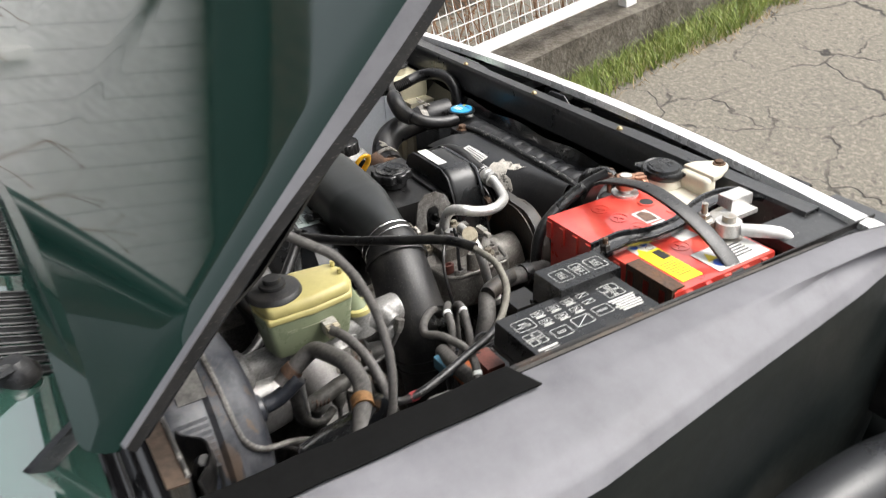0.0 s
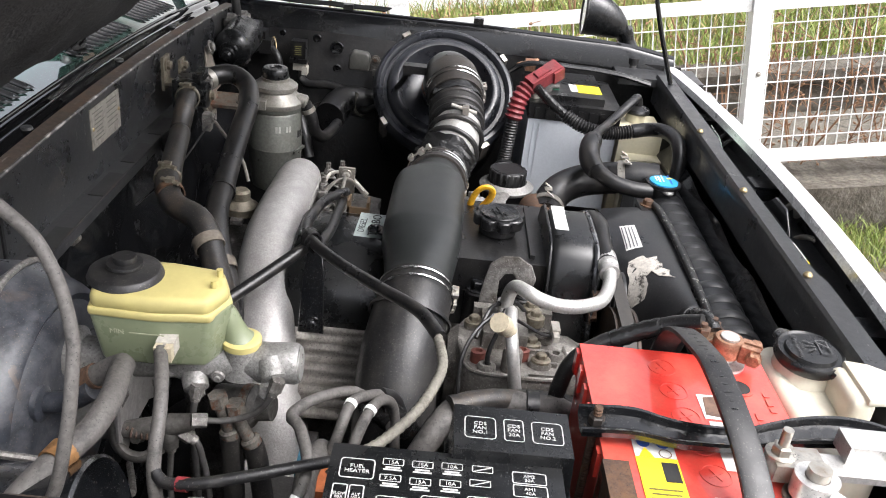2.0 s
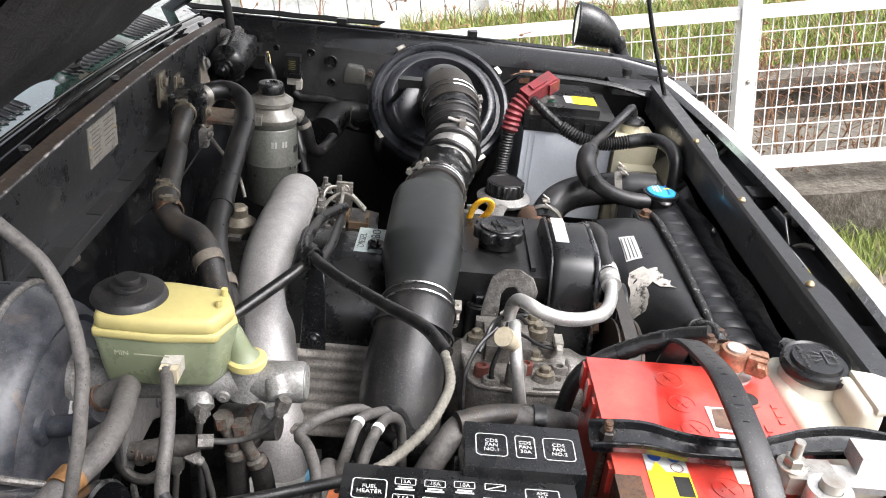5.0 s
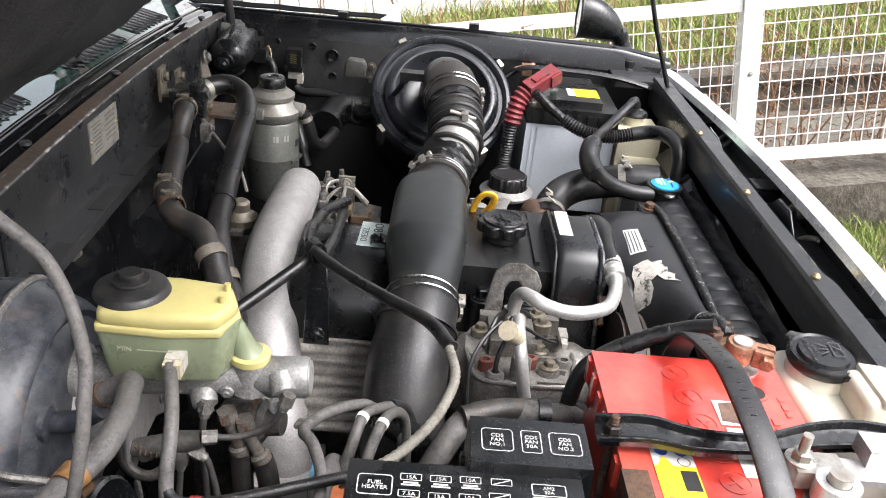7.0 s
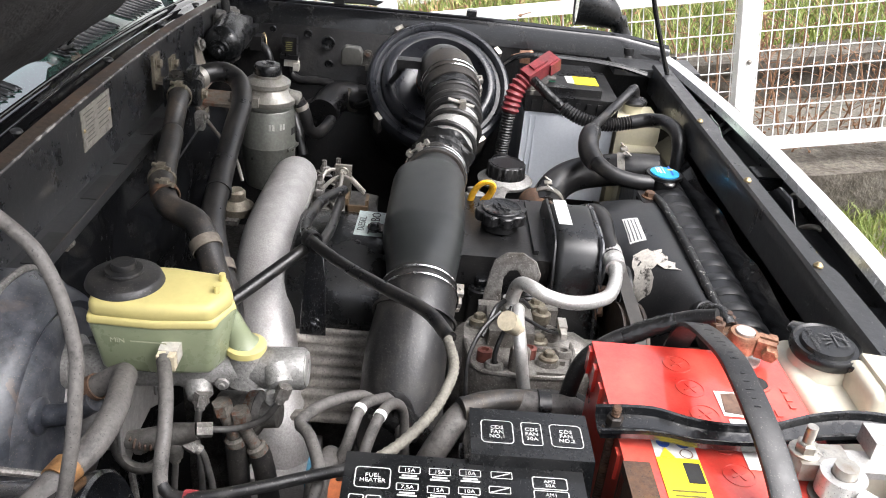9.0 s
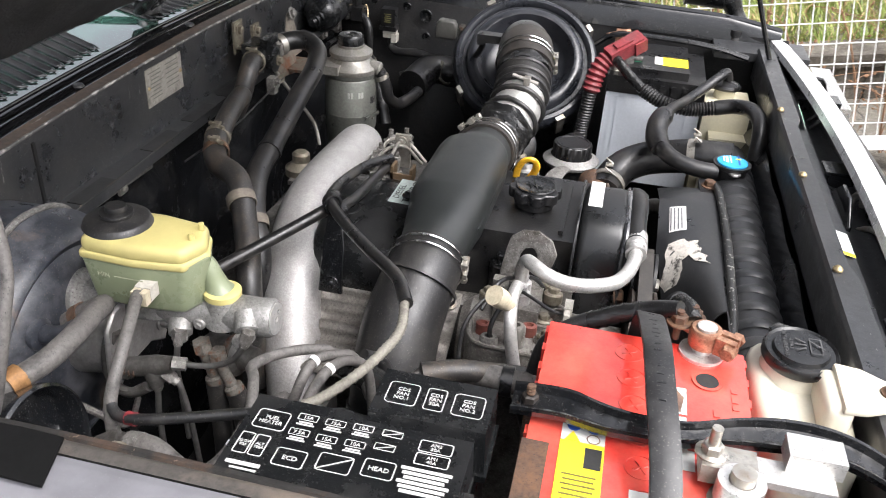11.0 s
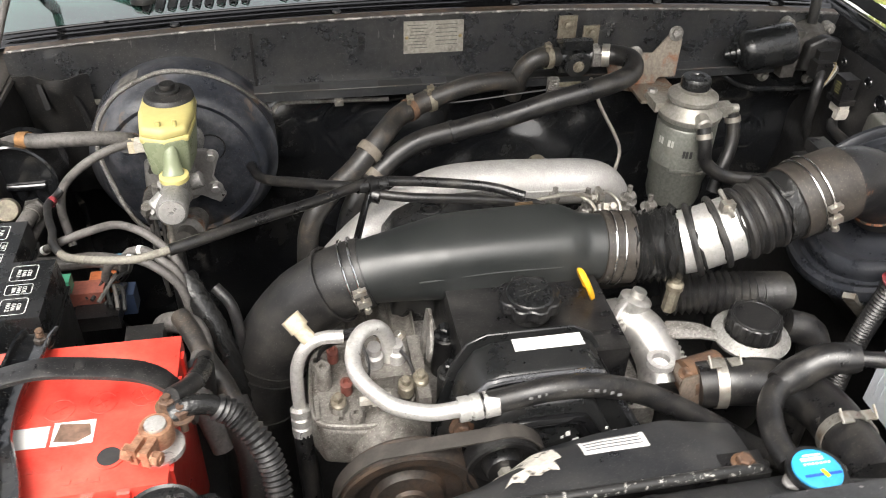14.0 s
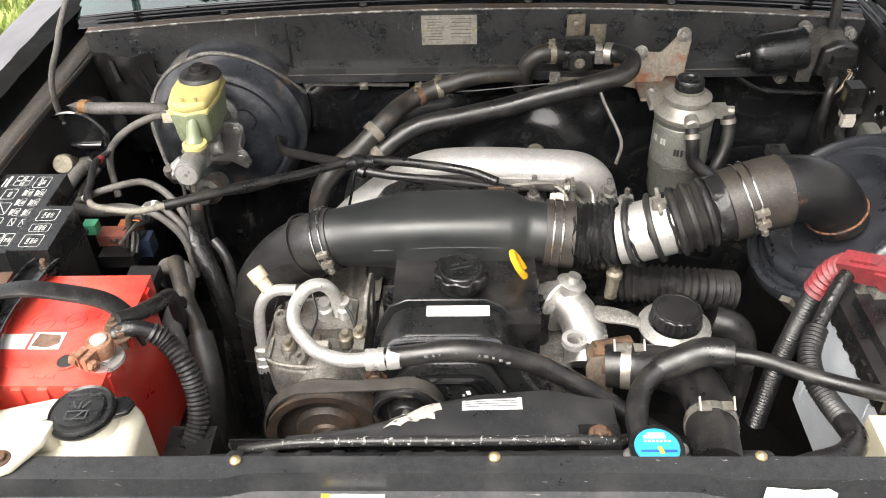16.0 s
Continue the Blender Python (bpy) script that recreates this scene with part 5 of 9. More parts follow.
def engine_block():
    vc = thing("valve_cover", (0.0, 0.4, 0.8), "black painted ribbed valve cover", "valve cover")
    part("cover", box(-0.10, 0.085, 0.2, 0.405, 0.86, 0.972, 0.026, 5), black_plastic, vc)
    part("rear_cover", box(-0.09, 0.075, 0.42, 0.6, 0.86, 0.925, 0.02, 3), black_plastic, vc)
    for y in (0.225, 0.35):
        part("rib", box(-0.085, 0.07, y, y + 0.006, 0.965, 0.978, 0.002), black_plastic, vc)
    for x, y in ((-0.108, 0.236), (-0.104, 0.296), (0.09, 0.28), (-0.108, 0.41)):
        part("bolt", hexhead((x, y, 0.93), (0, 0, 1), 0.009, 0.012), bay_paint, vc)
        part("boss", lathe((x, y, 0.87), UP, [(0.016, 0), (0.016, 0.058), (0.013, 0.06)], 16), black_plastic, vc)
    cap = thing("oil_filler_cap", (-0.013, 0.272, 0.972), "black knurled oil filler cap", "oil cap")
    part("skirt", lathe((-0.013, 0.272, 0.974), UP, [(0.026, 0), (0.026, 0.012)], 28), black_plastic, cap)
    prof = []
    for i in range(48):
        a = 2 * math.pi * i / 48
        r = 0.0335 + 0.0023 * math.tanh(3 * (math.sin(8 * a) + 0.3))
        prof.append((r * math.cos(a), r * math.sin(a)))
    part("grip", plate(prof, 0.015, 0.0015, Matrix.Translation((-0.013, 0.272, 0.986))), black_plastic, cap)
    part("oil_mark", join(lathe((-0.013, 0.272, 1.0005), UP, [(0.0275, 0), (0.0275, 0.002), (0.026, 0.003), (0.024, 0.002), (0.0, 0.0018)], 40, cap=False), rod((-0.026, 0.268, 1.003), (0.0, 0.276, 1.003), 0.0012, seg=6), rod((-0.024, 0.277, 1.003), (-0.004, 0.283, 1.003), 0.001, seg=6), rod((-0.02, 0.262, 1.003), (-0.012, 0.284, 1.003), 0.001, seg=6)), smooth_plastic, cap)
    tc = thing("timing_cover", (-0.02, 0.16, 0.75), "black moulded timing belt cover with a white label", "timing cover")
    arch = [(-0.135, -0.25), (-0.115, -0.12), (-0.09, -0.02), (-0.075, 0.008), (-0.055, 0.018), (0.035, 0.018), (0.055, 0.006), (0.075, -0.03), (0.12, -0.11), (0.14, -0.25)]
    part("shell", plate(arch, 0.06, 0.01, basis((-0.02, 0.205, 0.986), (1, 0, 0), (0, 0, 1)), 3), smooth_plastic, tc)
    part("front_step", plate([(x * 0.78, y * 0.9 - 0.022) for x, y in arch], 0.016, 0.007, basis((-0.02, 0.146, 0.984), (1, 0, 0), (0, 0, 1)), 3), smooth_plastic, tc)
    for k in (0.6, 0.42):
        part("ridge", tube([(-0.02 + x * k, 0.129, 0.984 + y * k * 0.9 - 0.04) for x, y in arch[1:-1]], 0.006, 8, 0.01), gloss_black, tc)
    part("rear_flange", plate([(x * 1.06, y * 1.04 + 0.003) for x, y in arch], 0.004, 0.001, basis((-0.02, 0.21, 0.986), (1, 0, 0), (0, 0, 1))), smooth_plastic, tc)
    part("edge_bead", tube([(-0.02 + x * 1.005, 0.1465, 0.986 + y * 0.98 - 0.004) for x, y in arch[1:-1]], 0.004, 8, 0.008), mat("shiny_cover_edge", (0.03, 0.031, 0.034), 0.25, coat=1.0, bump=0.1), tc)
    for k in range(9):
        part("paint_fleck", flat(0.003 + 0.002 * (k % 3), 0.004 + 0.003 * (k % 2), basis((-0.01 + 0.0085 * k + 0.003 * math.sin(k * 5), 0.1283, 0.925 + 0.006 * math.sin(k * 2.3)), (1, 0, 0.3 * math.sin(k)), (0, 0, 1))), white_label, tc)
    part("label", flat(0.075, 0.018, basis((-0.016, 0.19, 1.0046), (1, 0, 0), (0, 1, 0))), white_label, tc, "blank white paper label")
    for p in ((-0.115, 0.146, 0.94), (-0.118, 0.148, 0.915), (0.085, 0.16, 0.945)):
        part("bolt", hexhead(p, (0, -1, 0.2), 0.009, 0.01), rust_metal, tc)
    bl = thing("engine_block", (0, 0.4, 0.5), "dirty grey cast engine block", "engine block")
    part("block", lumpy(box(-0.13, 0.13, 0.2, 0.68, 0.5, 0.87, 0.02), 0.006, 6, 20), alu_dirty, bl)
    hs = thing("heat_shield", (-0.2, 0.45, 0.82), "ribbed bare aluminium heat shield on the engine side", "heat shield")
    m = basis((-0.132, 0.53, 0.888), (0, -1, 0), (-0.9, 0, -0.42))
    part("sheet", surface(lambda u, v: m @ Vector((0.19 * u, 0.15 * v, 0.0045 * math.tanh(2.5 * math.sin(v * 5 * 2 * math.pi)) * min(1.0, max(0.0, (u - 0.05) / 0.04)) * min(1.0, max(0.0, (0.95 - u) / 0.04)))), 24, 60, 0.002), mat("sooty_aluminium", (0.23, 0.215, 0.195), 0.5, metal=0.5, bump=0.4, grain=300, var=0.3, dirt=(0.1, 0.09, 0.078), dirt_scale=26, dirt_lo=0.46, dirt_hi=0.72, speck=(0.03, 0.027, 0.024)), hs, sharp=60)
    part("slot", box(0.03, 0.115, 0.008, 0.014, -0.005, 0.0045, m=m), print_black, hs)
    for bx, by in ((0.012, 0.012), (0.178, 0.02)):
        part("bolt", hexhead(m @ Vector((bx, by, -0.002)), m.to_3x3() @ Vector((0, 0, -1)), 0.006, 0.006), steel, hs)
    sg = thing("surge_tank", (-0.05, 0.48, 0.85), "matt black intake surge tank with a diesel turbo badge", "surge tank")
    prof = [(-0.152, 0.84), (-0.156, 0.89), (-0.15, 0.922), (-0.134, 0.944), (-0.108, 0.958), (-0.06, 0.965), (0.0, 0.966), (0.03, 0.958), (0.045, 0.93), (0.05, 0.86)]
    bm = plate(prof, 0.155, 0.008, Matrix(((1, 0, 0, 0), (0, 0, -1, 0.545), (0, 1, 0, 0), (0, 0, 0, 1))), 3)
    part("tank", bm, smooth_plastic, sg)
    part("end_rib", plate([(x * 0.86 - 0.006, 0.85 + (z - 0.85) * 0.8) for x, z in prof], 0.006, 0.002, Matrix(((1, 0, 0, 0), (0, 0, -1, 0.55), (0, 1, 0, 0), (0, 0, 0, 1)))), black_plastic, sg)
    part("round_emboss", tor((-0.085, 0.512, 0.9625), (-0.13, 0, 1), 0.014, 0.0014, 28), smooth_plastic, sg)
    part("emboss_bar", box(-0.095, -0.075, 0.511, 0.513, 0.961, 0.9642, 0.0006), smooth_plastic, sg)
    lb = basis((-0.023, 0.447, 0.9668), (0.05, 1, 0), (-1, 0.05, -0.06))
    part("badge", flat(0.038, 0.066, lb), mat("silver_green_badge", (0.4, 0.46, 0.44), 0.35, metal=0.3, bump=0.05), sg, "silver-green diesel turbo badge")
    tm = lb @ pose(0, 0, 0.0005, 0, 0, -90)
    part("lettering", join(lettering("DIESEL", 0.013, tm @ pose(-0.002, 0.011, 0)), lettering("TURBO", 0.018, tm @ pose(0.002, -0.006, 0))), print_black, sg)
    part("bracket", join(plate([(-0.026, -0.009), (0.01, -0.012), (0.018, 0.0), (0.01, 0.012), (-0.026, 0.009)], 0.003, 0.001, pose(-0.04, 0.434, 0.9685, 0, 0, 65)), hexhead((-0.043, 0.441, 0.9715), UP, 0.006, 0.005)), bay_paint, sg)
    inj = thing("injector_fittings", (0.1, 0.53, 0.88), "cluster of grimy injector unions with thin steel pipes", "fittings")
    for x, y, z in ((0.15, 0.538, 0.93), (0.098, 0.532, 0.94), (0.14, 0.51, 0.925)):
        part("union", join(hexhead((x, y, z - 0.02), UP, 0.011, 0.012), rod((x, y, z - 0.05), (x, y, z + 0.008), 0.0065, seg=12), hexhead((x, y, z + 0.006), UP, 0.008, 0.01, False), rod((x, y, z + 0.014), (x, y, z + 0.026), 0.004, seg=8)), alu_dirty, inj)
    for k, pts in enumerate(([(0.15, 0.538, 0.94), (0.17, 0.53, 0.955), (0.185, 0.505, 0.95), (0.18, 0.47, 0.92)], [(0.098, 0.532, 0.95), (0.115, 0.515, 0.966), (0.14, 0.495, 0.96), (0.15, 0.47, 0.93)], [(0.06, 0.5, 0.97), (0.1, 0.5, 0.975), (0.14, 0.505, 0.965), (0.175, 0.503, 0.93)])):
        part("steel_pipe", tube(pts, 0.0028, 8), steel, inj)
    part("clamp_plate", join(box(0.026, 0.03, 0.455, 0.487, 0.955, 0.968, 0.001), box(0.026, 0.05, 0.483, 0.487, 0.955, 0.978, 0.001), box(0.028, 0.05, 0.455, 0.459, 0.955, 0.976, 0.001)), mat("tan_stained_bracket", (0.12, 0.08, 0.045), 0.55, metal=0.3, bump=0.3), inj)
    part("spring_lever", join(box(0.15, 0.156, 0.49, 0.515, 0.92, 0.975, 0.002), hexhead((0.148, 0.503, 0.965), (-1, 0, 0), 0.006)), steel, inj)
    part("body", lumpy(box(0.06, 0.21, 0.45, 0.56, 0.84, 0.905, 0.015, 3), 0.007), dark_zinc, inj)


def dipstick():
    th = thing("dipstick", (0.085, 0.298, 0.93), "yellow looped oil dipstick handle", "dipstick")
    base, tip = Vector((0.077, 0.306, 0.956)), Vector((0.053, 0.287, 1.009))
    d = (base - tip).normalized()
    u = Vector((0.25, -0.8, -0.45))
    u = (u - d * u.dot(d)).normalized()
    c = (base + tip) / 2
    half = (base - tip).length / 2
    ring = [c + d * half * math.cos(t) + u * (0.0115 - 0.0035 * math.cos(t)) * math.sin(t) for t in np.linspace(0, 2 * math.pi, 25)]
    part("loop", tube(ring, 0.0036, 10, 0.003, squash=1.5), yellow_handle, th)
    part("stem", join(rod(base, base + d * 0.016, 0.006, 0.0045), rod(base + d * 0.016, base + d * 0.024, 0.008, 0.006), rod(base + d * 0.02, base + Vector((0.01, -0.01, -0.12)), 0.004)), steel, th)


def water_outlet():
    th = thing("thermostat_housing", (0.14, 0.27, 0.85), "shiny cast aluminium thermostat housing", "thermostat housing")
    part("body", tube([(0.09, 0.32, 0.87), (0.11, 0.31, 0.91), (0.135, 0.285, 0.92), (0.15, 0.25, 0.9), (0.15, 0.22, 0.88)], 0.027, 22, ends=[(0, 0.03), (0.5, 0.026), (1, 0.03)]), alu_shiny, th)
    part("flange", join(lathe((0.118, 0.298, 0.918), (0.55, -0.75, 0.1), [(0.027, 0), (0.037, 0), (0.039, 0.003), (0.039, 0.009), (0.037, 0.011), (0.027, 0.012)], 36), hexhead((0.1, 0.268, 0.938), (0.55, -0.75, 0.1)), hexhead((0.146, 0.302, 0.9), (0.55, -0.75, 0.1)), lathe((0.13, 0.3, 0.94), (0.3, 0.1, 1), [(0.02, 0), (0.02, 0.012), (0.014, 0.016), (0.009, 0.016), (0.009, 0.024), (0, 0.024)], 20, cap=False)), alu_shiny, th)
    for k in range(4):
        part("casting_tooth", box(0.166, 0.176, 0.228 + 0.009 * k, 0.232 + 0.009 * k, 0.885, 0.915, 0.0015), alu_shiny, th)
    part("neck", rod((0.155, 0.192, 0.918), (0.2, 0.2, 0.92), 0.024, seg=22), rust_metal, th)
    part("bracket", join(plate([(-0.016, -0.05), (0.016, -0.05), (0.018, 0.0), (0.012, 0.012), (-0.012, 0.012), (-0.018, 0.0)], 0.005, 0.0015, basis((0.156, 0.176, 0.928), (1, 0.2, 0), (0, 0.25, 1)), 2), box(0.142, 0.17, 0.178, 0.208, 0.926, 0.931, 0.002)), mat("stained_bracket", (0.13, 0.105, 0.085), 0.55, metal=0.4, bump=0.4, var=0.3, dirt=(0.09, 0.055, 0.035), dirt_scale=30), th, "brown stained bracket")
    part("bracket_bolt", hexhead((0.156, 0.187, 0.931), UP, 0.008, 0.008), rust_metal, th)
    part("lug", lathe((0.128, 0.205, 0.935), UP, [(0.010, 0), (0.016, 0), (0.016, 0.008), (0.010, 0.008), (0.010, 0)], 20, cap=False), alu_cast, th)
    part("vent_plate", plate([(-0.035, -0.006), (-0.02, -0.013), (0.01, -0.012), (0.04, -0.016), (0.05, -0.006), (0.03, 0.0), (0.012, 0.01), (-0.01, 0.013), (-0.03, 0.012)], 0.005, 0.0015, pose(0.19, 0.258, 0.928, 8, 0, -12), 2), alu_dirty, th)
    part("sender", join(rod((0.19, 0.32, 0.91), (0.192, 0.32, 0.946), 0.009, seg=6), lathe((0.192, 0.32, 0.945), UP, [(0.011, 0), (0.011, 0.007), (0.006, 0.01), (0.006, 0.016), (0, 0.017)], 16)), dull_zinc, th)


def big_hoses():
    th = thing("radiator_hose", (0.24, 0.13, 0.9), "thick black upper radiator hose", "radiator hose")
    part("hose", tube([(0.165, 0.182, 0.919), (0.203, 0.176, 0.924), (0.237, 0.155, 0.939), (0.26, 0.123, 0.948), (0.264, 0.085, 0.956), (0.256, 0.043, 0.966), (0.25, -0.007, 0.97)], 0.027, 26), hose_rubber, th)
    for c, ax in (((0.19, 0.1785, 0.9215), (1, -0.2, 0.1)), ((0.2575, 0.05, 0.9645), (-0.2, -1, 0.25))):
        cl = part("spring_clamp", band(c, ax, 0.0275, 0.012), steel, th, "zinc spring band clamp")
        for s in (-1, 1):
            o = Vector(c) + Vector((0.012 * s, 0, 0.032))
            part("tang", join(box(-0.006, 0.006, -0.006, 0.006, -0.001, 0.001, m=Matrix.Translation(o)), rod(o + Vector((0.006 * s, -0.006, 0)), o + Vector((0.006 * s, 0.006, 0.008)), 0.0015, seg=6)), steel, cl)
    tj = thing("bypass_hose", (0.22, 0.06, 0.96), "black rubber overflow hose with a wrapped tee", "hose")
    part("lower_hose", tube([(0.176, 0.02, 0.978), (0.176, 0.05, 0.979), (0.185, 0.082, 0.984), (0.204, 0.103, 0.992), (0.235, 0.114, 1.0)], 0.0125, 18), hose_rubber, tj)
    part("wrapped_tee", tube([(0.205, 0.106, 0.991), (0.233, 0.1145, 0.9985), (0.258, 0.114, 1.012), (0.287, 0.104, 1.018)], 0.0175, 16, ends=[(0, 0.0145), (0.2, 0.0175), (0.9, 0.0165), (1, 0.014)]), hose_rubber, tj)
    part("overflow_hose", tube([(0.263, 0.112, 1.013), (0.308, 0.096, 1.02), (0.36, 0.074, 1.016), (0.405, 0.046, 1.025), (0.44, 0.018, 1.04), (0.462, 0.004, 1.044), (0.468, -0.002, 1.03)], 0.0085, 14), hose_rubber, tj)
    ch = thing("charcoal_hose", (0.3, 0.25, 0.8), "fat black corrugated hose behind the power steering tank", "hose")
    part("hose", tube([(0.2, 0.36, 0.9), (0.25, 0.345, 0.91), (0.31, 0.335, 0.91), (0.36, 0.34, 0.9)], 0.026, 22, 0.004, 0.003, 0.009), rubber, ch)
    part("down_hose", tube([(0.31, 0.25, 0.93), (0.34, 0.24, 0.92), (0.35, 0.23, 0.87), (0.345, 0.22, 0.75)], 0.02, 18), hose_rubber, ch)


def ps_reservoir():
    th = thing("power_steering_reservoir", (0.26, 0.242, 0.8), "power steering reservoir with a silver rim and black cap", "reservoir")
    part("tank", lathe((0.26, 0.242, 0.80), UP, [(0.038, 0), (0.039, 0.12), (0.042, 0.128)], 36), black_plastic, th)
    part("rim", lathe((0.26, 0.242, 0.92), UP, [(0.038, 0), (0.045, 0.004), (0.0465, 0.009), (0.043, 0.012), (0.034, 0.017), (0.031, 0.012)], 44, cap=False), cyl_cast, th)
    prof = []
    for i in range(72):
        a = 2 * math.pi * i / 72
        r = 0.0305 + (0.0016 if (i // 2) % 2 else 0)
        prof.append((r * math.cos(a), r * math.sin(a)))
    part("cap", plate(prof, 0.024, 0.002, Matrix.Translation((0.26, 0.242, 0.934))), black_plastic, th)
    part("cap_dish", tor((0.26, 0.242, 0.958), UP, 0.026, 0.0012), black_plastic, th)


def ac_lines():
    th = thing("air_conditioning_pipe", (-0.16, 0.2, 0.9), "bare aluminium air conditioning pipe with a crimped joint", "pipe")
    part("pipe", tube([(-0.1, 0.131, 0.984), (-0.121, 0.132, 0.983), (-0.15, 0.137, 0.977), (-0.182, 0.15, 0.977), (-0.2, 0.168, 0.979), (-0.214, 0.188, 0.983), (-0.219, 0.21, 0.986), (-0.215, 0.232, 0.99), (-0.204, 0.248, 0.993), (-0.188, 0.258, 0.987), (-0.177, 0.263, 0.965), (-0.174, 0.264, 0.925)], 0.0085, 18, 0.004), alu_pipe, th)
    j = part("crimp", lathe((-0.122, 0.132, 0.982), (1, 0, 0.1), [(0.009, 0), (0.013, 0), (0.013, 0.01), (0.0115, 0.012), (0.0135, 0.014), (0.0135, 0.022), (0.012, 0.024), (0.0135, 0.026), (0.013, 0.04), (0.011, 0.04)], 22), alu_pipe, th, "crimped aluminium collar")
    h = thing("air_conditioning_hose", (0.03, 0.13, 0.9), "black rubber air conditioning hose over the timing cover", "hose")
    part("hose", tube([(-0.1, 0.132, 0.985), (-0.058, 0.134, 0.99), (-0.02, 0.133, 0.996), (0.022, 0.135, 0.99), (0.071, 0.142, 0.966), (0.114, 0.138, 0.942), (0.158, 0.128, 0.916), (0.205, 0.11, 0.89), (0.253, 0.09, 0.87)], 0.0125, 18), hose_rubber, h)
    for k, w in enumerate((0.004, 0.003, 0.005, 0.003, 0.004, 0.004, 0.0, 0.004, 0.005, 0.003, 0.004, 0.005)):
        x = -0.052 + 0.0085 * k
        if w:
            z = float(np.interp(x, [-0.058, -0.02, 0.022, 0.071], [0.99, 0.996, 0.99, 0.966]))
            part("print_mark", flat(w, 0.0028, basis((x, 0.1225, z + 0.006), (1, 0, 0.0), (0, 0.5, 1))), mat("hose_print", (0.1, 0.1, 0.1), 0.5, bump=0) if "hose_print" not in bpy.data.materials else bpy.data.materials["hose_print"], h)
    l = thing("suction_pipe", (-0.27, 0.27, 0.85), "aluminium suction pipe with a service cap", "pipe")
    part("pipe", tube([(-0.225, 0.262, 0.975), (-0.25, 0.264, 0.974), (-0.268, 0.262, 0.963), (-0.278, 0.258, 0.94), (-0.28, 0.252, 0.91), (-0.279, 0.245, 0.885)], 0.0075, 14), alu_pipe, l)
    part("service_cap", join(rod((-0.262, 0.266, 0.972), (-0.276, 0.276, 0.988), 0.009, seg=16), rod((-0.271, 0.273, 0.983), (-0.281, 0.281, 0.994), 0.0115, seg=12)), beige_plastic, l)
    part("ferrule", lathe((-0.279, 0.245, 0.89), (0.02, -0.25, -0.95), [(0.009, 0), (0.012, 0.002), (0.012, 0.01), (0.01, 0.012), (0.012, 0.014), (0.012, 0.022), (0.01, 0.024), (0.012, 0.026), (0.012, 0.036)], 18), alu_pipe, l)
    part("lower_hose", tube([(-0.278, 0.236, 0.858), (-0.276, 0.22, 0.8), (-0.27, 0.2, 0.7)], 0.0115, 14), hose_rubber, l)
    c = thing("air_conditioning_compressor", (-0.2, 0.23, 0.75), "dirty cast aluminium air conditioning compressor", "compressor")
    part("body", lathe((-0.195, 0.33, 0.858), (0, -1, 0), [(0.05, 0), (0.06, 0.012), (0.06, 0.07), (0.055, 0.075), (0.058, 0.08), (0.058, 0.15), (0.05, 0.165), (0.05, 0.195)], 40), compressor_cast, c)
    face = [(-0.155, 0.313), (-0.19, 0.322), (-0.25, 0.318), (-0.285, 0.312), (-0.302, 0.29), (-0.305, 0.215), (-0.29, 0.192), (-0.232, 0.182), (-0.186, 0.189), (-0.152, 0.22), (-0.14, 0.277)]
    part("face_plate", lumpy(plate(face, 0.06, 0.008, Matrix.Translation((0.0, 0.0, 0.85)), 3), 0.0016, 2, 60), compressor_cast, c)
    part("raised_rim", tube([(x * 0.97 - 0.006, 0.252 + (y - 0.252) * 0.93, 0.911) for x, y in face] + [(-0.156, 0.309, 0.911)], 0.0035, 8, 0.008), compressor_cast, c)
    part("port_block", join(lumpy(box(-0.228, -0.152, 0.235, 0.29, 0.9, 0.932, 0.008, 3), 0.0015, 2, 50), box(-0.15, -0.132, 0.2, 0.3, 0.86, 0.93, 0.004)), compressor_cast, c)
    for (x, y), r, hh in (((-0.282, 0.256), 0.012, 0.034), ((-0.264, 0.22), 0.014, 0.012), ((-0.186, 0.3), 0.012, 0.02), ((-0.29, 0.285), 0.011, 0.016), ((-0.24, 0.2), 0.011, 0.014), ((-0.2, 0.212), 0.012, 0.02)):
        part("casting_boss", lathe((x, y, 0.905), UP, [(r, -0.02), (r, hh - 0.003), (r - 0.002, hh), (r * 0.45, hh), (r * 0.45, hh - 0.006), (0, hh - 0.006)], 20, cap=False), compressor_cast, c)
    for k in range(3):
        part("casting_rib", box(-0.298 + 0.032 * k, -0.292 + 0.032 * k, 0.2, 0.235, 0.9, 0.916, 0.002), compressor_cast, c)
    for p in ((-0.205, 0.262, 0.925), (-0.172, 0.264, 0.925)):
        part("port", join(lathe(p, UP, [(0.014, 0), (0.014, 0.02), (0.01, 0.022), (0.01, 0.03)], 18), hexhead((p[0] + 0.016, p[1] - 0.012, 0.922), UP, 0.006, 0.008)), alu_cast, c)
    for p in ((-0.264, 0.22, 0.918), (-0.165, 0.2225, 0.93), (-0.142, 0.228, 0.932), (-0.186, 0.3, 0.925), (-0.215, 0.228, 0.915)):
        part("bolt", join(lathe(p, UP, [(0.012, -0.01), (0.012, 0.002), (0.010, 0.004)], 16), hexhead(p, UP, 0.007, 0.009)), dull_zinc, c)
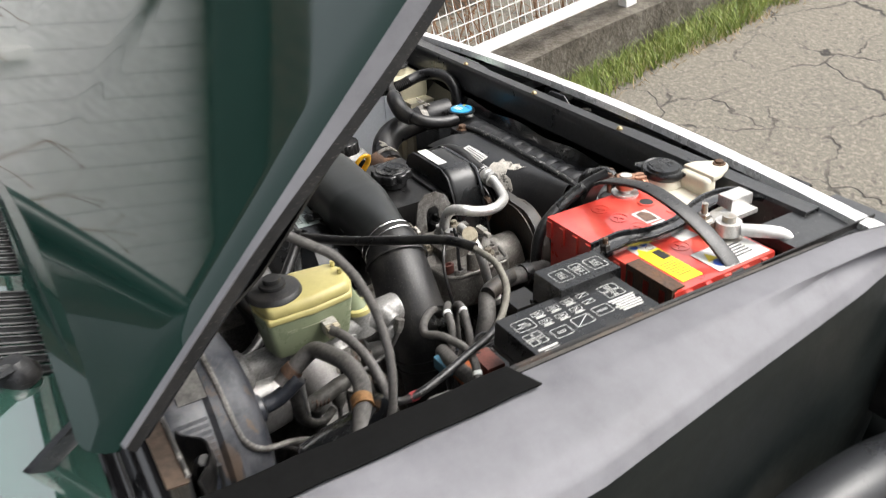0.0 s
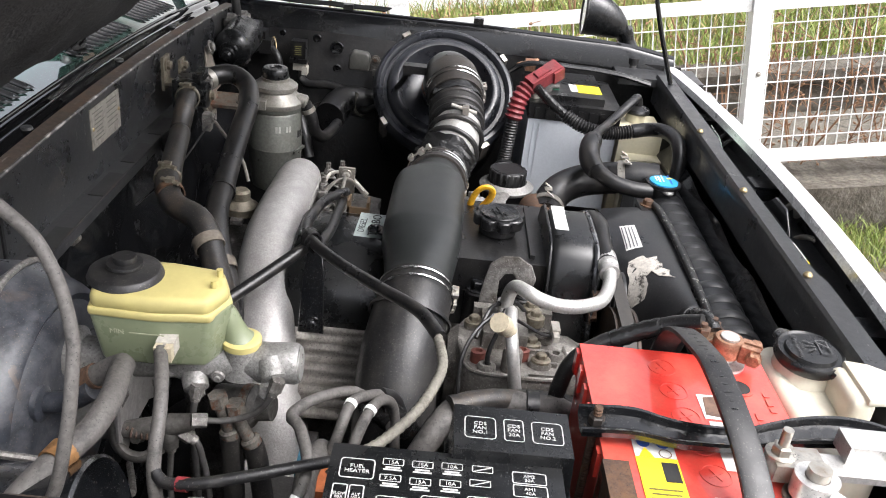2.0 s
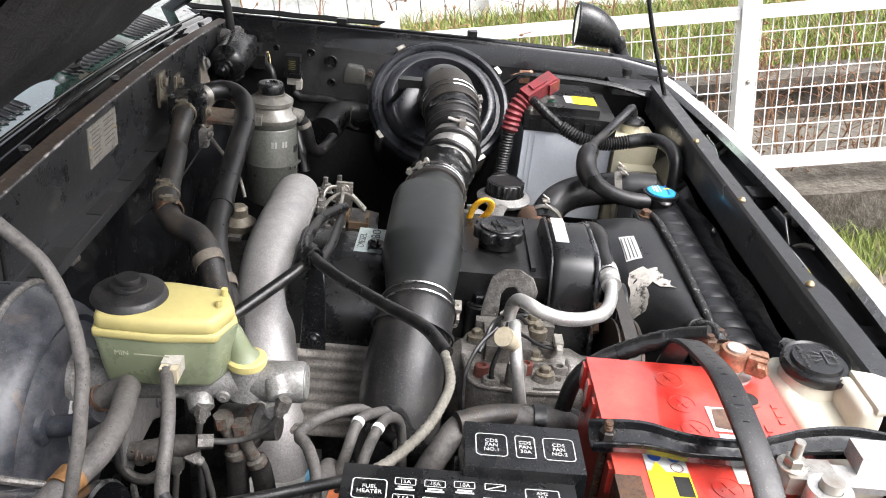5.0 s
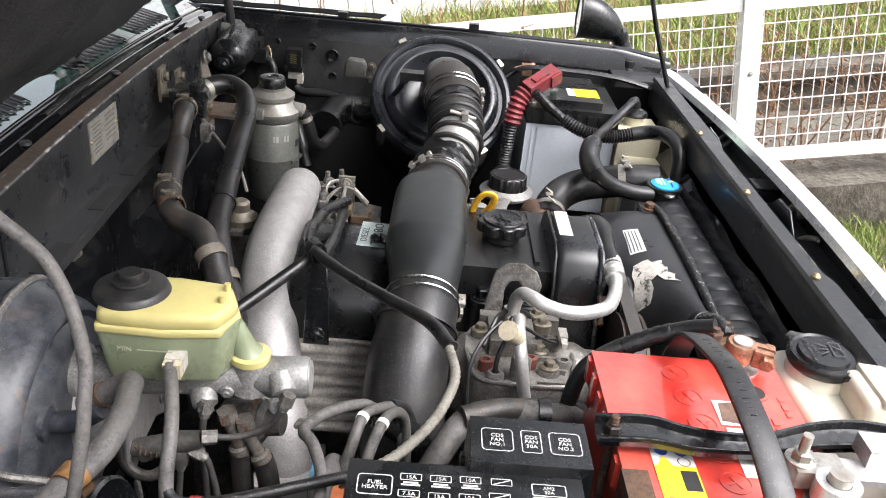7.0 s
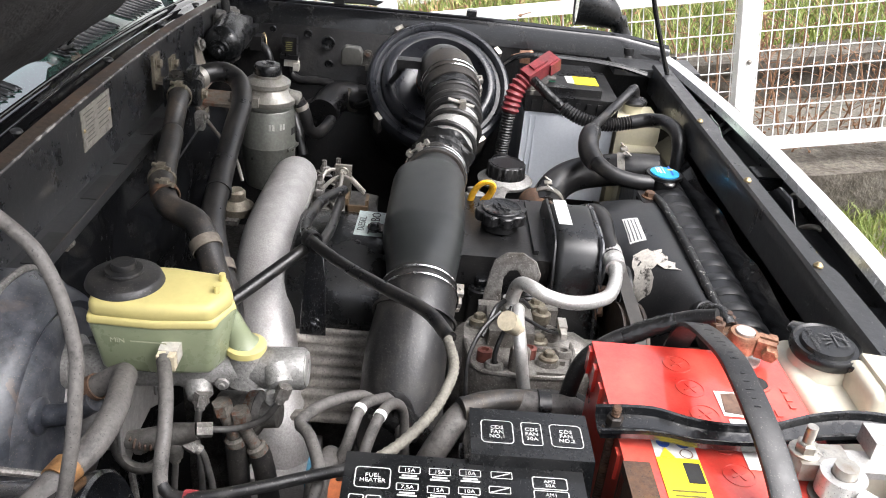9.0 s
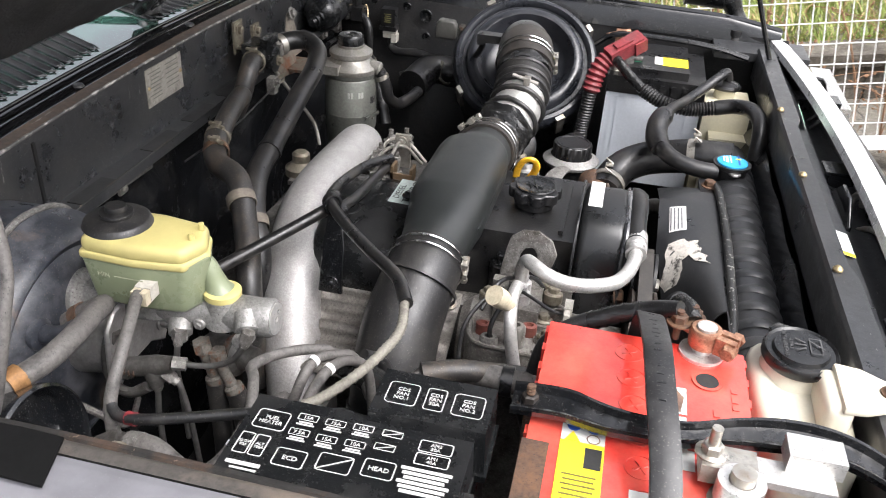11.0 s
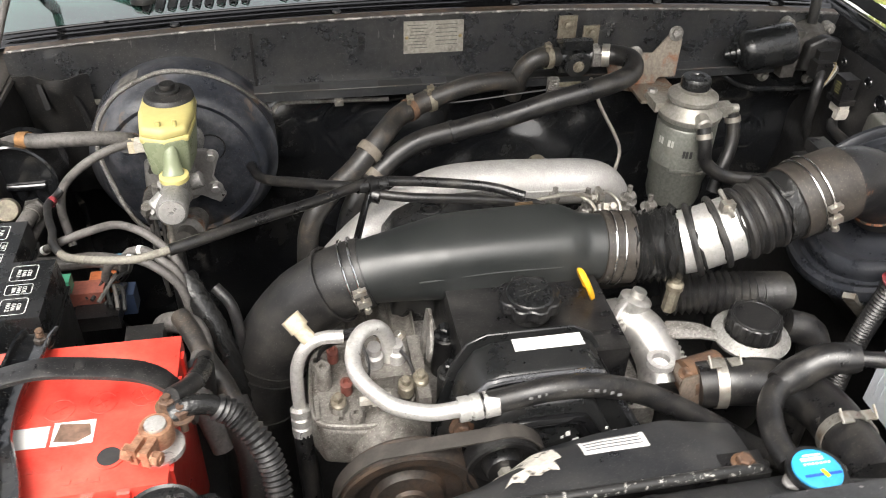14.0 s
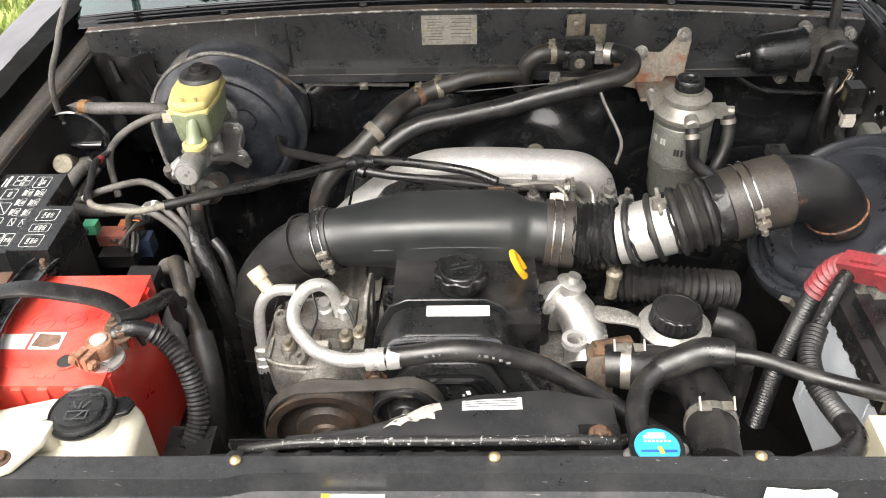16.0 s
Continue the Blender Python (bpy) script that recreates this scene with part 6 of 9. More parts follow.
    hook = [(-0.03, -0.005), (-0.034, 0.012), (-0.026, 0.03), (-0.008, 0.04), (0.012, 0.038), (0.026, 0.026), (0.03, 0.008), (0.034, -0.02), (0.036, -0.06), (0.01, -0.06), (0.012, -0.02), (0.012, 0.004), (0.006, 0.014), (-0.004, 0.016), (-0.01, 0.008), (-0.01, -0.006), (-0.018, -0.012)]
    part("lifting_hook", plate(hook, 0.006, 0.0015, basis((-0.129, 0.26, 0.958), (0.1, 1, 0), (0.1, 0, 1)), 2), alu_dirty, c)
    part("wire", tube([(-0.23, 0.28, 0.96), (-0.26, 0.3, 0.95), (-0.29, 0.314, 0.93), (-0.31, 0.316, 0.9), (-0.33, 0.31, 0.85)], 0.0026, 8), loom, c)
    part("harness_wire", tube([(-0.262, 0.3, 0.94), (-0.225, 0.286, 0.962), (-0.188, 0.272, 0.956), (-0.158, 0.247, 0.945), (-0.146, 0.225, 0.915)], 0.0028, 8), loom, c)
    part("harness_wire", tube([(-0.225, 0.27, 0.962), (-0.215, 0.245, 0.945), (-0.222, 0.22, 0.935), (-0.215, 0.205, 0.93)], 0.0022, 8), loom, c)
    part("lead_plug", join(box(-0.218, -0.19, 0.196, 0.206, 0.93, 0.94, 0.003), box(-0.235, -0.215, 0.198, 0.205, 0.931, 0.938, 0.002)), grey_connector, c)
    part("clutch_lead", tube([(-0.235, 0.268, 0.97), (-0.262, 0.275, 0.955), (-0.285, 0.285, 0.93), (-0.29, 0.28, 0.89)], 0.003, 8), loom, c)
    c.matrix_basis = c.matrix_basis @ Matrix.Translation((0.05, 0, 0)) @ Matrix.Diagonal((0.76, 1, 1, 1)) @ Matrix.Translation((-0.05, 0, 0))
    for px, py in ((-0.265, 0.295), (-0.25, 0.242)):
        part("rubber_plug", lathe((px, py, 0.912), UP, [(0.009, -0.004), (0.009, 0.012), (0.005, 0.013), (0.004, 0.009), (0, 0.009)], 14, cap=False), mat("red_brown_plug", (0.12, 0.035, 0.025), 0.6) if "red_brown_plug" not in bpy.data.materials else bpy.data.materials["red_brown_plug"], c)


def pulleys():
    th = thing("crank_pulley", (-0.17, 0.115, 0.8), "large dark rusty compressor pulley", "pulley")
    def pulley(c, R, w=0.03):
        g = [(0, 0), (0.018, 0), (0.02, 0.004), (R * 0.5, 0.006), (R * 0.55, 0.014), (R * 0.8, 0.012), (R * 0.84, 0.002), (R, 0.0), (R, 0.004)]
        for k in range(4):
            g += [(R - 0.004, 0.007 + 0.006 * k), (R, 0.010 + 0.006 * k)]
        g += [(R, w), (0, w)]
        return lathe(Vector(c) + Vector((0, 0, 0)), (0, 1, 0), g, 48, cap=False)
    part("wheel", pulley((-0.175, 0.1, 0.882), 0.072), dark_rust, th)
    part("hub", hexhead((-0.175, 0.102, 0.882), (0, -1, 0), 0.01, 0.01), steel, th)
    t2 = thing("idler_pulley", (-0.08, 0.11, 0.87), "small black idler pulley", "pulley")
    part("wheel", pulley((-0.078, 0.1, 0.918), 0.04), black_plastic, t2)
    part("hub", hexhead((-0.078, 0.102, 0.918), (0, -1, 0), 0.008, 0.008), steel, t2)
    b = thing("drive_belt", (-0.12, 0.115, 0.83), "worn brown rubber drive belt", "belt")
    a, c = Vector((-0.175, 0.115, 0.882)), Vector((-0.078, 0.115, 0.918))
    pts = []
    d = (c - a).normalized()
    ang = math.atan2(d.z, d.x)
    for k in range(25):
        t = ang + math.pi / 2 + math.pi * k / 24
        pts.append(a + Vector((math.cos(t), 0, math.sin(t))) * 0.0745)
    for k in range(25):
        t = ang - math.pi / 2 + math.pi * k / 24
        pts.append(c + Vector((math.cos(t), 0, math.sin(t))) * 0.0425)
    bm = bmesh.new()
    n = len(pts)
    cen = (a + c) / 2
    ring = []
    for p in pts:
        o = (p - cen).normalized() * 0.003
        ring.append([bm.verts.new(p + Vector((0, y, 0)) + o * s) for y, s in ((-0.0085, 0), (0.0085, 0), (0.0085, 1), (-0.0085, 1))])
    for i in range(n):
        for k in range(4):
            bm.faces.new((ring[i][k], ring[i][(k + 1) % 4], ring[(i + 1) % n][(k + 1) % 4], ring[(i + 1) % n][k]))
    part("belt", bm, mat("old_belt", (0.03, 0.027, 0.024), 0.55, dirt=(0.06, 0.052, 0.045), dirt_scale=40), b)


def radiator():
    th = thing("radiator", (-0.05, 0.0, 0.5), "black radiator with a ribbed top tank and blue cap", "radiator")
    part("top_tank", tube([(-0.3, -0.01, 0.94), (-0.2, -0.01, 0.943), (0.0, -0.01, 0.945), (0.2, -0.008, 0.946), (0.31, -0.006, 0.942)], 0.033, 22, 0.02, squash=0.95), satin_plastic, th)
    for k in range(14):
        x = -0.26 + 0.036 * k
        part("rib", lathe((x, -0.01, 0.944), (1, 0, 0), [(0.032, 0), (0.0345, 0.004), (0.0345, 0.014), (0.032, 0.018)], 24, cap=False), satin_plastic, th)
    part("core", box(-0.34, 0.36, -0.018, 0.018, 0.5, 0.94), bay_dark, th)
    part("neck", lathe((0.187, 0.0, 0.965), UP, [(0.024, 0), (0.024, 0.02), (0.028, 0.022), (0.028, 0.027)], 24), black_plastic, th)
    part("end_box", box(-0.33, -0.28, -0.035, 0.05, 0.9, 0.965, 0.01), black_plastic, th)
    cap = part("radiator_cap", lathe((0.187, 0, 0.986), UP, [(0.022, 0), (0.0235, 0.004), (0.0225, 0.008), (0.016, 0.0105), (0, 0.0115)], 40, cap=False), blue_paint, th, "blue printed radiator pressure cap")
    for a in (8, 188):
        part("ear", plate([(0, -0.011), (0.028, -0.009), (0.034, -0.004), (0.034, 0.004), (0.028, 0.009), (0, 0.011)], 0.005, 0.002, pose(0.187, 0, 0.982, 0, 0, a)), alu_fine, cap, "bright steel ear")
    part("print", join(flat(0.022, 0.0035, pose(0.185, 0.009, 0.9972)), flat(0.018, 0.0018, pose(0.187, 0.0135, 0.9968)), *[flat(0.0022, 0.0022, pose(0.175 + 0.004 * k, 0.0035, 0.9976)) for k in range(7)]), print_white, cap)
    part("band_print", flat(0.036, 0.0028, pose(0.187, -0.0085, 0.9972)), dark_blue, cap)
    part("mark", flat(0.004, 0.009, pose(0.189, -0.008, 0.9978, 0, 0, 15)), yellow_label, cap)
    sh = thing("fan_shroud", (0, 0.07, 0.6), "black arched fan shroud with a sticker and flaking paint", "fan shroud")
    def arch(u, v):
        x = -0.20 + 0.36 * u
        zr = float(np.interp(x, [-0.2, -0.16, -0.124, -0.096, -0.058, 0.011, 0.084, 0.16], [0.78, 0.83, 0.872, 0.908, 0.938, 0.956, 0.964, 0.945]))
        yr = 0.062 + 0.04 * min(1.0, (x + 0.2) / 0.16)
        zf = 0.973 - 0.02 * max(0.0, (x - 0.1) / 0.06) ** 2
        w = v**3
        return (x, 0.022 + (yr - 0.022) * v, zf + (zr - zf) * w)
    part("hood_panel", surface(arch, 40, 10, 0.002), satin_plastic, sh, sharp=60)
    part("front_face", surface(lambda u, v: (-0.26 + 0.5 * u, 0.03 - 0.004 * v, 0.6 + (arch(min(1, max(0, (u * 0.5 - 0.06) / 0.36)), 0)[2] - 0.6) * v), 30, 4, 0.002), black_plastic, sh)
    def lay(w, h, cx, cy, mt, name, label):
        def fn(u, v):
            x, y = cx + w * (u - 0.5), cy + h * (v - 0.5)
            p = arch((x + 0.20) / 0.36, (y - 0.022) / 0.078)
            return (p[0], p[1], p[2] + 0.0014)
        return part(name, surface(fn, 14, 6), mt, sh, label)
    lay(0.066, 0.021, 0.022, 0.076, white_label, "sticker", "white printed sticker")
    for k in range(4):
        def ln(u, v, k=k):
            x, y = -0.008 + 0.058 * u, 0.0705 + 0.0045 * k + 0.0016 * v
            p = arch((x + 0.20) / 0.36, (y - 0.022) / 0.078)
            return (p[0], p[1], p[2] + 0.0022)
        part("print_line", surface(ln, 14, 1), mat("sticker_print", (0.1, 0.1, 0.11), 0.6, bump=0, grain=900, var=0.8) if k == 0 else bpy.data.materials["sticker_print"], sh)
    rag = [(-0.096, 0.04), (-0.088, 0.046), (-0.078, 0.043), (-0.07, 0.052), (-0.06, 0.049), (-0.05, 0.055), (-0.04, 0.052), (-0.042, 0.066), (-0.034, 0.07), (-0.036, 0.088), (-0.052, 0.092), (-0.066, 0.089), (-0.08, 0.093), (-0.094, 0.086), (-0.1, 0.074), (-0.088, 0.07), (-0.074, 0.072), (-0.07, 0.064), (-0.084, 0.058)]
    bm = plate(rag, 0.0006)
    bmesh.ops.triangulate(bm, faces=bm.faces[:])
    bmesh.ops.subdivide_edges(bm, edges=bm.edges[:], cuts=2, use_grid_fill=False)
    for v in bm.verts:
        x, y = v.co.x + 0.0015 * noise.noise((v.co.x * 300, v.co.y * 300, 2)), v.co.y + 0.0015 * noise.noise((v.co.x * 300, v.co.y * 300, 7))
        v.co = Vector((x, y, arch((x + 0.20) / 0.36, (y - 0.022) / (0.04 + 0.04 * min(1.0, (x + 0.2) / 0.16)))[2] + 0.0012 + v.co.z))
    part("flaked_patch", bm, worn_label, sh, "torn remains of an old sticker")
    for p in ((-0.222, 0.045, 0.925), (0.135, 0.032, 0.972)):
        part("bolt", hexhead(p, UP, 0.008, 0.008), rust_metal, sh)
        part("tab", box(p[0] - 0.022, p[0] + 0.022, p[1] - 0.014, p[1] + 0.014, p[2] - 0.007, p[2], 0.002), black_plastic, sh)
    rp = thing("shroud_stay_rod", (-0.04, 0.02, 0.96), "thin black rod with worn white flaking paint", "stay rod")
    part("rod", tube([(-0.265, 0.04, 0.945), (-0.24, 0.022, 0.962), (-0.19, 0.019, 0.974), (-0.136, 0.019, 0.977), (-0.04, 0.018, 0.979), (0.055, 0.019, 0.979), (0.12, 0.022, 0.976), (0.152, 0.027, 0.967), (0.165, 0.04, 0.955)], 0.0055, 12), mat("flaking_rod", (0.018, 0.018, 0.018), 0.4, dirt=(0.42, 0.41, 0.38), dirt_scale=170, dirt_lo=0.58, dirt_hi=0.62), rp)


def brake_booster():
    th = thing("brake_booster", (-0.418, 0.75, 0.8), "round black brake booster with pressed ridges", "brake booster")
    part("front_shell", lathe((-0.418, 0.80, 0.95), (0, -1, 0), [(0.136, 0.0), (0.1375, 0.04), (0.133, 0.05), (0.138, 0.056), (0.138, 0.066), (0.13, 0.075), (0.124, 0.09), (0.118, 0.1), (0.112, 0.103), (0.106, 0.1), (0.098, 0.108), (0.085, 0.111), (0.06, 0.112), (0.05, 0.118), (0.034, 0.12), (0, 0.12)], 72, cap=False), booster_paint, th)
    th.matrix_basis = th.matrix_basis @ Matrix.Translation((-0.007, 0, -0.011))
    part("pressed_ring", tor((-0.375, 0.6885, 0.99), (0, 1, 0), 0.021, 0.0012, 30), bay_dark, th)
    part("mount_plate", join(plate([(-0.055, -0.02), (-0.045, -0.045), (-0.02, -0.03), (0.02, -0.03), (0.045, -0.045), (0.055, -0.03), (0.04, 0.0), (0.05, 0.03), (0.035, 0.045), (-0.035, 0.045), (-0.05, 0.03)], 0.006, 0.002, basis((-0.41, 0.634, 0.977), (1, 0, 0), (0, 0, 1))), hexhead((-0.369, 0.628, 1.012), (0, -1, 0), 0.007, 0.008), hexhead((-0.369, 0.628, 0.96), (0, -1, 0), 0.007, 0.008), lathe((-0.416, 0.686, 0.965), (0, -1, 0), [(0.042, 0), (0.036, 0.04)], 24)), alu_fine, th)
    part("vacuum_elbow", join(tube([(-0.478, 0.695, 1.005), (-0.478, 0.665, 1.01), (-0.48, 0.64, 1.028)], 0.0095, 14), lathe((-0.478, 0.692, 1.005), (0, -1, 0), [(0.017, 0), (0.016, 0.005), (0.011, 0.008)], 20)), booster_paint, th)
    part("edge_pipe", tube([(-0.4, 0.65, 0.87), (-0.44, 0.632, 0.88), (-0.475, 0.62, 0.905), (-0.497, 0.628, 0.938), (-0.512, 0.65, 0.965), (-0.525, 0.675, 0.985), (-0.534, 0.705, 0.997), (-0.533, 0.722, 1.012), (-0.525, 0.728, 1.03), (-0.5, 0.731, 1.06), (-0.465, 0.733, 1.08), (-0.423, 0.735, 1.092), (-0.37, 0.738, 1.082), (-0.328, 0.748, 1.053), (-0.295, 0.772, 1.01), (-0.283, 0.782, 0.992), (-0.275, 0.787, 1.003), (-0.24, 0.789, 1.004), (-0.1, 0.789, 1.0)], 0.0035, 8), alu_dirty, th)
    for k in range(7):
        part("embossed_line", box(-0.002, 0.002, -0.02, 0.02 - 0.003 * (k % 3), 0, 0.001, m=basis((-0.418 - 0.1385 * math.cos(0.5 + 0.05 * k), 0.772, 0.95 + 0.1385 * math.sin(0.5 + 0.05 * k)), (-math.sin(0.5 + 0.05 * k), 0, -math.cos(0.5 + 0.05 * k)), (0, 1, 0))), booster_paint, th)
    part("sticker", surface(lambda u, v: (-0.418 - 0.1383 * math.cos(0.95 + 0.25 * u), 0.745 + 0.03 * v, 0.95 + 0.1383 * math.sin(0.95 + 0.25 * u)), 8, 2, 0.0005), mat("faded_sticker", (0.12, 0.115, 0.105), 0.6, bump=0.2, var=0.3, dirt=(0.05, 0.048, 0.045), dirt_scale=50), th, "grimy faded paper sticker")
    rs = thing("brake_fluid_reservoir", (-0.42, 0.6, 0.99), "yellowed brake fluid reservoir with a black screw cap", "reservoir")
    body = [(-0.029, -0.05), (0.0, -0.063), (0.029, -0.05), (0.035, 0.0), (0.033, 0.058), (0.0, 0.064), (-0.033, 0.058), (-0.035, 0.0)]
    def taper(bm, z0, z1, k):
        for v in bm.verts:
            s = 1 - (1 - k) * (z1 - v.co.z) / (z1 - z0)
            v.co.x = -0.42 + (v.co.x + 0.42) * s
            v.co.y = 0.60 + (v.co.y - 0.60) * s
        return bm
    part("body", taper(plate(body, 0.06, 0.006, Matrix.Translation((-0.42, 0.598, 1.018)), 3), 1.018, 1.078, 0.84), reservoir_plastic, rs)
    lid = [(x * 1.03, y * 0.97) for x, y in body]
    part("lid", join(plate(lid, 0.009, 0.003, Matrix.Translation((-0.42, 0.598, 1.069)), 3), plate([(x * 0.97, y * 0.97) for x, y in lid], 0.018, 0.007, Matrix.Translation((-0.42, 0.598, 1.074)), 3)), yellow_cap, rs, "pale yellow plastic upper half")
    for px in (-0.405, -0.425):
        part("peg", rod((px, 0.552, 1.088), (px, 0.552, 1.099), 0.003, seg=8), yellow_cap, rs)
    cap = part("cap", lathe((-0.418, 0.632, 1.09), UP, [(0.0315, 0), (0.033, 0.002), (0.031, 0.007), (0.029, 0.0085), (0.017, 0.0098), (0.0155, 0.0105), (0.0155, 0.012), (0.016, 0.0128), (0.0155, 0.0148), (0.010, 0.0155), (0.0105, 0.018), (0.0095, 0.021), (0, 0.021)], 44, cap=False), rubber, rs, "dusty black rubber cap")
    part("foot_ring", lathe((-0.414, 0.531, 1.026), UP, [(0.016, 0), (0.0185, 0.001), (0.0185, 0.007), (0.0155, 0.009)], 30), yellow_cap, rs)
    part("foot_neck", lathe((-0.4145, 0.534, 1.032), (0, 0.35, 1), [(0.0155, 0), (0.012, 0.006), (0.0105, 0.016), (0.009, 0.03), (0.006, 0.04)], 24), reservoir_plastic, rs)
    part("level_mark", join(flat(0.03, 0.0012, basis((-0.4562, 0.603, 1.057), (0, -1, 0), (-0.1, 0, 1))), lettering("MIN", 0.007, basis((-0.4562, 0.629, 1.057), (0, -1, 0), (-0.1, 0, 1)))), mat("pale_moulding", (0.33, 0.34, 0.24), 0.4, bump=0), rs)
    ls = part("level_sensor", box(-0.464, -0.45, 0.577, 0.593, 1.042, 1.056, 0.003), grey_connector, rs, "dirty white level sensor plug")
    for dy in (0.5805, 0.5895):
        part("plug_leg", box(-0.472, -0.462, dy - 0.003, dy + 0.003, 1.041, 1.055, 0.0015), beige_plastic, ls)
    mc = thing("master_cylinder", (-0.416, 0.58, 0.97), "cast aluminium brake master cylinder", "master cylinder")
    part("barrel", lathe((-0.416, 0.69, 0.985), (0, -1, 0.07), [(0.028, 0), (0.028, 0.008), (0.019, 0.014), (0.0175, 0.1), (0.019, 0.104), (0.019, 0.12), (0.0165, 0.125), (0.0165, 0.172), (0.0195, 0.177), (0.0195, 0.211), (0.0175, 0.2145), (0.0, 0.2145)], 36, cap=False), cyl_cast, mc)
    part("casting_web", lathe((-0.4315, 0.549, 0.989), (-1, 0, -0.1), [(0.0065, 0), (0.006, 0.003), (0.003, 0.0035), (0.003, 0.006), (0, 0.006)], 12, cap=False), cyl_cast, mc)
    part("end_plug", lathe((-0.416, 0.4757, 1.0), (0, -1, 0.07), [(0.016, 0), (0.016, 0.001), (0.003, 0.0015), (0.003, -0.001), (0, -0.001)], 26, cap=False), alu_pipe, mc)
    for y in (0.53, 0.60):
        part("inlet_boss", lathe((-0.416, y, 0.985), UP, [(0.02, 0), (0.0175, 0.012), (0.0155, 0.03)], 24), cyl_cast, mc)
    for y, z in ((0.574, 0.9895), (0.502, 1.0085)):
        d = Vector((-0.75, -0.35, -0.5)).normalized()
        o = Vector((-0.424, y, z - 0.003))
        part("outlet", join(lathe(o, d, [(0.0125, 0), (0.012, 0.012), (0.0115, 0.018), (0.0085, 0.02)], 18), rod(o + d * 0.018, o + d * 0.026, 0.0068, seg=6)), cyl_cast, mc)
    part("side_boss", lathe((-0.4, 0.56, 0.99), (1, 0, 0.3), [(0.011, 0), (0.011, 0.016), (0.008, 0.018)], 16), cyl_cast, mc)
    part("side_boss", lathe((-0.43, 0.5, 0.985), (-1, 0, 0.1), [(0.009, 0), (0.009, 0.016), (0.007, 0.018)], 16), cyl_cast, mc)
    mc.matrix_basis = mc.matrix_basis @ Matrix.Translation((0, 0, 0.012))
    for pts in ([(-0.4445, 0.5645, 0.995), (-0.4475, 0.567, 0.98), (-0.447, 0.571, 0.948), (-0.447, 0.569, 0.92), (-0.447, 0.567, 0.86)], [(-0.448, 0.491, 1.011), (-0.45, 0.495, 0.999), (-0.45, 0.506, 0.981), (-0.451, 0.521, 0.971), (-0.454, 0.54, 0.967), (-0.458, 0.56, 0.969)], [(-0.46, 0.586, 0.944), (-0.46, 0.588, 0.92), (-0.46, 0.59, 0.89), (-0.458, 0.59, 0.82)], [(-0.46, 0.574, 0.953), (-0.46, 0.563, 0.945), (-0.46, 0.558, 0.925), (-0.46, 0.554, 0.895), (-0.455, 0.552, 0.82)]):
        bp = thing("brake_pipe", pts[-1], "thin grey steel brake pipe with a flare nut", "brake pipe", "brake pipes")
        part("pipe", tube(pts, 0.0031, 10, 0.005), dull_pipe, bp)
        d = (Vector(pts[1]) - Vector(pts[0])).normalized()
        part("nut", join(rod(Vector(pts[0]) - d * 0.004, Vector(pts[0]) + d * 0.008, 0.0068, seg=6), rod(Vector(pts[0]) + d * 0.006, Vector(pts[0]) + d * 0.013, 0.0048, seg=10)), alu_dirty, bp)
    part("end_nut", rod((-0.4575, 0.553, 0.9685), (-0.461, 0.566, 0.97), 0.0068, seg=6), alu_dirty, bp)
    pv = thing("proportioning_valve", (-0.46, 0.6, 0.92), "grimy cast brake pipe junction on a folded bracket", "valve")
    part("body", lumpy(join(tube([(-0.462, 0.628, 0.953), (-0.461, 0.605, 0.957), (-0.46, 0.585, 0.962), (-0.459, 0.566, 0.968)], 0.0085, 14, 0.004, ends=[(0, 0.008), (0.4, 0.0105), (0.7, 0.011), (1, 0.0075)]), tube([(-0.461, 0.588, 0.966), (-0.461, 0.588, 0.952), (-0.46, 0.588, 0.938)], 0.0095, 14, 0.004, ends=[(0, 0.006), (0.4, 0.0105), (1, 0.008)])), 0.0015, 0), dark_zinc, pv)
    part("bracket", tube([(-0.452, 0.63, 0.99), (-0.458, 0.638, 0.97), (-0.463, 0.638, 0.945), (-0.467, 0.628, 0.93), (-0.467, 0.612, 0.926), (-0.462, 0.596, 0.934)], 0.0105, 12, 0.004, squash=0.5), dark_zinc, pv)
    part("bracket_bolt", hexhead((-0.461, 0.617, 0.947), (-1, 0, 0), 0.0055, 0.006), dark_zinc, pv)
    part("spring", tube([(-0.466 + 0.0055 * math.cos(k * 1.3), 0.602 + 0.001 * k, 0.955 + 0.0055 * math.sin(k * 1.3)) for k in range(22)], 0.0013, 5, 0.004), rust_metal, pv)
    for pts in ([(-0.43, 0.549, 0.966), (-0.43, 0.543, 0.948), (-0.43, 0.539, 0.93), (-0.43, 0.537, 0.88), (-0.43, 0.536, 0.8)], [(-0.43, 0.533, 0.958), (-0.43, 0.528, 0.942), (-0.43, 0.518, 0.922), (-0.43, 0.513, 0.9), (-0.428, 0.505, 0.82)]):
        br = thing("brake_hose_union", pts[2], "rusty brake hose union in a rubber sleeve", "fitting", "brake hose unions")
        part("union", join(tube(pts[:3], 0.0062, 12, 0.004), rod(pts[0], Vector(pts[0]) + Vector((0, 0.002, 0.012)), 0.0095, seg=6), lathe(pts[2], Vector(pts[1]) - Vector(pts[2]), [(0.0085, -0.004), (0.0098, 0), (0.0098, 0.006), (0.0075, 0.008)], 14)), dull_rust, br)
        part("sleeve", tube(pts[2:], 0.0105, 14), rubber, br)
    cw = thing("clutch_cylinder", (-0.42, 0.535, 0.93), "rust-stained round cylinder under the master cylinder", "cylinder")
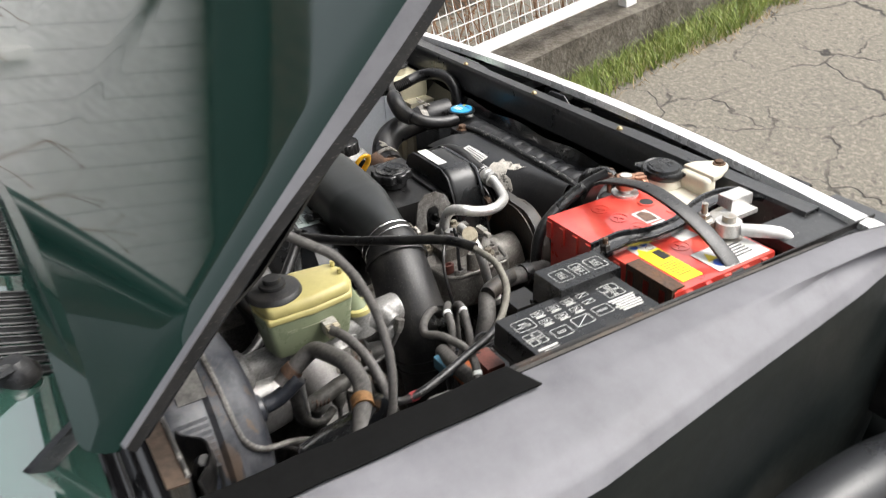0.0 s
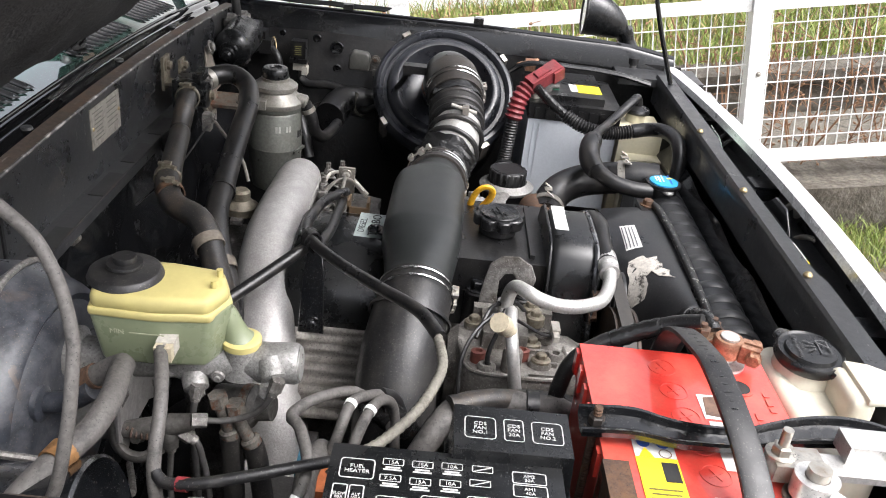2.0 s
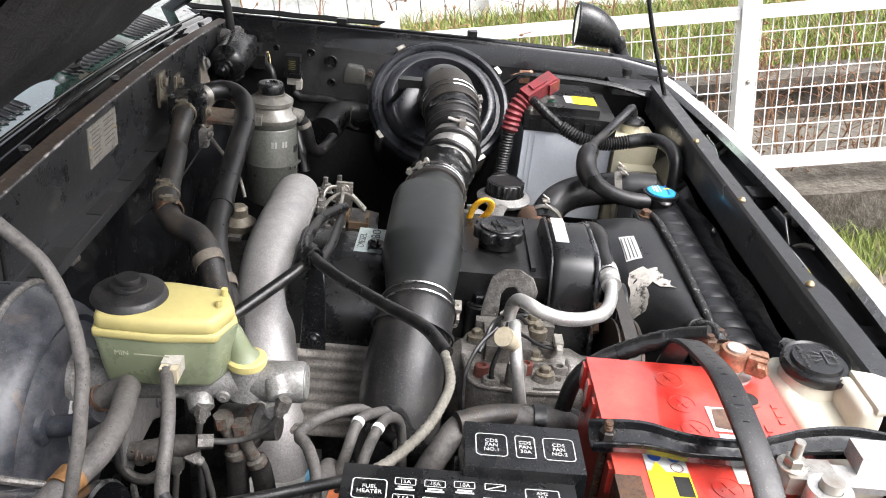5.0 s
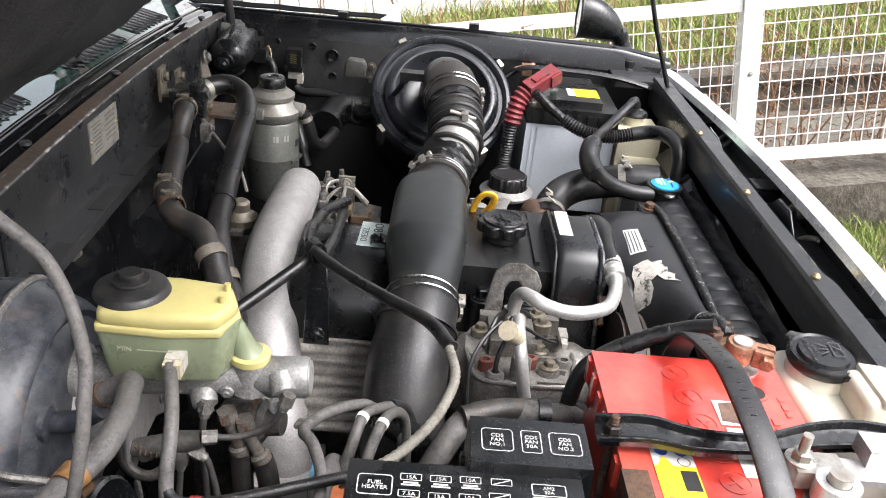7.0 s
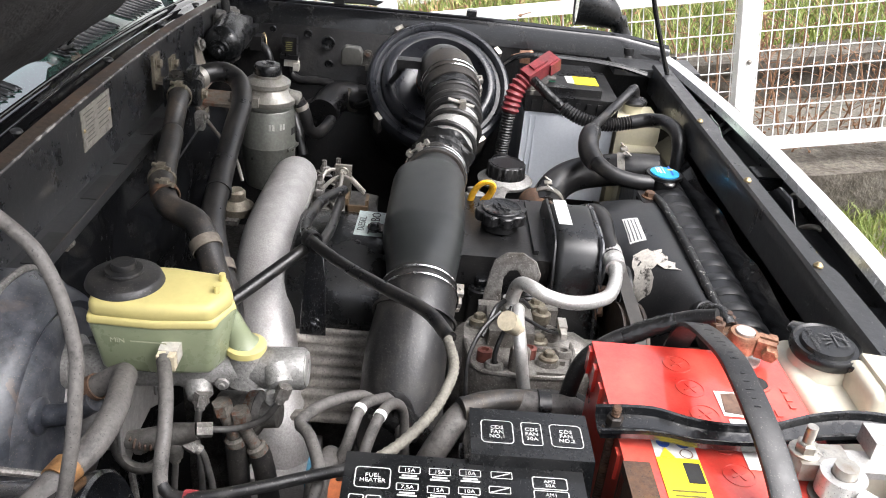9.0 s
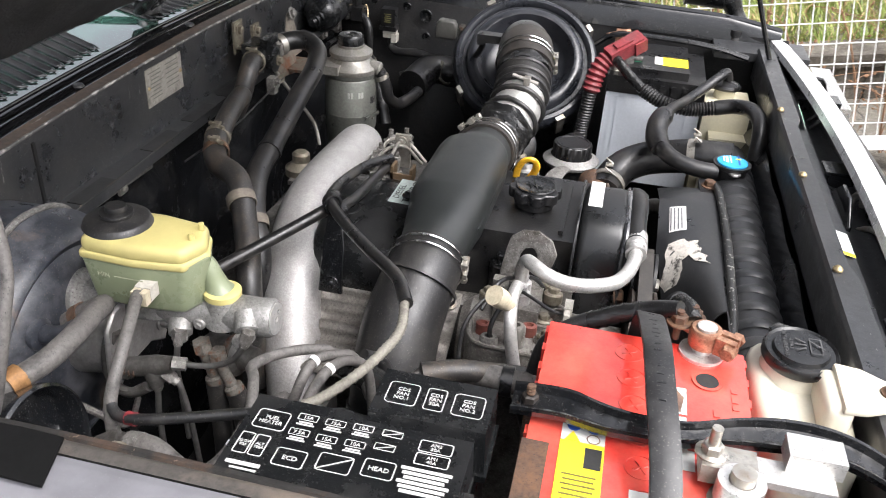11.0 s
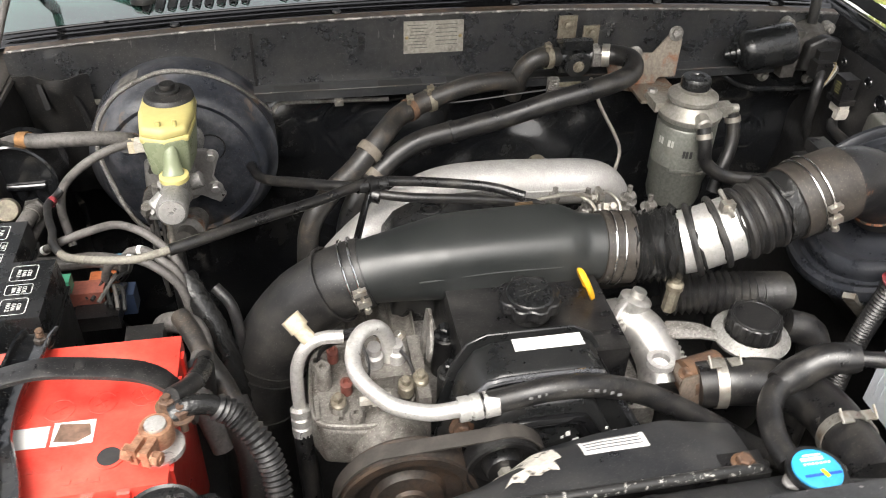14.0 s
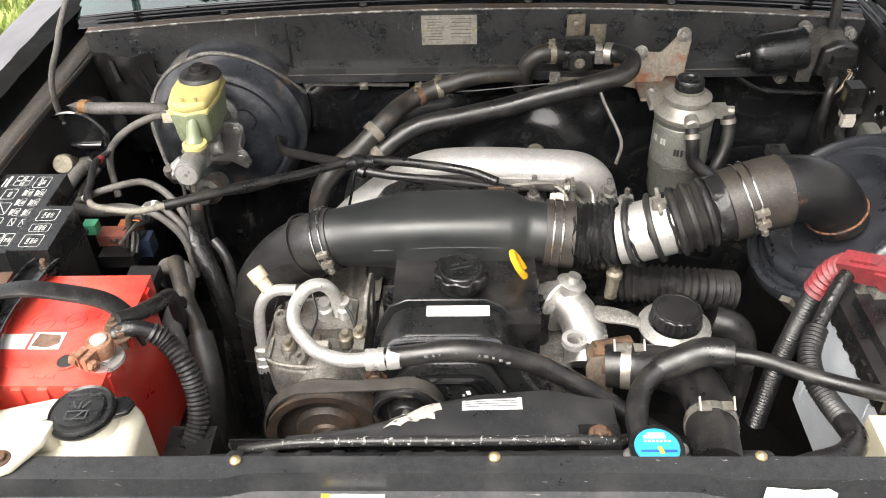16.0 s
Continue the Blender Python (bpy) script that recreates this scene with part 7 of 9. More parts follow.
    part("barrel", lathe((-0.4, 0.56, 0.945), (-0.2, -1, 0.12), [(0.017, 0), (0.0185, 0.004), (0.0185, 0.03), (0.021, 0.032), (0.021, 0.04), (0.014, 0.045), (0.012, 0.06), (0, 0.061)], 28, cap=False), dark_zinc, cw)
    part("rusty_collar", band((-0.407, 0.526, 0.949), (-0.2, -1, 0.12), 0.0205, 0.008, 0.0015), dull_rust, cw)


def fuse_boxes():
    a = thing("fuse_box", (-0.605, 0.335, 0.95), "black fuse box with white printed fuse names", "fuse box", "fuse boxes")
    part("base", box(-0.65, -0.572, 0.258, 0.415, 0.93, 1.022, 0.008, taper=(0.92, 0.94)), black_plastic, a)
    part("lid", box(-0.658, -0.563, 0.25, 0.425, 1.016, 1.0502, 0.007, 4, taper=(1.03, 1.02)), smooth_plastic, a)
    part("lid_lip", box(-0.661, -0.56, 0.247, 0.428, 1.012, 1.018, 0.002), smooth_plastic, a)
    part("latch", box(-0.62, -0.6, 0.242, 0.252, 0.975, 1.03, 0.002), black_plastic, a)
    part("latch", box(-0.567, -0.56, 0.345, 0.37, 0.975, 1.03, 0.002), black_plastic, a)
    T = lambda x, y, z=1.0506: basis((x, y, z), (0, -1, 0), (1, 0, 0))
    def cell(x, y, w, h, text, size, line=0.0009):
        part("cell", rim(w, h, line, T(x, y), depth=0.0003), fuse_print, a)
        if text:
            part("lettering", lettering(text, size, T(x, y)), fuse_print, a)
    cell(-0.589, 0.404, 0.026, 0.021, "FUEL\nHEATER", 0.0052)
    for x, y, s in ((-0.579, 0.378, "15A"), (-0.579, 0.356, "15A"), (-0.578, 0.334, "10A"), (-0.596, 0.379, "7.5A"), (-0.597, 0.357, "15A"), (-0.596, 0.335, "10A"), (-0.578, 0.311, ""), (-0.593, 0.313, "")):
        cell(x, y, 0.016, 0.0072, s, 0.005, 0.0007)
        if s:
            part("small_print", flat(0.011, 0.0015, T(x - 0.0058, y)), fuse_print, a)
            part("small_print", flat(0.014, 0.0015, T(x - 0.0082, y)), fuse_print, a)
        else:
            part("stroke", flat(0.014, 0.0008, T(x, y) @ pose(0, 0, 0, 0, 0, 22)), fuse_print, a)
    cell(-0.617, 0.414, 0.011, 0.022, "GLOW\n80A", 0.0036)
    cell(-0.617, 0.402, 0.011, 0.022, "ALT\n100A", 0.0036)
    cell(-0.623, 0.376, 0.024, 0.018, "ECD", 0.006)
    cell(-0.619, 0.343, 0.026, 0.018, "", 0)
    part("stroke", flat(0.03, 0.0009, T(-0.619, 0.343) @ pose(0, 0, 0, 0, 0, 33)), fuse_print, a)
    cell(-0.6155, 0.311, 0.024, 0.018, "HEAD", 0.006)
    cell(-0.583, 0.276, 0.026, 0.0125, "AM2\n30A", 0.0045)
    cell(-0.5965, 0.276, 0.026, 0.0125, "AM1\n40A", 0.0045)
    for k in range(6):
        part("caution_line", flat(0.038 - 0.004 * (k % 3), 0.003, T(-0.608 - 0.0044 * k, 0.277)), fuse_print, a)
    part("maker_bar", flat(0.026, 0.0035, T(-0.637, 0.406)), fuse_print, a)
    part("maker_bar", flat(0.02, 0.0018, T(-0.642, 0.404)), fuse_print, a)
    b = thing("relay_box", (-0.54, 0.288, 0.94), "small black relay box with fan relay names", "fuse box", "fuse boxes")
    part("base", box(-0.566, -0.512, 0.246, 0.331, 0.92, 1.022, 0.006), black_plastic, b)
    part("lid_lip", box(-0.572, -0.511, 0.238, 0.338, 1.014, 1.02, 0.002), smooth_plastic, b)
    part("lid", box(-0.568, -0.515, 0.242, 0.334, 1.02, 1.0605, 0.009, 4, taper=(1.04, 1.04)), smooth_plastic, b)
    for y, s, w in ((0.3135, "CDS\nFAN\nNO.1", 0.025), (0.287, "CDS\nFAN\n30A", 0.016), (0.2605, "CDS\nFAN\nNO.2", 0.025)):
        part("cell", rim(w, 0.026, 0.0008, T(-0.542, y, 1.0608)), fuse_print, b)
        part("lettering", lettering(s, 0.0054, T(-0.542, y, 1.0608)), fuse_print, b)


def red_battery():
    th = thing("car_battery", (-0.5, 0.124, 0.82), "red car battery with warning labels under a rubber strap", "battery", "batteries")
    x0, x1, y0, y1 = -0.632, -0.383, 0.038, 0.213
    part("case", box(x0 + 0.004, x1 - 0.004, y0 + 0.004, y1 - 0.004, 0.82, 1.02, 0.006), red_plastic, th)
    part("lid", box(x0, x1, y0, y1, 1.012, 1.044, 0.005, 3), red_plastic, th)
    for k in range(9):
        for y in (y0, y1):
            x = x0 + 0.018 + 0.028 * k
            part("grip_rib", box(x - 0.005, x + 0.005, y - 0.003, y + 0.003, 1.015, 1.04, 0.0015), red_plastic, th)
    for k in range(5):
        for x in (x0, x1):
            y = y0 + 0.02 + 0.033 * k
            part("grip_rib", box(x - 0.003, x + 0.003, y - 0.005, y + 0.005, 1.015, 1.04, 0.0015), red_plastic, th)
    for k in range(6):
        x, py = -0.41 - 0.0355 * k, 0.139 - 0.0035 * k
        part("filler_plug", lathe((x, py, 1.0435), UP, [(0.013, 0), (0.013, 0.0012), (0.0115, 0.0012), (0.0115, 0.0004), (0, 0.0004)], 24, cap=False), red_plastic, th)
        part("plug_cross", join(flat(0.014, 0.0016, pose(x, py, 1.044, 0, 0, 30), 0.0008), flat(0.014, 0.0016, pose(x, py, 1.044, 0, 0, 120), 0.0008)), red_plastic, th)
    T = lambda x, y: basis((x, y, 1.0446), (0, -1, 0), (1, 0, 0))
    part("warning_label", flat(0.034, 0.08, T(-0.579, 0.17)), yellow_label, th, "yellow hazard label")
    part("symbol_strip", flat(0.034, 0.022, T(-0.5275, 0.17)), white_label, th)
    for k in range(2):
        part("blue_symbol", lathe((-0.522, 0.178 - 0.016 * k, 1.0452), UP, [(0, 0.0004), (0.0054, 0.0004), (0.0054, 0)], 20, cap=False), dark_blue, th)
    part("hazard_triangle", plate([(-0.006, -0.005), (0.006, -0.005), (0, 0.006)], 0.0006, 0, T(-0.534, 0.178) @ pose(0, 0, 0.0005)), yellow_label, th)
    part("prohibition", rim(0.011, 0.011, 0.001, T(-0.534, 0.162) @ pose(0, 0, 0.0006), 0.5), print_brown, th)
    part("warning_heading", flat(0.013, 0.022, T(-0.555, 0.161) @ pose(0, 0, 0.0004)), print_black, th, "black warning heading")
    part("print_block", join(*[flat(0.026 - 0.003 * (k % 2), 0.0016, T(-0.575 - 0.005 * k, 0.17) @ pose(0, 0, 0.0005)) for k in range(7)]), mat("label_print", (0.12, 0.1, 0.03), 0.5, bump=0), th)
    part("brand_patch", flat(0.026, 0.034, T(-0.465, 0.103)), white_label, th, "picture sticker with a dark patch")
    part("brand_patch_print", plate([(-0.011, -0.012), (0.008, -0.015), (0.011, 0.004), (0.004, 0.015), (-0.008, 0.013)], 0.0004, 0, T(-0.465, 0.103) @ pose(0, 0, 0.0003)), print_brown, th)
    part("white_sticker", flat(0.023, 0.045, T(-0.508, 0.102)), white_label, th, "blank white sticker")
    part("card_label", flat(0.09, 0.05, T(-0.603, 0.088) @ pose(0, 0, 0.0003)), white_label, th, "white card with hazard signs")
    part("card_triangle", plate([(-0.009, -0.008), (0.009, -0.008), (0, 0.009)], 0.0006, 0, T(-0.596, 0.118) @ pose(0, 0, 0.001)), yellow_label, th)
    part("card_sign", lathe((-0.613, 0.118, 1.0458), UP, [(0, 0.0004), (0.008, 0.0004), (0.008, 0)], 24, cap=False), dark_blue, th)
    part("card_print", join(*[flat(0.04, 0.0025, T(-0.59 - 0.006 * k, 0.08) @ pose(0, 0, 0.0008)) for k in range(5)]), bpy.data.materials["plate_print"] if "plate_print" in bpy.data.materials else print_black, th)
    part("small_sticker", flat(0.03, 0.022, T(-0.535, 0.1)), white_label, th)
    for k in range(9):
        part("moulded_mark", flat(0.005, 0.006 + 0.003 * (k % 2), T(-0.44 - 0.011 * k, 0.066 if k > 2 else 0.05), 0.0006), red_plastic, th)
    part("vent", lathe((-0.432, 0.072, 1.0445), UP, [(0.013, 0), (0.013, 0.001), (0.010, 0.001), (0.010, 0.0002), (0, 0.0002)], 24, cap=False), red_plastic, th)
    part("vent_plug", lathe((-0.432, 0.072, 1.0448), UP, [(0.010, 0), (0.0095, 0.0008), (0, 0.001)], 20), print_black, th)
    part("terminal_post", lathe((-0.391, 0.076, 1.042), UP, [(0.02, 0), (0.02, 0.005), (0.0095, 0.006), (0.0088, 0.032), (0, 0.033)], 26, cap=False), alu_pipe, th)
    part("negative_post", lathe((-0.57, 0.058, 1.042), UP, [(0.02, 0), (0.02, 0.004), (0.0095, 0.005), (0.0088, 0.034), (0, 0.035)], 26, cap=False), steel, th)
    tc = thing("battery_terminal", (-0.391, 0.076, 1.05), "corroded copper battery terminal clamp", "battery clamp", "battery clamps")
    part("ring", lathe((-0.391, 0.076, 1.054), UP, [(0.0095, 0), (0.0135, 0), (0.0142, 0.003), (0.0142, 0.015), (0.013, 0.018), (0.0095, 0.018), (0.0095, 0)], 28, cap=False), copper, tc)
    for q in (-1, 1):
        c0 = Vector((-0.4, 0.057, 1.063)) + Vector((0.9, -0.4, 0)) * 0.0055 * q
        part("jaw", box(-0.0035, 0.0035, -0.008, 0.009, -0.0085, 0.0085, 0.0025, m=basis(c0, (0.9, -0.4, 0), (0.4, 0.9, 0))), copper, tc)
    part("clamp_bolt", join(rod((-0.416, 0.06, 1.063), (-0.384, 0.046, 1.063), 0.0036, seg=10), hexhead((-0.406, 0.0555, 1.063), (-0.9, 0.4, 0), 0.0075, 0.009, False), hexhead((-0.392, 0.0495, 1.063), (0.9, -0.4, 0), 0.0065, 0.006, False)), copper, tc)
    part("tail", plate([(-0.012, -0.008), (0.012, -0.01), (0.016, 0.006), (0.002, 0.012), (-0.012, 0.008)], 0.007, 0.002, pose(-0.376, 0.09, 1.06, 0, 0, 40)), copper, tc)
    for bx, by in ((-0.371, 0.087), (-0.383, 0.1)):
        part("bolt", join(rod((bx, by, 1.05), (bx, by, 1.08), 0.0035, seg=10), hexhead((bx, by, 1.067), UP, 0.0075, 0.008)), rust_metal, tc)
    n = thing("battery_terminal", (-0.57, 0.058, 1.05), "grey lead battery terminal clamp with a long bolt", "battery clamp", "battery clamps")
    part("ring", lathe((-0.57, 0.058, 1.05), UP, [(0.0095, 0), (0.017, 0), (0.017, 0.018), (0.0095, 0.018), (0.0095, 0)], 28, cap=False), alu_pipe, n)
    part("jaw", join(box(-0.56, -0.535, 0.045, 0.085, 1.05, 1.066, 0.003), rod((-0.545, 0.078, 1.05), (-0.545, 0.078, 1.09), 0.0042), hexhead((-0.545, 0.078, 1.066), UP, 0.008, 0.008)), steel, n)
    part("link_plate", join(box(-0.56, -0.535, -0.01, 0.045, 1.056, 1.062, 0.001), box(-0.545, -0.52, -0.015, 0.025, 1.062, 1.078, 0.003)), alu_pipe, n)
    part("tail", tube([(-0.585, 0.05, 1.058), (-0.61, 0.03, 1.06), (-0.62, 0.005, 1.05), (-0.625, -0.01, 1.02)], 0.0085, 12), white_label, n)
    st = thing("battery_strap", (-0.5, 0.1, 1.04), "black rubber strap over the battery", "strap")
    pts = [(-0.368, 0.13, 1.02), (-0.38, 0.129, 1.056), (-0.404, 0.128, 1.083), (-0.463, 0.125, 1.1), (-0.494, 0.123, 1.102), (-0.534, 0.119, 1.094), (-0.566, 0.114, 1.081), (-0.6, 0.11, 1.062), (-0.636, 0.106, 1.03), (-0.645, 0.104, 0.98)]
    C = spline(pts, 0.008)
    bm = bmesh.new()
    rings = []
    for i, c in enumerate(C):
        d = (C[min(i + 1, len(C) - 1)] - C[max(0, i - 1)]).normalized()
        side = Vector((0.06, 0.99, 0)).normalized()
        upv = side.cross(d).normalized()
        rings.append([bm.verts.new(c + side * sx * 0.0115 + upv * sz * 0.0018) for sx, sz in ((-1, -1), (1, -1), (1, 1), (0.8, 1.5), (-0.8, 1.5), (-1, 1))])
    for p, q in zip(rings, rings[1:]):
        for k in range(6):
            bm.faces.new((p[k], p[(k + 1) % 6], q[(k + 1) % 6], q[k]))
    bm.faces.new(rings[0])
    bm.faces.new(rings[-1])
    part("band", bm, loom, st)
    for k in range(14):
        q = C[int(len(C) * (0.2 + 0.026 * k))]
        part("moulded_mark", flat(0.003 + 0.002 * (k % 3), 0.002, pose(q.x, q.y, q.z + 0.0026, 0, 0, 90)), black_plastic, st)
    hd = thing("battery_hold_down", (-0.52, 0.1, 1.04), "black plastic covered hold-down bar with a rusty hook bolt", "hold-down")
    line = [(-0.512, 0.23, 1.052), (-0.515, 0.213, 1.056), (-0.517, 0.185, 1.058), (-0.523, 0.15, 1.056), (-0.521, 0.1, 1.055), (-0.508, 0.05, 1.057), (-0.503, 0.01, 1.058), (-0.507, -0.03, 1.056), (-0.52, -0.07, 1.045), (-0.53, -0.1, 1.03)]
    C = spline(line, 0.006)
    def channel(u, v):
        k = u * (len(C) - 1)
        c = C[int(k)]
        y = c.y
        w = float(np.interp(y, [-0.1, 0.0, 0.04, 0.09, 0.14, 0.18, 0.23], [0.017, 0.017, 0.015, 0.0105, 0.012, 0.016, 0.016]))
        a = 2 * v - 1
        return (c.x + w * a, y, c.z + 0.006 * (abs(a) > 0.82) - 0.004 * (1 - abs(a)))
    part("bar", surface(channel, 80, 24, 0.003), bay_paint, hd, "black channel bar with raised edges", sharp=30)
    part("hook_bolt", tube([(-0.509, 0.216, 0.9), (-0.509, 0.216, 1.0), (-0.509, 0.216, 1.067)], 0.0035, 10, 0.003, 0.0004, 0.003), rust_metal, hd)
    part("hook_nut", hexhead((-0.509, 0.216, 1.048), UP, 0.007, 0.009), dark_rust, hd)
    part("angle", join(box(-0.63, -0.55, 0.208, 0.216, 1.0, 1.048, 0.002), box(-0.63, -0.55, 0.195, 0.216, 1.0465, 1.0485, 0.001)), rust_metal, hd)
    cb = thing("battery_cable", (-0.33, 0.05, 0.9), "black taped and corrugated battery cable", "cable", "battery cables")
    part("taped_end", tube([(-0.378, 0.088, 1.068), (-0.365, 0.092, 1.073), (-0.35, 0.097, 1.067), (-0.336, 0.098, 1.056)], 0.009, 14), tape, cb)
    part("conduit", tube([(-0.345, 0.098, 1.063), (-0.33, 0.097, 1.05), (-0.311, 0.082, 1.03), (-0.301, 0.068, 1.002), (-0.299, 0.05, 0.976), (-0.308, 0.03, 0.955), (-0.33, 0.012, 0.935)], 0.0112, 16, 0.003, 0.0012, 0.005), loom, cb)
    cb2 = thing("battery_cable", (-0.37, 0.17, 1.02), "black taped cable running behind the red battery", "cable", "battery cables")
    part("cable", tube([(-0.379, 0.1, 1.078), (-0.367, 0.123, 1.066), (-0.3605, 0.16, 1.046), (-0.362, 0.19, 1.03), (-0.366, 0.215, 1.005), (-0.37, 0.225, 0.95)], 0.0085, 12), loom, cb2)
    part("tape_lap", tube([(-0.3645, 0.132, 1.061), (-0.361, 0.155, 1.049), (-0.3615, 0.178, 1.0365)], 0.0093, 12, 0.004, 0.0005, 0.009), tape, cb2)
    gh = thing("ground_hose", (-0.33, 0.15, 0.8), "dusty black hose beside the battery", "hose")
    part("hose", tube([(-0.403, 0.33, 0.968), (-0.387, 0.295, 0.968), (-0.372, 0.262, 0.96), (-0.356, 0.236, 0.95), (-0.343, 0.21, 0.935)], 0.0115, 16), worn_hose, gh)
    part("lower_hose", tube([(-0.347, 0.218, 0.94), (-0.338, 0.197, 0.924), (-0.331, 0.178, 0.9), (-0.33, 0.16, 0.86), (-0.33, 0.13, 0.76)], 0.0165, 18), rubber, gh)
    fh2 = thing("coolant_hose", (-0.4, 0.28, 0.9), "dusty thick hose behind the relay box with a clamp", "hose")
    part("hose", tube([(-0.44, 0.37, 0.9), (-0.424, 0.347, 0.945), (-0.392, 0.322, 0.96), (-0.378, 0.282, 0.961), (-0.379, 0.245, 0.96), (-0.377, 0.213, 0.955), (-0.36, 0.19, 0.9)], 0.0125, 16), dusty_hose, fh2)
    part("clamp", band((-0.379, 0.247, 0.96), (0, -1, 0), 0.0128, 0.012, 0.003), black_plastic, fh2)


def washer_tank():
    th = thing("washer_tank", (-0.4, -0.01, 0.8), "milky white washer fluid tank with a black flip cap", "washer tank")
    body = [(-0.33, -0.046), (-0.335, 0.018), (-0.36, 0.032), (-0.43, 0.03), (-0.5, 0.02), (-0.51, 0.0), (-0.505, -0.035), (-0.48, -0.05), (-0.36, -0.055)]
    def slope(bm):
        for v in bm.verts:
            if v.co.z > 0.95:
                v.co.z -= 0.009 * max(0.0, min(1.0, (-0.445 - v.co.x) / 0.05)) + 0.01 * max(0.0, (v.co.x + 0.35) / 0.02)
        return bm
    part("tank", slope(plate(body, 0.24, 0.018, Matrix.Translation((0, 0, 0.8)), 4)), white_plastic, th)
    part("ear", join(plate([(-0.40, -0.03), (-0.403, -0.052), (-0.421, -0.081), (-0.433, -0.087), (-0.444, -0.081), (-0.459, -0.05), (-0.462, -0.03)], 0.009, 0.003, Matrix.Translation((0, 0, 1.0575)), 2), plate([(-0.402, -0.018), (-0.402, -0.042), (-0.46, -0.042), (-0.46, -0.018)], 0.05, 0.008, Matrix.Translation((0, 0, 1.012)), 3)), white_plastic, th)
    part("neck", lathe((-0.382, -0.008, 1.03), UP, [(0.033, 0), (0.029, 0.02), (0.027, 0.024)], 32), white_plastic, th)
    cap = part("cap", lathe((-0.382, -0.008, 1.05), (-0.06, 0.02, 1), [(0.031, 0), (0.033, 0.003), (0.033, 0.009), (0.031, 0.012), (0.029, 0.010), (0.025, 0.010), (0.0235, 0.014), (0, 0.015)], 44, cap=False), smooth_plastic, th, "black washer cap")
    part("cap_tab", plate([(-0.012, -0.014), (0.008, -0.011), (0.015, 0), (0.008, 0.011), (-0.012, 0.014)], 0.006, 0.002, pose(-0.349, 0.002, 1.05, 0, 0, 15), 2), smooth_plastic, cap)
    part("hinge_arm", tube([(-0.412, -0.018, 1.055), (-0.424, -0.024, 1.055), (-0.434, -0.028, 1.05)], 0.0025, 8, squash=1.6), smooth_plastic, cap)
    T = basis((-0.382, -0.008, 1.0658), (1, 0, 0.06), (0, 1, -0.02))
    part("cap_lettering", lettering("WASHER FLUID\nONLY", 0.0052, T @ pose(0, 0.012, 0)), mat("cap_print", (0.05, 0.05, 0.05), 0.5, bump=0), cap)
    part("cap_symbol", join(rim(0.022, 0.011, 0.0013, T @ pose(0, -0.011, 0)), *[flat(0.0016, 0.01, T @ pose(dx, 0.002, 0, 0, 0, a)) for dx, a in ((-0.006, 30), (0.0, 0), (0.006, -30))], flat(0.0016, 0.016, T @ pose(0.002, -0.012, 0.0001, 0, 0, -40))), bpy.data.materials["cap_print"], cap)
    part("bolt", hexhead((-0.433, -0.0715, 1.0663), UP, 0.0065, 0.005), rust_metal, th)


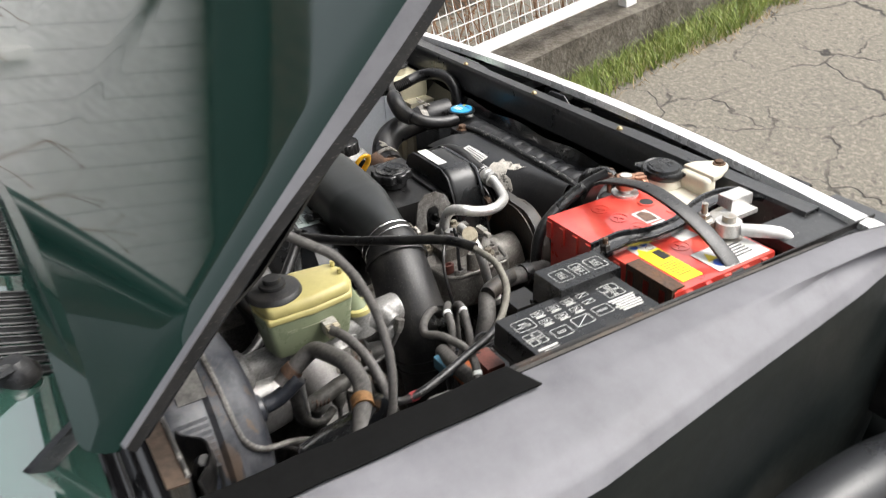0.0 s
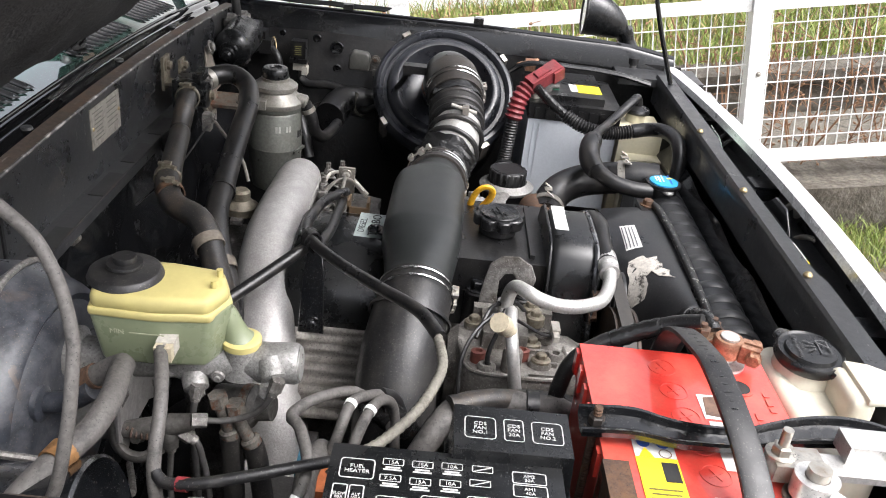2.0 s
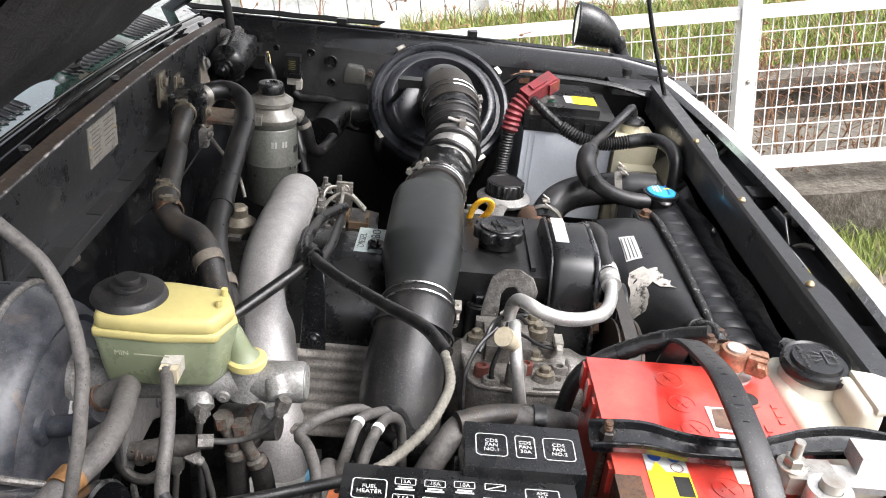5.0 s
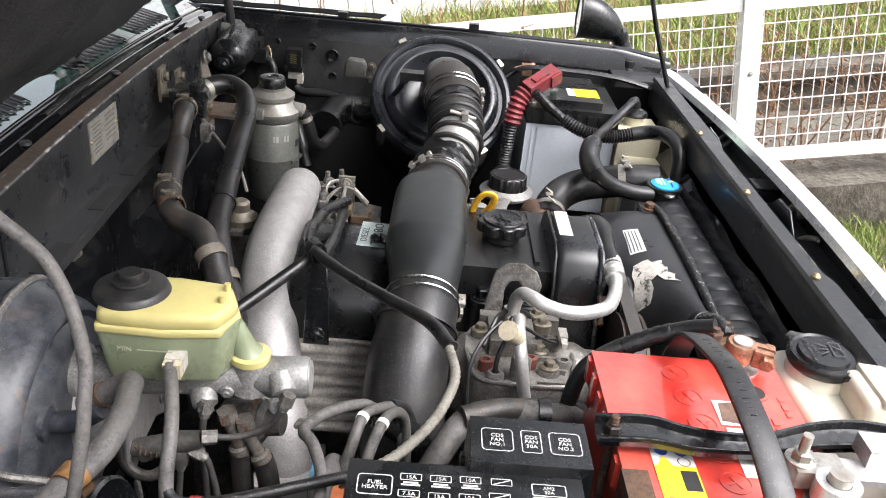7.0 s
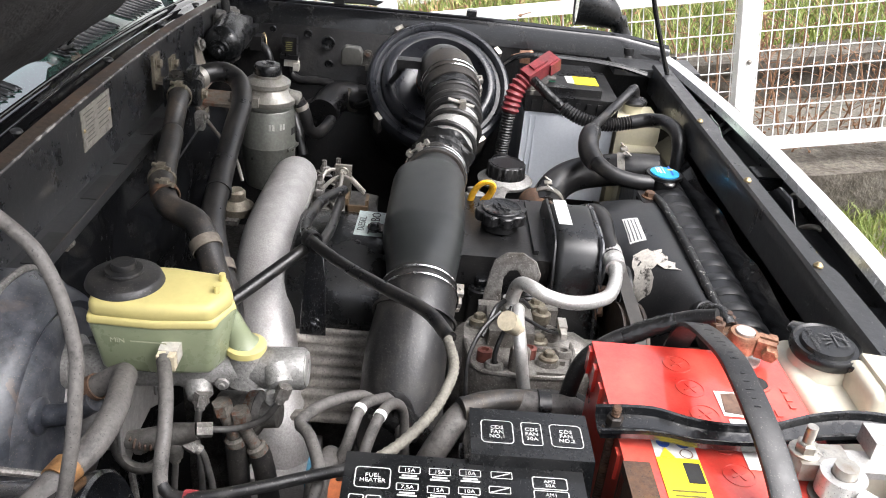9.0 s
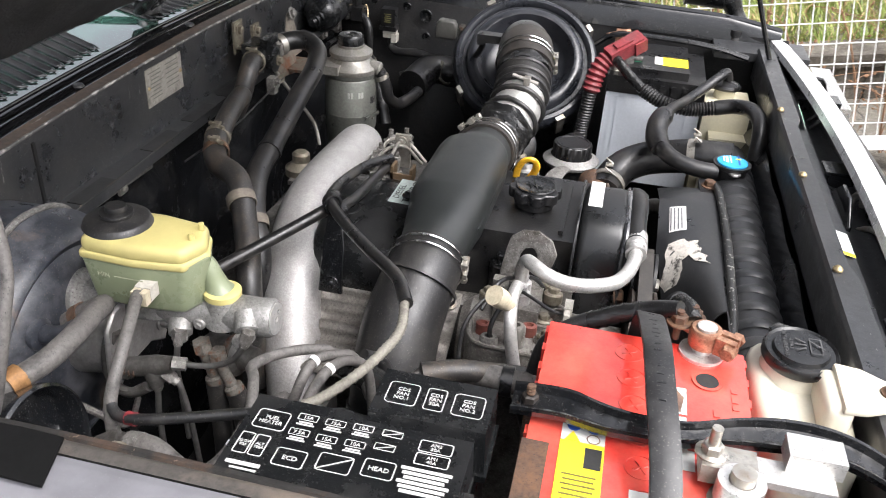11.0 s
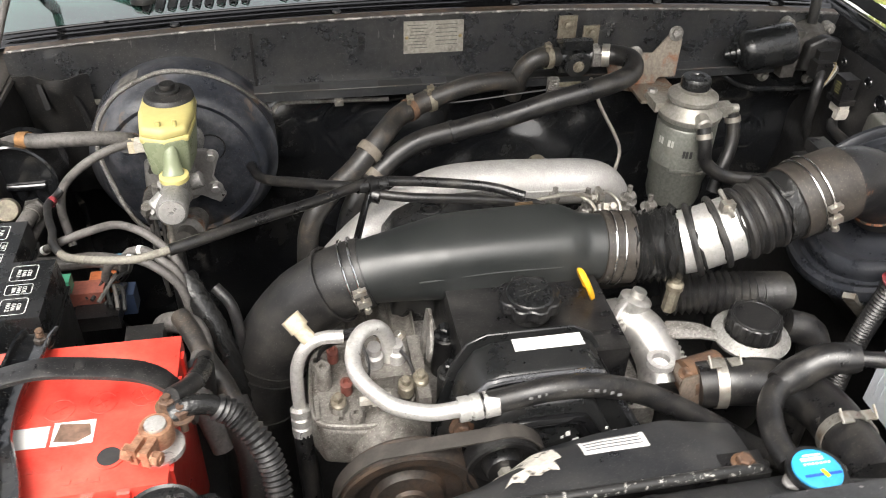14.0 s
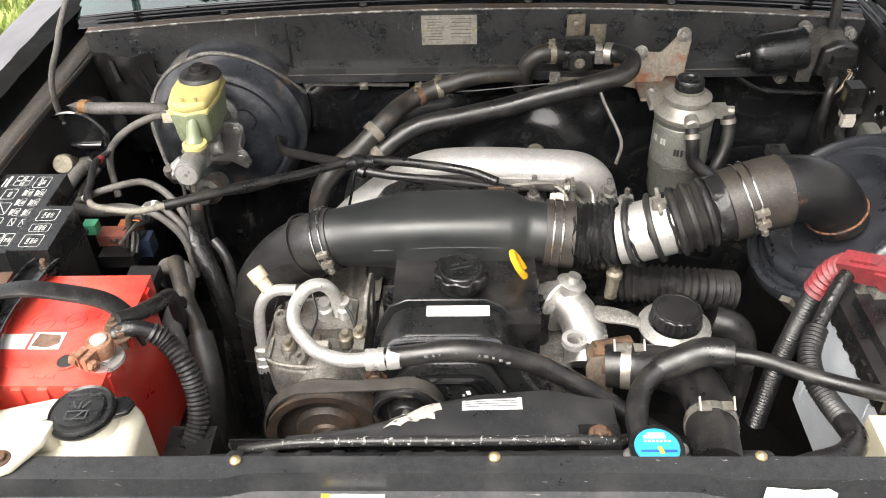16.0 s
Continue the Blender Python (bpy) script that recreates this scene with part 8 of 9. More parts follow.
def second_battery():
    th = thing("car_battery", (0.515, 0.1, 0.83), "grey car battery with a black lid and yellow label", "battery", "batteries")
    x0, x1, y0, y1 = 0.421, 0.605, 0.038, 0.204
    part("case", box(x0, x1, y0, y1, 0.83, 1.0, 0.006), battery_grey, th)
    part("lid", box(x0 - 0.002, x1 + 0.002, y0 - 0.002, y1 + 0.002, 0.998, 1.028, 0.004), black_plastic, th)
    part("shoulder", box(x0 + 0.012, x1 - 0.012, y0 + 0.03, y1 - 0.03, 1.026, 1.042, 0.004), black_plastic, th)
    for k in range(8):
        y = y0 + 0.012 + 0.02 * k
        part("grip_rib", box(x0 - 0.005, x0, y - 0.004, y + 0.004, 1.0, 1.02, 0.0015), black_plastic, th)
    for k in range(6):
        part("filler_plug", lathe((0.52, 0.072 + 0.02 * k, 1.041), UP, [(0.009, 0), (0.009, 0.002), (0.007, 0.002), (0.007, 0.0005), (0, 0.0005)], 20, cap=False), black_plastic, th)
    part("yellow_label", flat(0.05, 0.045, pose(0.487, 0.092, 1.0425)), yellow_label, th)
    part("white_strip", flat(0.014, 0.045, pose(0.487, 0.121, 1.0427, 0, 0, 90)), white_label, th)
    part("green_strip", flat(0.02, 0.03, pose(0.475, 0.165, 1.0425)), green_plastic, th)
    for y in (0.06, 0.182, 0.192):
        part("ridge", box(x0 - 0.0015, x0 + 0.001, y - 0.001, y + 0.001, 0.85, 0.99), battery_grey, th)
    part("post", lathe((0.455, 0.195, 1.026), UP, [(0.014, 0), (0.0095, 0.003), (0.009, 0.02), (0, 0.021)], 20, cap=False), steel, th)
    rc = thing("terminal_cover", (0.435, 0.21, 1.0), "faded red rubber terminal boot with pleats", "terminal cover")
    bt = basis((0.449, 0.184, 1.07), (0.036, -0.052, 0.028), (0.5, 0.45, 0.2))
    part("boot", join(box(-0.036, 0.03, -0.0125, 0.0125, -0.014, 0.012, 0.006, 3, m=bt), box(0.012, 0.036, -0.016, 0.016, -0.016, 0.009, 0.005, 3, m=bt), box(-0.02, 0.012, -0.007, 0.007, 0.008, 0.016, 0.003, m=bt)), red_cover, rc, "faded red rubber boot")
    part("pleats", tube([(0.436, 0.211, 1.052), (0.43, 0.221, 1.038), (0.425, 0.227, 1.02), (0.42, 0.232, 0.993)], 0.0155, 18, 0.003, 0.002, 0.008), red_cover, rc)
    part("clamp", join(box(0.45, 0.48, 0.165, 0.2, 1.04, 1.056, 0.004), hexhead((0.475, 0.172, 1.056), UP, 0.008, 0.009), rod((0.47, 0.15, 1.048), (0.47, 0.175, 1.048), 0.005)), alu_dirty, rc)
    c1 = thing("battery_cable", (0.41, 0.22, 0.8), "black corrugated conduit down from the red boot", "cable", "battery cables")
    part("conduit", tube([(0.42, 0.232, 0.997), (0.415, 0.235, 0.955), (0.411, 0.238, 0.91), (0.4, 0.232, 0.85), (0.39, 0.22, 0.76)], 0.012, 16, 0.003, 0.0012, 0.005), loom, c1)
    c2 = thing("battery_cable", (0.43, 0.1, 0.98), "thick black battery cable into corrugated conduit", "cable", "battery cables")
    part("cable", tube([(0.435, 0.2, 1.054), (0.423, 0.19, 1.05), (0.401, 0.164, 1.032), (0.382, 0.138, 1.017)], 0.009, 14), tape, c2)
    part("conduit", tube([(0.386, 0.143, 1.02), (0.37, 0.112, 1.009), (0.368, 0.08, 1.003), (0.373, 0.05, 1.002), (0.378, 0.015, 1.008)], 0.0115, 16, 0.003, 0.0012, 0.005), loom, c2)
    part("sleeve", tube([(0.377, 0.02, 1.007), (0.376, -0.008, 1.014), (0.355, -0.032, 1.02), (0.315, -0.044, 1.018), (0.285, -0.046, 1.0), (0.275, -0.046, 0.965)], 0.0125, 16), hose_rubber, c2)
    rt = thing("coolant_overflow_tank", (0.42, -0.03, 0.8), "yellowed translucent coolant overflow tank", "overflow tank")
    part("tank", join(box(0.408, 0.5, -0.044, 0.034, 0.8, 1.0, 0.018, 4, taper=(1.12, 1.0)), box(0.372, 0.46, -0.044, 0.02, 0.8, 0.955, 0.015, 4)), aged_tank, rt)
    part("neck", lathe((0.462, 0.0, 0.985), UP, [(0.019, 0), (0.018, 0.032), (0.016, 0.034)], 24), aged_tank, rt)
    part("cap", lathe((0.462, 0.0, 1.017), UP, [(0.024, 0), (0.025, 0.004), (0.023, 0.008), (0.012, 0.012), (0, 0.012)], 28, cap=False), black_plastic, rt)
    hd = thing("battery_hold_down", (0.52, 0.1, 1.04), "black painted steel bar across the grey battery", "hold-down")
    part("bar", tube([(0.59, 0.24, 1.03), (0.585, 0.2, 1.055), (0.58, 0.1, 1.058), (0.57, 0.02, 1.055), (0.56, -0.04, 1.045)], 0.009, 8, squash=0.6), bay_paint, hd)
    bp = thing("rubber_bump_stop", (0.676, -0.027, 1.05), "black ribbed rubber hood bump stop", "bump stop")
    part("stop", lathe((0.665, -0.02, 1.045), UP, [(0.011, 0), (0.013, 0.004), (0.011, 0.01), (0.013, 0.014), (0.012, 0.024), (0, 0.025)], 20, cap=False), rubber, bp)
    pl = thing("positive_lead", (0.62, 0.2, 1.03), "corroded red lead clamp beside the wing", "battery clamp", "battery clamps")
    part("clamp", join(rod((0.6, 0.22, 1.045), (0.63, 0.18, 1.05), 0.006), box(0.6, 0.625, 0.185, 0.205, 1.035, 1.055, 0.003)), copper, pl)


def fuel_filter():
    c = Vector((0.345, 0.654, 0))
    th = thing("fuel_filter", (0.345, 0.654, 0.86), "silver fuel filter canister with a black priming knob", "fuel filter")
    part("canister", lathe(c + Vector((0, 0, 0.875)), UP, [(0.03, -0.03), (0.04, -0.024), (0.0435, -0.01), (0.0435, 0.018), (0.0465, 0.026), (0.0465, 0.05), (0.0472, 0.052), (0.0465, 0.054), (0.0465, 0.115), (0.0445, 0.118), (0.0465, 0.121), (0.0465, 0.128), (0.0435, 0.13)], 48), mat("filter_can_paint", (0.14, 0.144, 0.128), 0.38, metal=0.45, bump=0.15, var=0.25, dirt=(0.12, 0.118, 0.1), dirt_scale=20), th)
    part("head", join(lathe(c + Vector((0, 0, 1.0)), UP, [(0.046, 0), (0.049, 0.004), (0.049, 0.010), (0.043, 0.016), (0.036, 0.022), (0.034, 0.026), (0.038, 0.03), (0.038, 0.036), (0.031, 0.041), (0.024, 0.044), (0.024, 0.048), (0, 0.05)], 48, cap=False), box(0.375, 0.407, 0.636, 0.656, 1.002, 1.02, 0.006), box(0.29, 0.34, 0.66, 0.7, 1.005, 1.02, 0.005)), filter_cast, th)
    part("knob", lathe(c + Vector((0, 0, 1.046)), UP, [(0.02, 0), (0.0225, 0.003), (0.0225, 0.015), (0.02, 0.019), (0.012, 0.0195), (0.01, 0.017), (0, 0.017)], 32, cap=False), smooth_plastic, th)
    part("spigot", rod((0.345, 0.62, 1.012), (0.345, 0.598, 1.008), 0.0125, seg=20, edge=0.003), filter_cast, th)
    part("spigot", rod((0.4, 0.646, 1.011), (0.419, 0.644, 1.011), 0.008, seg=14), filter_cast, th)
    part("weld_bead", box(0.33, 0.366, 0.6075, 0.612, 0.918, 0.922, 0.002), filter_cast, th)
    part("printed_text", join(*[box(-0.002, 0.002, -0.0055, 0.0055, 0, 0.0004, m=basis(c + Vector((0.0467 * math.cos(a), 0.0467 * math.sin(a), 0.968)), (-math.sin(a), math.cos(a), 0), UP)) for a in (-2.9, -2.78, -2.5, -2.38)]), mat("faded_can_print", (0.33, 0.33, 0.3), 0.5, bump=0), th)
    part("dark_print", join(*[box(-0.002, 0.002, -0.006, 0.006, 0, 0.0004, m=basis(c + Vector((0.0467 * math.cos(a), 0.0467 * math.sin(a), 0.955)), (-math.sin(a), math.cos(a), 0), UP)) for a in (-1.95, -1.85, -1.72, -1.4, -1.3)]), print_black, th)
    part("embossed_bar", box(-0.02, 0.02, -0.0025, 0.0025, 0, 0.002, 0.001, m=basis(c + Vector((-0.014, -0.0445, 0.925)), (1, -0.3, 0), UP)), bpy.data.materials["filter_can_paint"], th)
    for pts in ([(0.345, 0.602, 1.006), (0.348, 0.59, 0.98), (0.352, 0.585, 0.955), (0.38, 0.575, 0.935), (0.43, 0.565, 0.93), (0.47, 0.56, 0.93)], [(0.41, 0.642, 1.006), (0.414, 0.634, 0.985), (0.41, 0.622, 0.955), (0.397, 0.61, 0.925), (0.385, 0.6, 0.89)]):
        h = thing("fuel_hose", pts[-1], "black rubber fuel hose with a spring clip", "hose", "fuel hoses")
        part("hose", tube(pts, 0.0105, 14), hose_rubber, h)
        part("clip", band(Vector(pts[0]).lerp(Vector(pts[1]), 0.45), Vector(pts[1]) - Vector(pts[0]), 0.0108, 0.008), steel, h)
    br = thing("filter_bracket", (0.3, 0.75, 1.03), "rusty steel bracket holding the fuel filter", "bracket")
    part("arm", plate([(-0.05, -0.045), (0.015, -0.055), (0.03, -0.03), (0.06, -0.03), (0.07, 0.03), (0.058, 0.042), (0.045, 0.035), (0.02, 0.01), (-0.04, 0.012), (-0.06, 0.0)], 0.004, 0.001, basis((0.30, 0.765, 1.045), (1, 0, 0), (0, 0.35, 1))), rust_plate, br)
    part("shelf", box(0.28, 0.35, 0.69, 0.77, 1.005, 1.01, 0.002), rust_plate, br)
    for p, d, h in (((0.285, 0.755, 1.06), (0, -1, 0.3), 0.006), ((0.355, 0.768, 1.085), (0, -1, 0.3), 0.006), ((0.3, 0.7, 1.012), UP, 0.012)):
        part("bolt", hexhead(p, d, 0.008, h), alu_dirty, br)


def wiper_motor():
    th = thing("wiper_motor", (0.5, 0.78, 1.0), "black wiper motor bolted to the bulkhead", "wiper motor")
    a = Vector((0.445, 0.766, 1.044))
    ax = Vector((1, -0.12, 0.2))
    part("motor", lathe(a, ax, [(0, 0), (0.007, 0.001), (0.009, 0.008), (0.012, 0.009), (0.013, 0.016), (0.018, 0.017), (0.019, 0.022), (0.028, 0.026), (0.0335, 0.034), (0.035, 0.042), (0.0345, 0.044), (0.0345, 0.108), (0.031, 0.113)], 40), smooth_plastic, th)
    part("gear_case", join(lathe((0.6, 0.795, 1.045), (0, -1, 0), [(0.042, 0), (0.042, 0.02), (0.034, 0.032), (0.02, 0.035)], 28), box(0.548, 0.572, 0.75, 0.795, 1.005, 1.085, 0.008)), dark_zinc, th)
    part("cover", join(plate([(-0.03, -0.025), (0.024, -0.03), (0.034, -0.008), (0.03, 0.026), (0.0, 0.034), (-0.028, 0.022)], 0.02, 0.006, basis((0.606, 0.757, 1.045), (1, 0, 0), (0, 0, 1)), 3), box(0.592, 0.625, 0.725, 0.75, 1.03, 1.06, 0.005)), black_plastic, th)
    for p in ((0.556, 0.775, 1.087), (0.628, 0.77, 1.078), (0.534, 0.775, 0.998), (0.62, 0.775, 0.988)):
        part("bolt", join(hexhead(p, (0, -1, 0), 0.006), lathe(Vector(p) + Vector((0, 0.014, 0)), (0, -1, 0), [(0.0105, 0), (0.0105, 0.014)], 16)), alu_dirty, th)
    part("connector", join(box(0.585, 0.612, 0.712, 0.735, 1.018, 1.045, 0.004), box(0.612, 0.632, 0.72, 0.74, 1.01, 1.03, 0.003)), black_plastic, th)
    part("loom", tube([(0.6, 0.722, 1.03), (0.588, 0.7, 1.015), (0.585, 0.695, 0.98), (0.59, 0.7, 0.94), (0.61, 0.71, 0.9), (0.615, 0.7, 0.85)], 0.008, 12), loom, th)
    for k, wm in enumerate((brass, grey_connector, loom)):
        part("wire", tube([(0.608, 0.727, 1.035), (0.617 + 0.004 * k, 0.712, 1.045 - 0.006 * k), (0.606, 0.705, 1.02 - 0.004 * k), (0.592, 0.703, 1.0)], 0.0012, 6), wm, th)


def heater_hoses():
    v = thing("heater_valve", (0.17, 0.75, 1.02), "black heater valve on a zinc bracket", "valve")
    part("body", join(box(0.155, 0.205, 0.735, 0.77, 1.028, 1.07, 0.006), rod((0.14, 0.745, 1.05), (0.225, 0.745, 1.05), 0.013, seg=18), lathe((0.18, 0.735, 1.045), (0, -1, 0), [(0.02, 0), (0.02, 0.012), (0.014, 0.014)], 22)), smooth_plastic, v)
    part("bracket", join(box(0.163, 0.193, 0.784, 0.788, 1.05, 1.1, 0.003), box(0.165, 0.191, 0.756, 0.786, 1.058, 1.062, 0.001), hexhead((0.178, 0.784, 1.086), (0, -1, 0), 0.007), box(0.2, 0.226, 0.77, 0.774, 1.03, 1.088, 0.003), hexhead((0.213, 0.77, 1.078), (0, -1, 0), 0.006)), dull_zinc, v)
    part("lever", join(box(0.135, 0.185, 0.712, 0.716, 1.01, 1.022, 0.002), hexhead((0.18, 0.72, 1.044), (0, -1, 0), 0.006)), dull_zinc, v)
    part("cable_clamp", join(box(0.132, 0.148, 0.708, 0.72, 1.004, 1.03, 0.003), box(0.13, 0.15, 0.706, 0.712, 1.012, 1.017, 0.001), hexhead((0.14, 0.706, 1.024), (0, -1, 0), 0.004, 0.004)), alu_dirty, v)
    part("control_cable", tube([(0.18, 0.712, 1.016), (0.1, 0.712, 1.01), (0.0, 0.718, 0.998), (-0.1, 0.74, 0.985)], 0.0014, 6), loom, v)
    part("hose_clamp", join(band((0.212, 0.745, 1.05), (1, 0, 0), 0.0165, 0.011), box(0.205, 0.219, 0.726, 0.734, 1.04, 1.06, 0.002)), alu_dirty, v)
    part("vent_cover", join(box(0.158, 0.202, 0.728, 0.74, 1.068, 1.082, 0.005), *[box(0.16, 0.2, 0.7265, 0.729, 1.035 + 0.009 * k, 1.038 + 0.009 * k, 0.001) for k in range(3)]), smooth_plastic, v)
    v.matrix_basis = v.matrix_basis @ Matrix.Translation((0, 0.001, 0.015))
    h1 = thing("heater_hose", (-0.07, 0.7, 0.9), "worn black heater hose with rusty clamps", "hose", "heater hoses")
    part("upper", tube([(0.16, 0.749, 1.064), (0.121, 0.739, 1.07), (0.099, 0.738, 1.055), (0.09, 0.743, 1.028), (0.088, 0.755, 1.0)], 0.0145, 18), worn_hose, h1)
    part("middle", tube([(0.095, 0.76, 1.01), (0.085, 0.742, 1.028), (0.063, 0.733, 1.037), (0.004, 0.721, 1.037), (-0.062, 0.7125, 1.018)], 0.0145, 18), worn_hose, h1)
    part("lower", tube([(-0.038, 0.7155, 1.027), (-0.07, 0.7095, 1.018), (-0.105, 0.69, 1.009), (-0.134, 0.648, 1.003), (-0.177, 0.62, 0.968), (-0.22, 0.598, 0.938), (-0.25, 0.585, 0.89), (-0.26, 0.58, 0.78)], 0.0158, 20), worn_hose, h1)
    for c, ax in (((-0.052, 0.7145, 1.021), (-1, -0.25, -0.15)), ((-0.085, 0.701, 1.0145), (-1, -0.6, -0.2)), ((0.135, 0.742, 1.068), (1, 0.2, 0))):
        part("clamp", band(c, ax, 0.0163, 0.01), rust_metal if c[0] < -0.08 else dull_zinc, h1, "corroded hose clamp")
        part("clamp_screw", join(rod(Vector(c) + Vector((-0.004, -0.012, 0.016)), Vector(c) + Vector((0.004, 0.012, 0.018)), 0.003), box(-0.005, 0.005, -0.005, 0.005, 0.013, 0.022, 0.001, m=Matrix.Translation(c))), dull_zinc, h1)
    h2 = thing("heater_hose", (0.1, 0.68, 0.9), "long smooth black heater return hose", "hose", "heater hoses")
    part("hose", tube([(0.205, 0.748, 1.064), (0.244, 0.735, 1.069), (0.26, 0.706, 1.071), (0.247, 0.68, 1.06), (0.189, 0.664, 1.049), (0.122, 0.66, 1.034), (0.055, 0.657, 1.016), (-0.012, 0.651, 1.004), (-0.086, 0.643, 0.99), (-0.142, 0.624, 0.958), (-0.176, 0.604, 0.93), (-0.195, 0.597, 0.88), (-0.2, 0.595, 0.8)], 0.0155, 20), hose_rubber, h2)
    part("clamp", band((0.23, 0.7395, 1.067), (0.9, -0.4, 0.1), 0.0158, 0.012, 0.002), steel, h2)
    part("clip", band((-0.03, 0.649, 1.0005), (1, 0.1, 0.18), 0.0156, 0.008, 0.002), black_plastic, h2)
    t = thing("hose_tie", (-0.17, 0.62, 0.96), "tan metal clip joining the two heater hoses", "clip")
    part("strap", join(band((-0.155, 0.634, 0.986), (-1, -0.75, -0.7), 0.0175, 0.014), band((-0.15, 0.6195, 0.952), (-1, -0.6, -0.75), 0.017, 0.014)), mat("tan_clip", (0.14, 0.12, 0.095), 0.6, dirt=(0.06, 0.05, 0.04), dirt_scale=60), t)


def cables():
    c1 = thing("throttle_cable", (-0.3, 0.42, 1.0), "black throttle cable with a taped dusty end", "cable", "cables")
    part("cable", tube([(0.04, 0.49, 0.985), (0.0, 0.51, 0.99), (-0.05, 0.5205, 0.994), (-0.115, 0.521, 1.003), (-0.171, 0.507, 1.014), (-0.236, 0.463, 1.022), (-0.306, 0.412, 1.037), (-0.36, 0.37, 1.048), (-0.404, 0.348, 1.049)], 0.0068, 16), hose_rubber, c1)
    part("taped_end", tube([(-0.395, 0.352, 1.049), (-0.438, 0.344, 1.044), (-0.473, 0.352, 1.04), (-0.501, 0.366, 1.034), (-0.522, 0.388, 1.022), (-0.536, 0.408, 1.016)], 0.0046, 14, 0.003, 0.0004, 0.006), tan_tape, c1, "pale cloth tape wrapping")
    part("black_tail", tube([(-0.533, 0.403, 1.017), (-0.545, 0.425, 1.016), (-0.552, 0.456, 1.011), (-0.563, 0.49, 1.008), (-0.572, 0.53, 1.003), (-0.568, 0.556, 0.998), (-0.56, 0.566, 1.004)], 0.005, 12), loom, c1)
    part("red_mark", band((-0.5705, 0.54, 1.0), (0.1, 1, -0.1), 0.0052, 0.009, 0.0008), red_cover, c1)
    part("sleeve", join(tube([(-0.185, 0.5, 1.013), (-0.165, 0.507, 1.011), (-0.145, 0.511, 1.009)], 0.009, 14)), tape, c1)
    c2 = thing("vacuum_hose", (-0.1, 0.5, 0.97), "black vacuum hose beside the intake pipe", "hose", "vacuum hoses")
    part("hose", tube([(-0.172, 0.506, 1.0), (-0.117, 0.494, 0.995), (-0.035, 0.492, 0.986), (0.04, 0.495, 0.972), (0.07, 0.5, 0.962)], 0.0065, 12), hose_rubber, c2)
    c3 = thing("vacuum_hose", (-0.35, 0.62, 0.95), "black hose leaving the bulkhead towards the cables", "hose", "vacuum hoses")
    part("hose", tube([(-0.165, 0.51, 1.003), (-0.2, 0.54, 0.99), (-0.26, 0.59, 0.97), (-0.31, 0.64, 0.95), (-0.33, 0.7, 0.94)], 0.0075, 12), hose_rubber, c3)
    b = thing("cable_bracket", (-0.16, 0.5, 0.93), "grey steel bracket carrying the throttle cable", "bracket")
    part("strip", join(plate([(-0.016, -0.09), (0.016, -0.09), (0.012, -0.02), (0.007, 0.02), (-0.009, 0.02), (-0.014, -0.02)], 0.004, 0.001, basis((-0.172, 0.5, 0.985), (0, -1, 0), (0.25, 0, 1))), hexhead((-0.194, 0.5, 0.91), (-1, 0, 0.25), 0.007)), bay_paint, b)
    part("clip_ring", join(band((-0.168, 0.506, 1.012), (-0.7, -0.45, 0.1), 0.0095, 0.012, 0.002), band((-0.16, 0.5, 0.998), (-0.7, 0.3, 0.1), 0.0085, 0.01, 0.002)), black_plastic, b)
    hn = thing("wing_hose", (-0.66, 0.5, 0.95), "grey washer hose hanging from the hood to the wing", "hose")
    part("hose", tube([(-0.5, 0.74, 1.29), (-0.55, 0.69, 1.265), (-0.578, 0.655, 1.243), (-0.583, 0.635, 1.228), (-0.587, 0.62, 1.216), (-0.592, 0.61, 1.202), (-0.598, 0.602, 1.187), (-0.604, 0.596, 1.169), (-0.611, 0.592, 1.152), (-0.62, 0.591, 1.135), (-0.628, 0.591, 1.116), (-0.636, 0.594, 1.09), (-0.642, 0.6, 1.06), (-0.646, 0.612, 1.03)], 0.0046, 12, 0.005), dusty_hose, hn)
    part("grommet", lathe((-0.646, 0.612, 1.024), (0, -0.3, 1), [(0.008, 0), (0.008, 0.004), (0.005, 0.007)], 14), rubber, hn)
    vh = thing("brake_vacuum_hose", (-0.55, 0.62, 1.0), "worn grey vacuum hose with orange clamps", "hose")
    part("hose", tube([(-0.478, 0.66, 1.01), (-0.477, 0.635, 1.028), (-0.479, 0.617, 1.04), (-0.503, 0.61, 1.048), (-0.541, 0.602, 1.054), (-0.58, 0.604, 1.053), (-0.613, 0.62, 1.047), (-0.645, 0.64, 1.03)], 0.0098, 16), dusty_hose, vh)
    part("clamp", band((-0.605, 0.6155, 1.0495), (-1, 0.3, -0.1), 0.0101, 0.014), mat("orange_clamp", (0.25, 0.13, 0.05), 0.55, metal=0.4, bump=0.4, dirt=(0.1, 0.05, 0.025), dirt_scale=80), vh)
    part("clamp", band((-0.4775, 0.645, 1.021), (0.05, 0.8, -0.6), 0.0101, 0.012), rust_metal, vh)
    sw = thing("sensor_lead", (-0.5, 0.52, 0.95), "grey sleeved lead from the reservoir sensor", "cable", "cables")
    part("lead", tube([(-0.468, 0.588, 1.05), (-0.486, 0.581, 1.05), (-0.508, 0.574, 1.044), (-0.531, 0.569, 1.032), (-0.552, 0.567, 1.014), (-0.563, 0.565, 0.998), (-0.568, 0.56, 0.97), (-0.56, 0.54, 0.93)], 0.0058, 12), dusty_hose, sw)
    vt = thing("vacuum_tank", (-0.61, 0.66, 0.85), "round black vacuum canister in the rear corner", "canister")
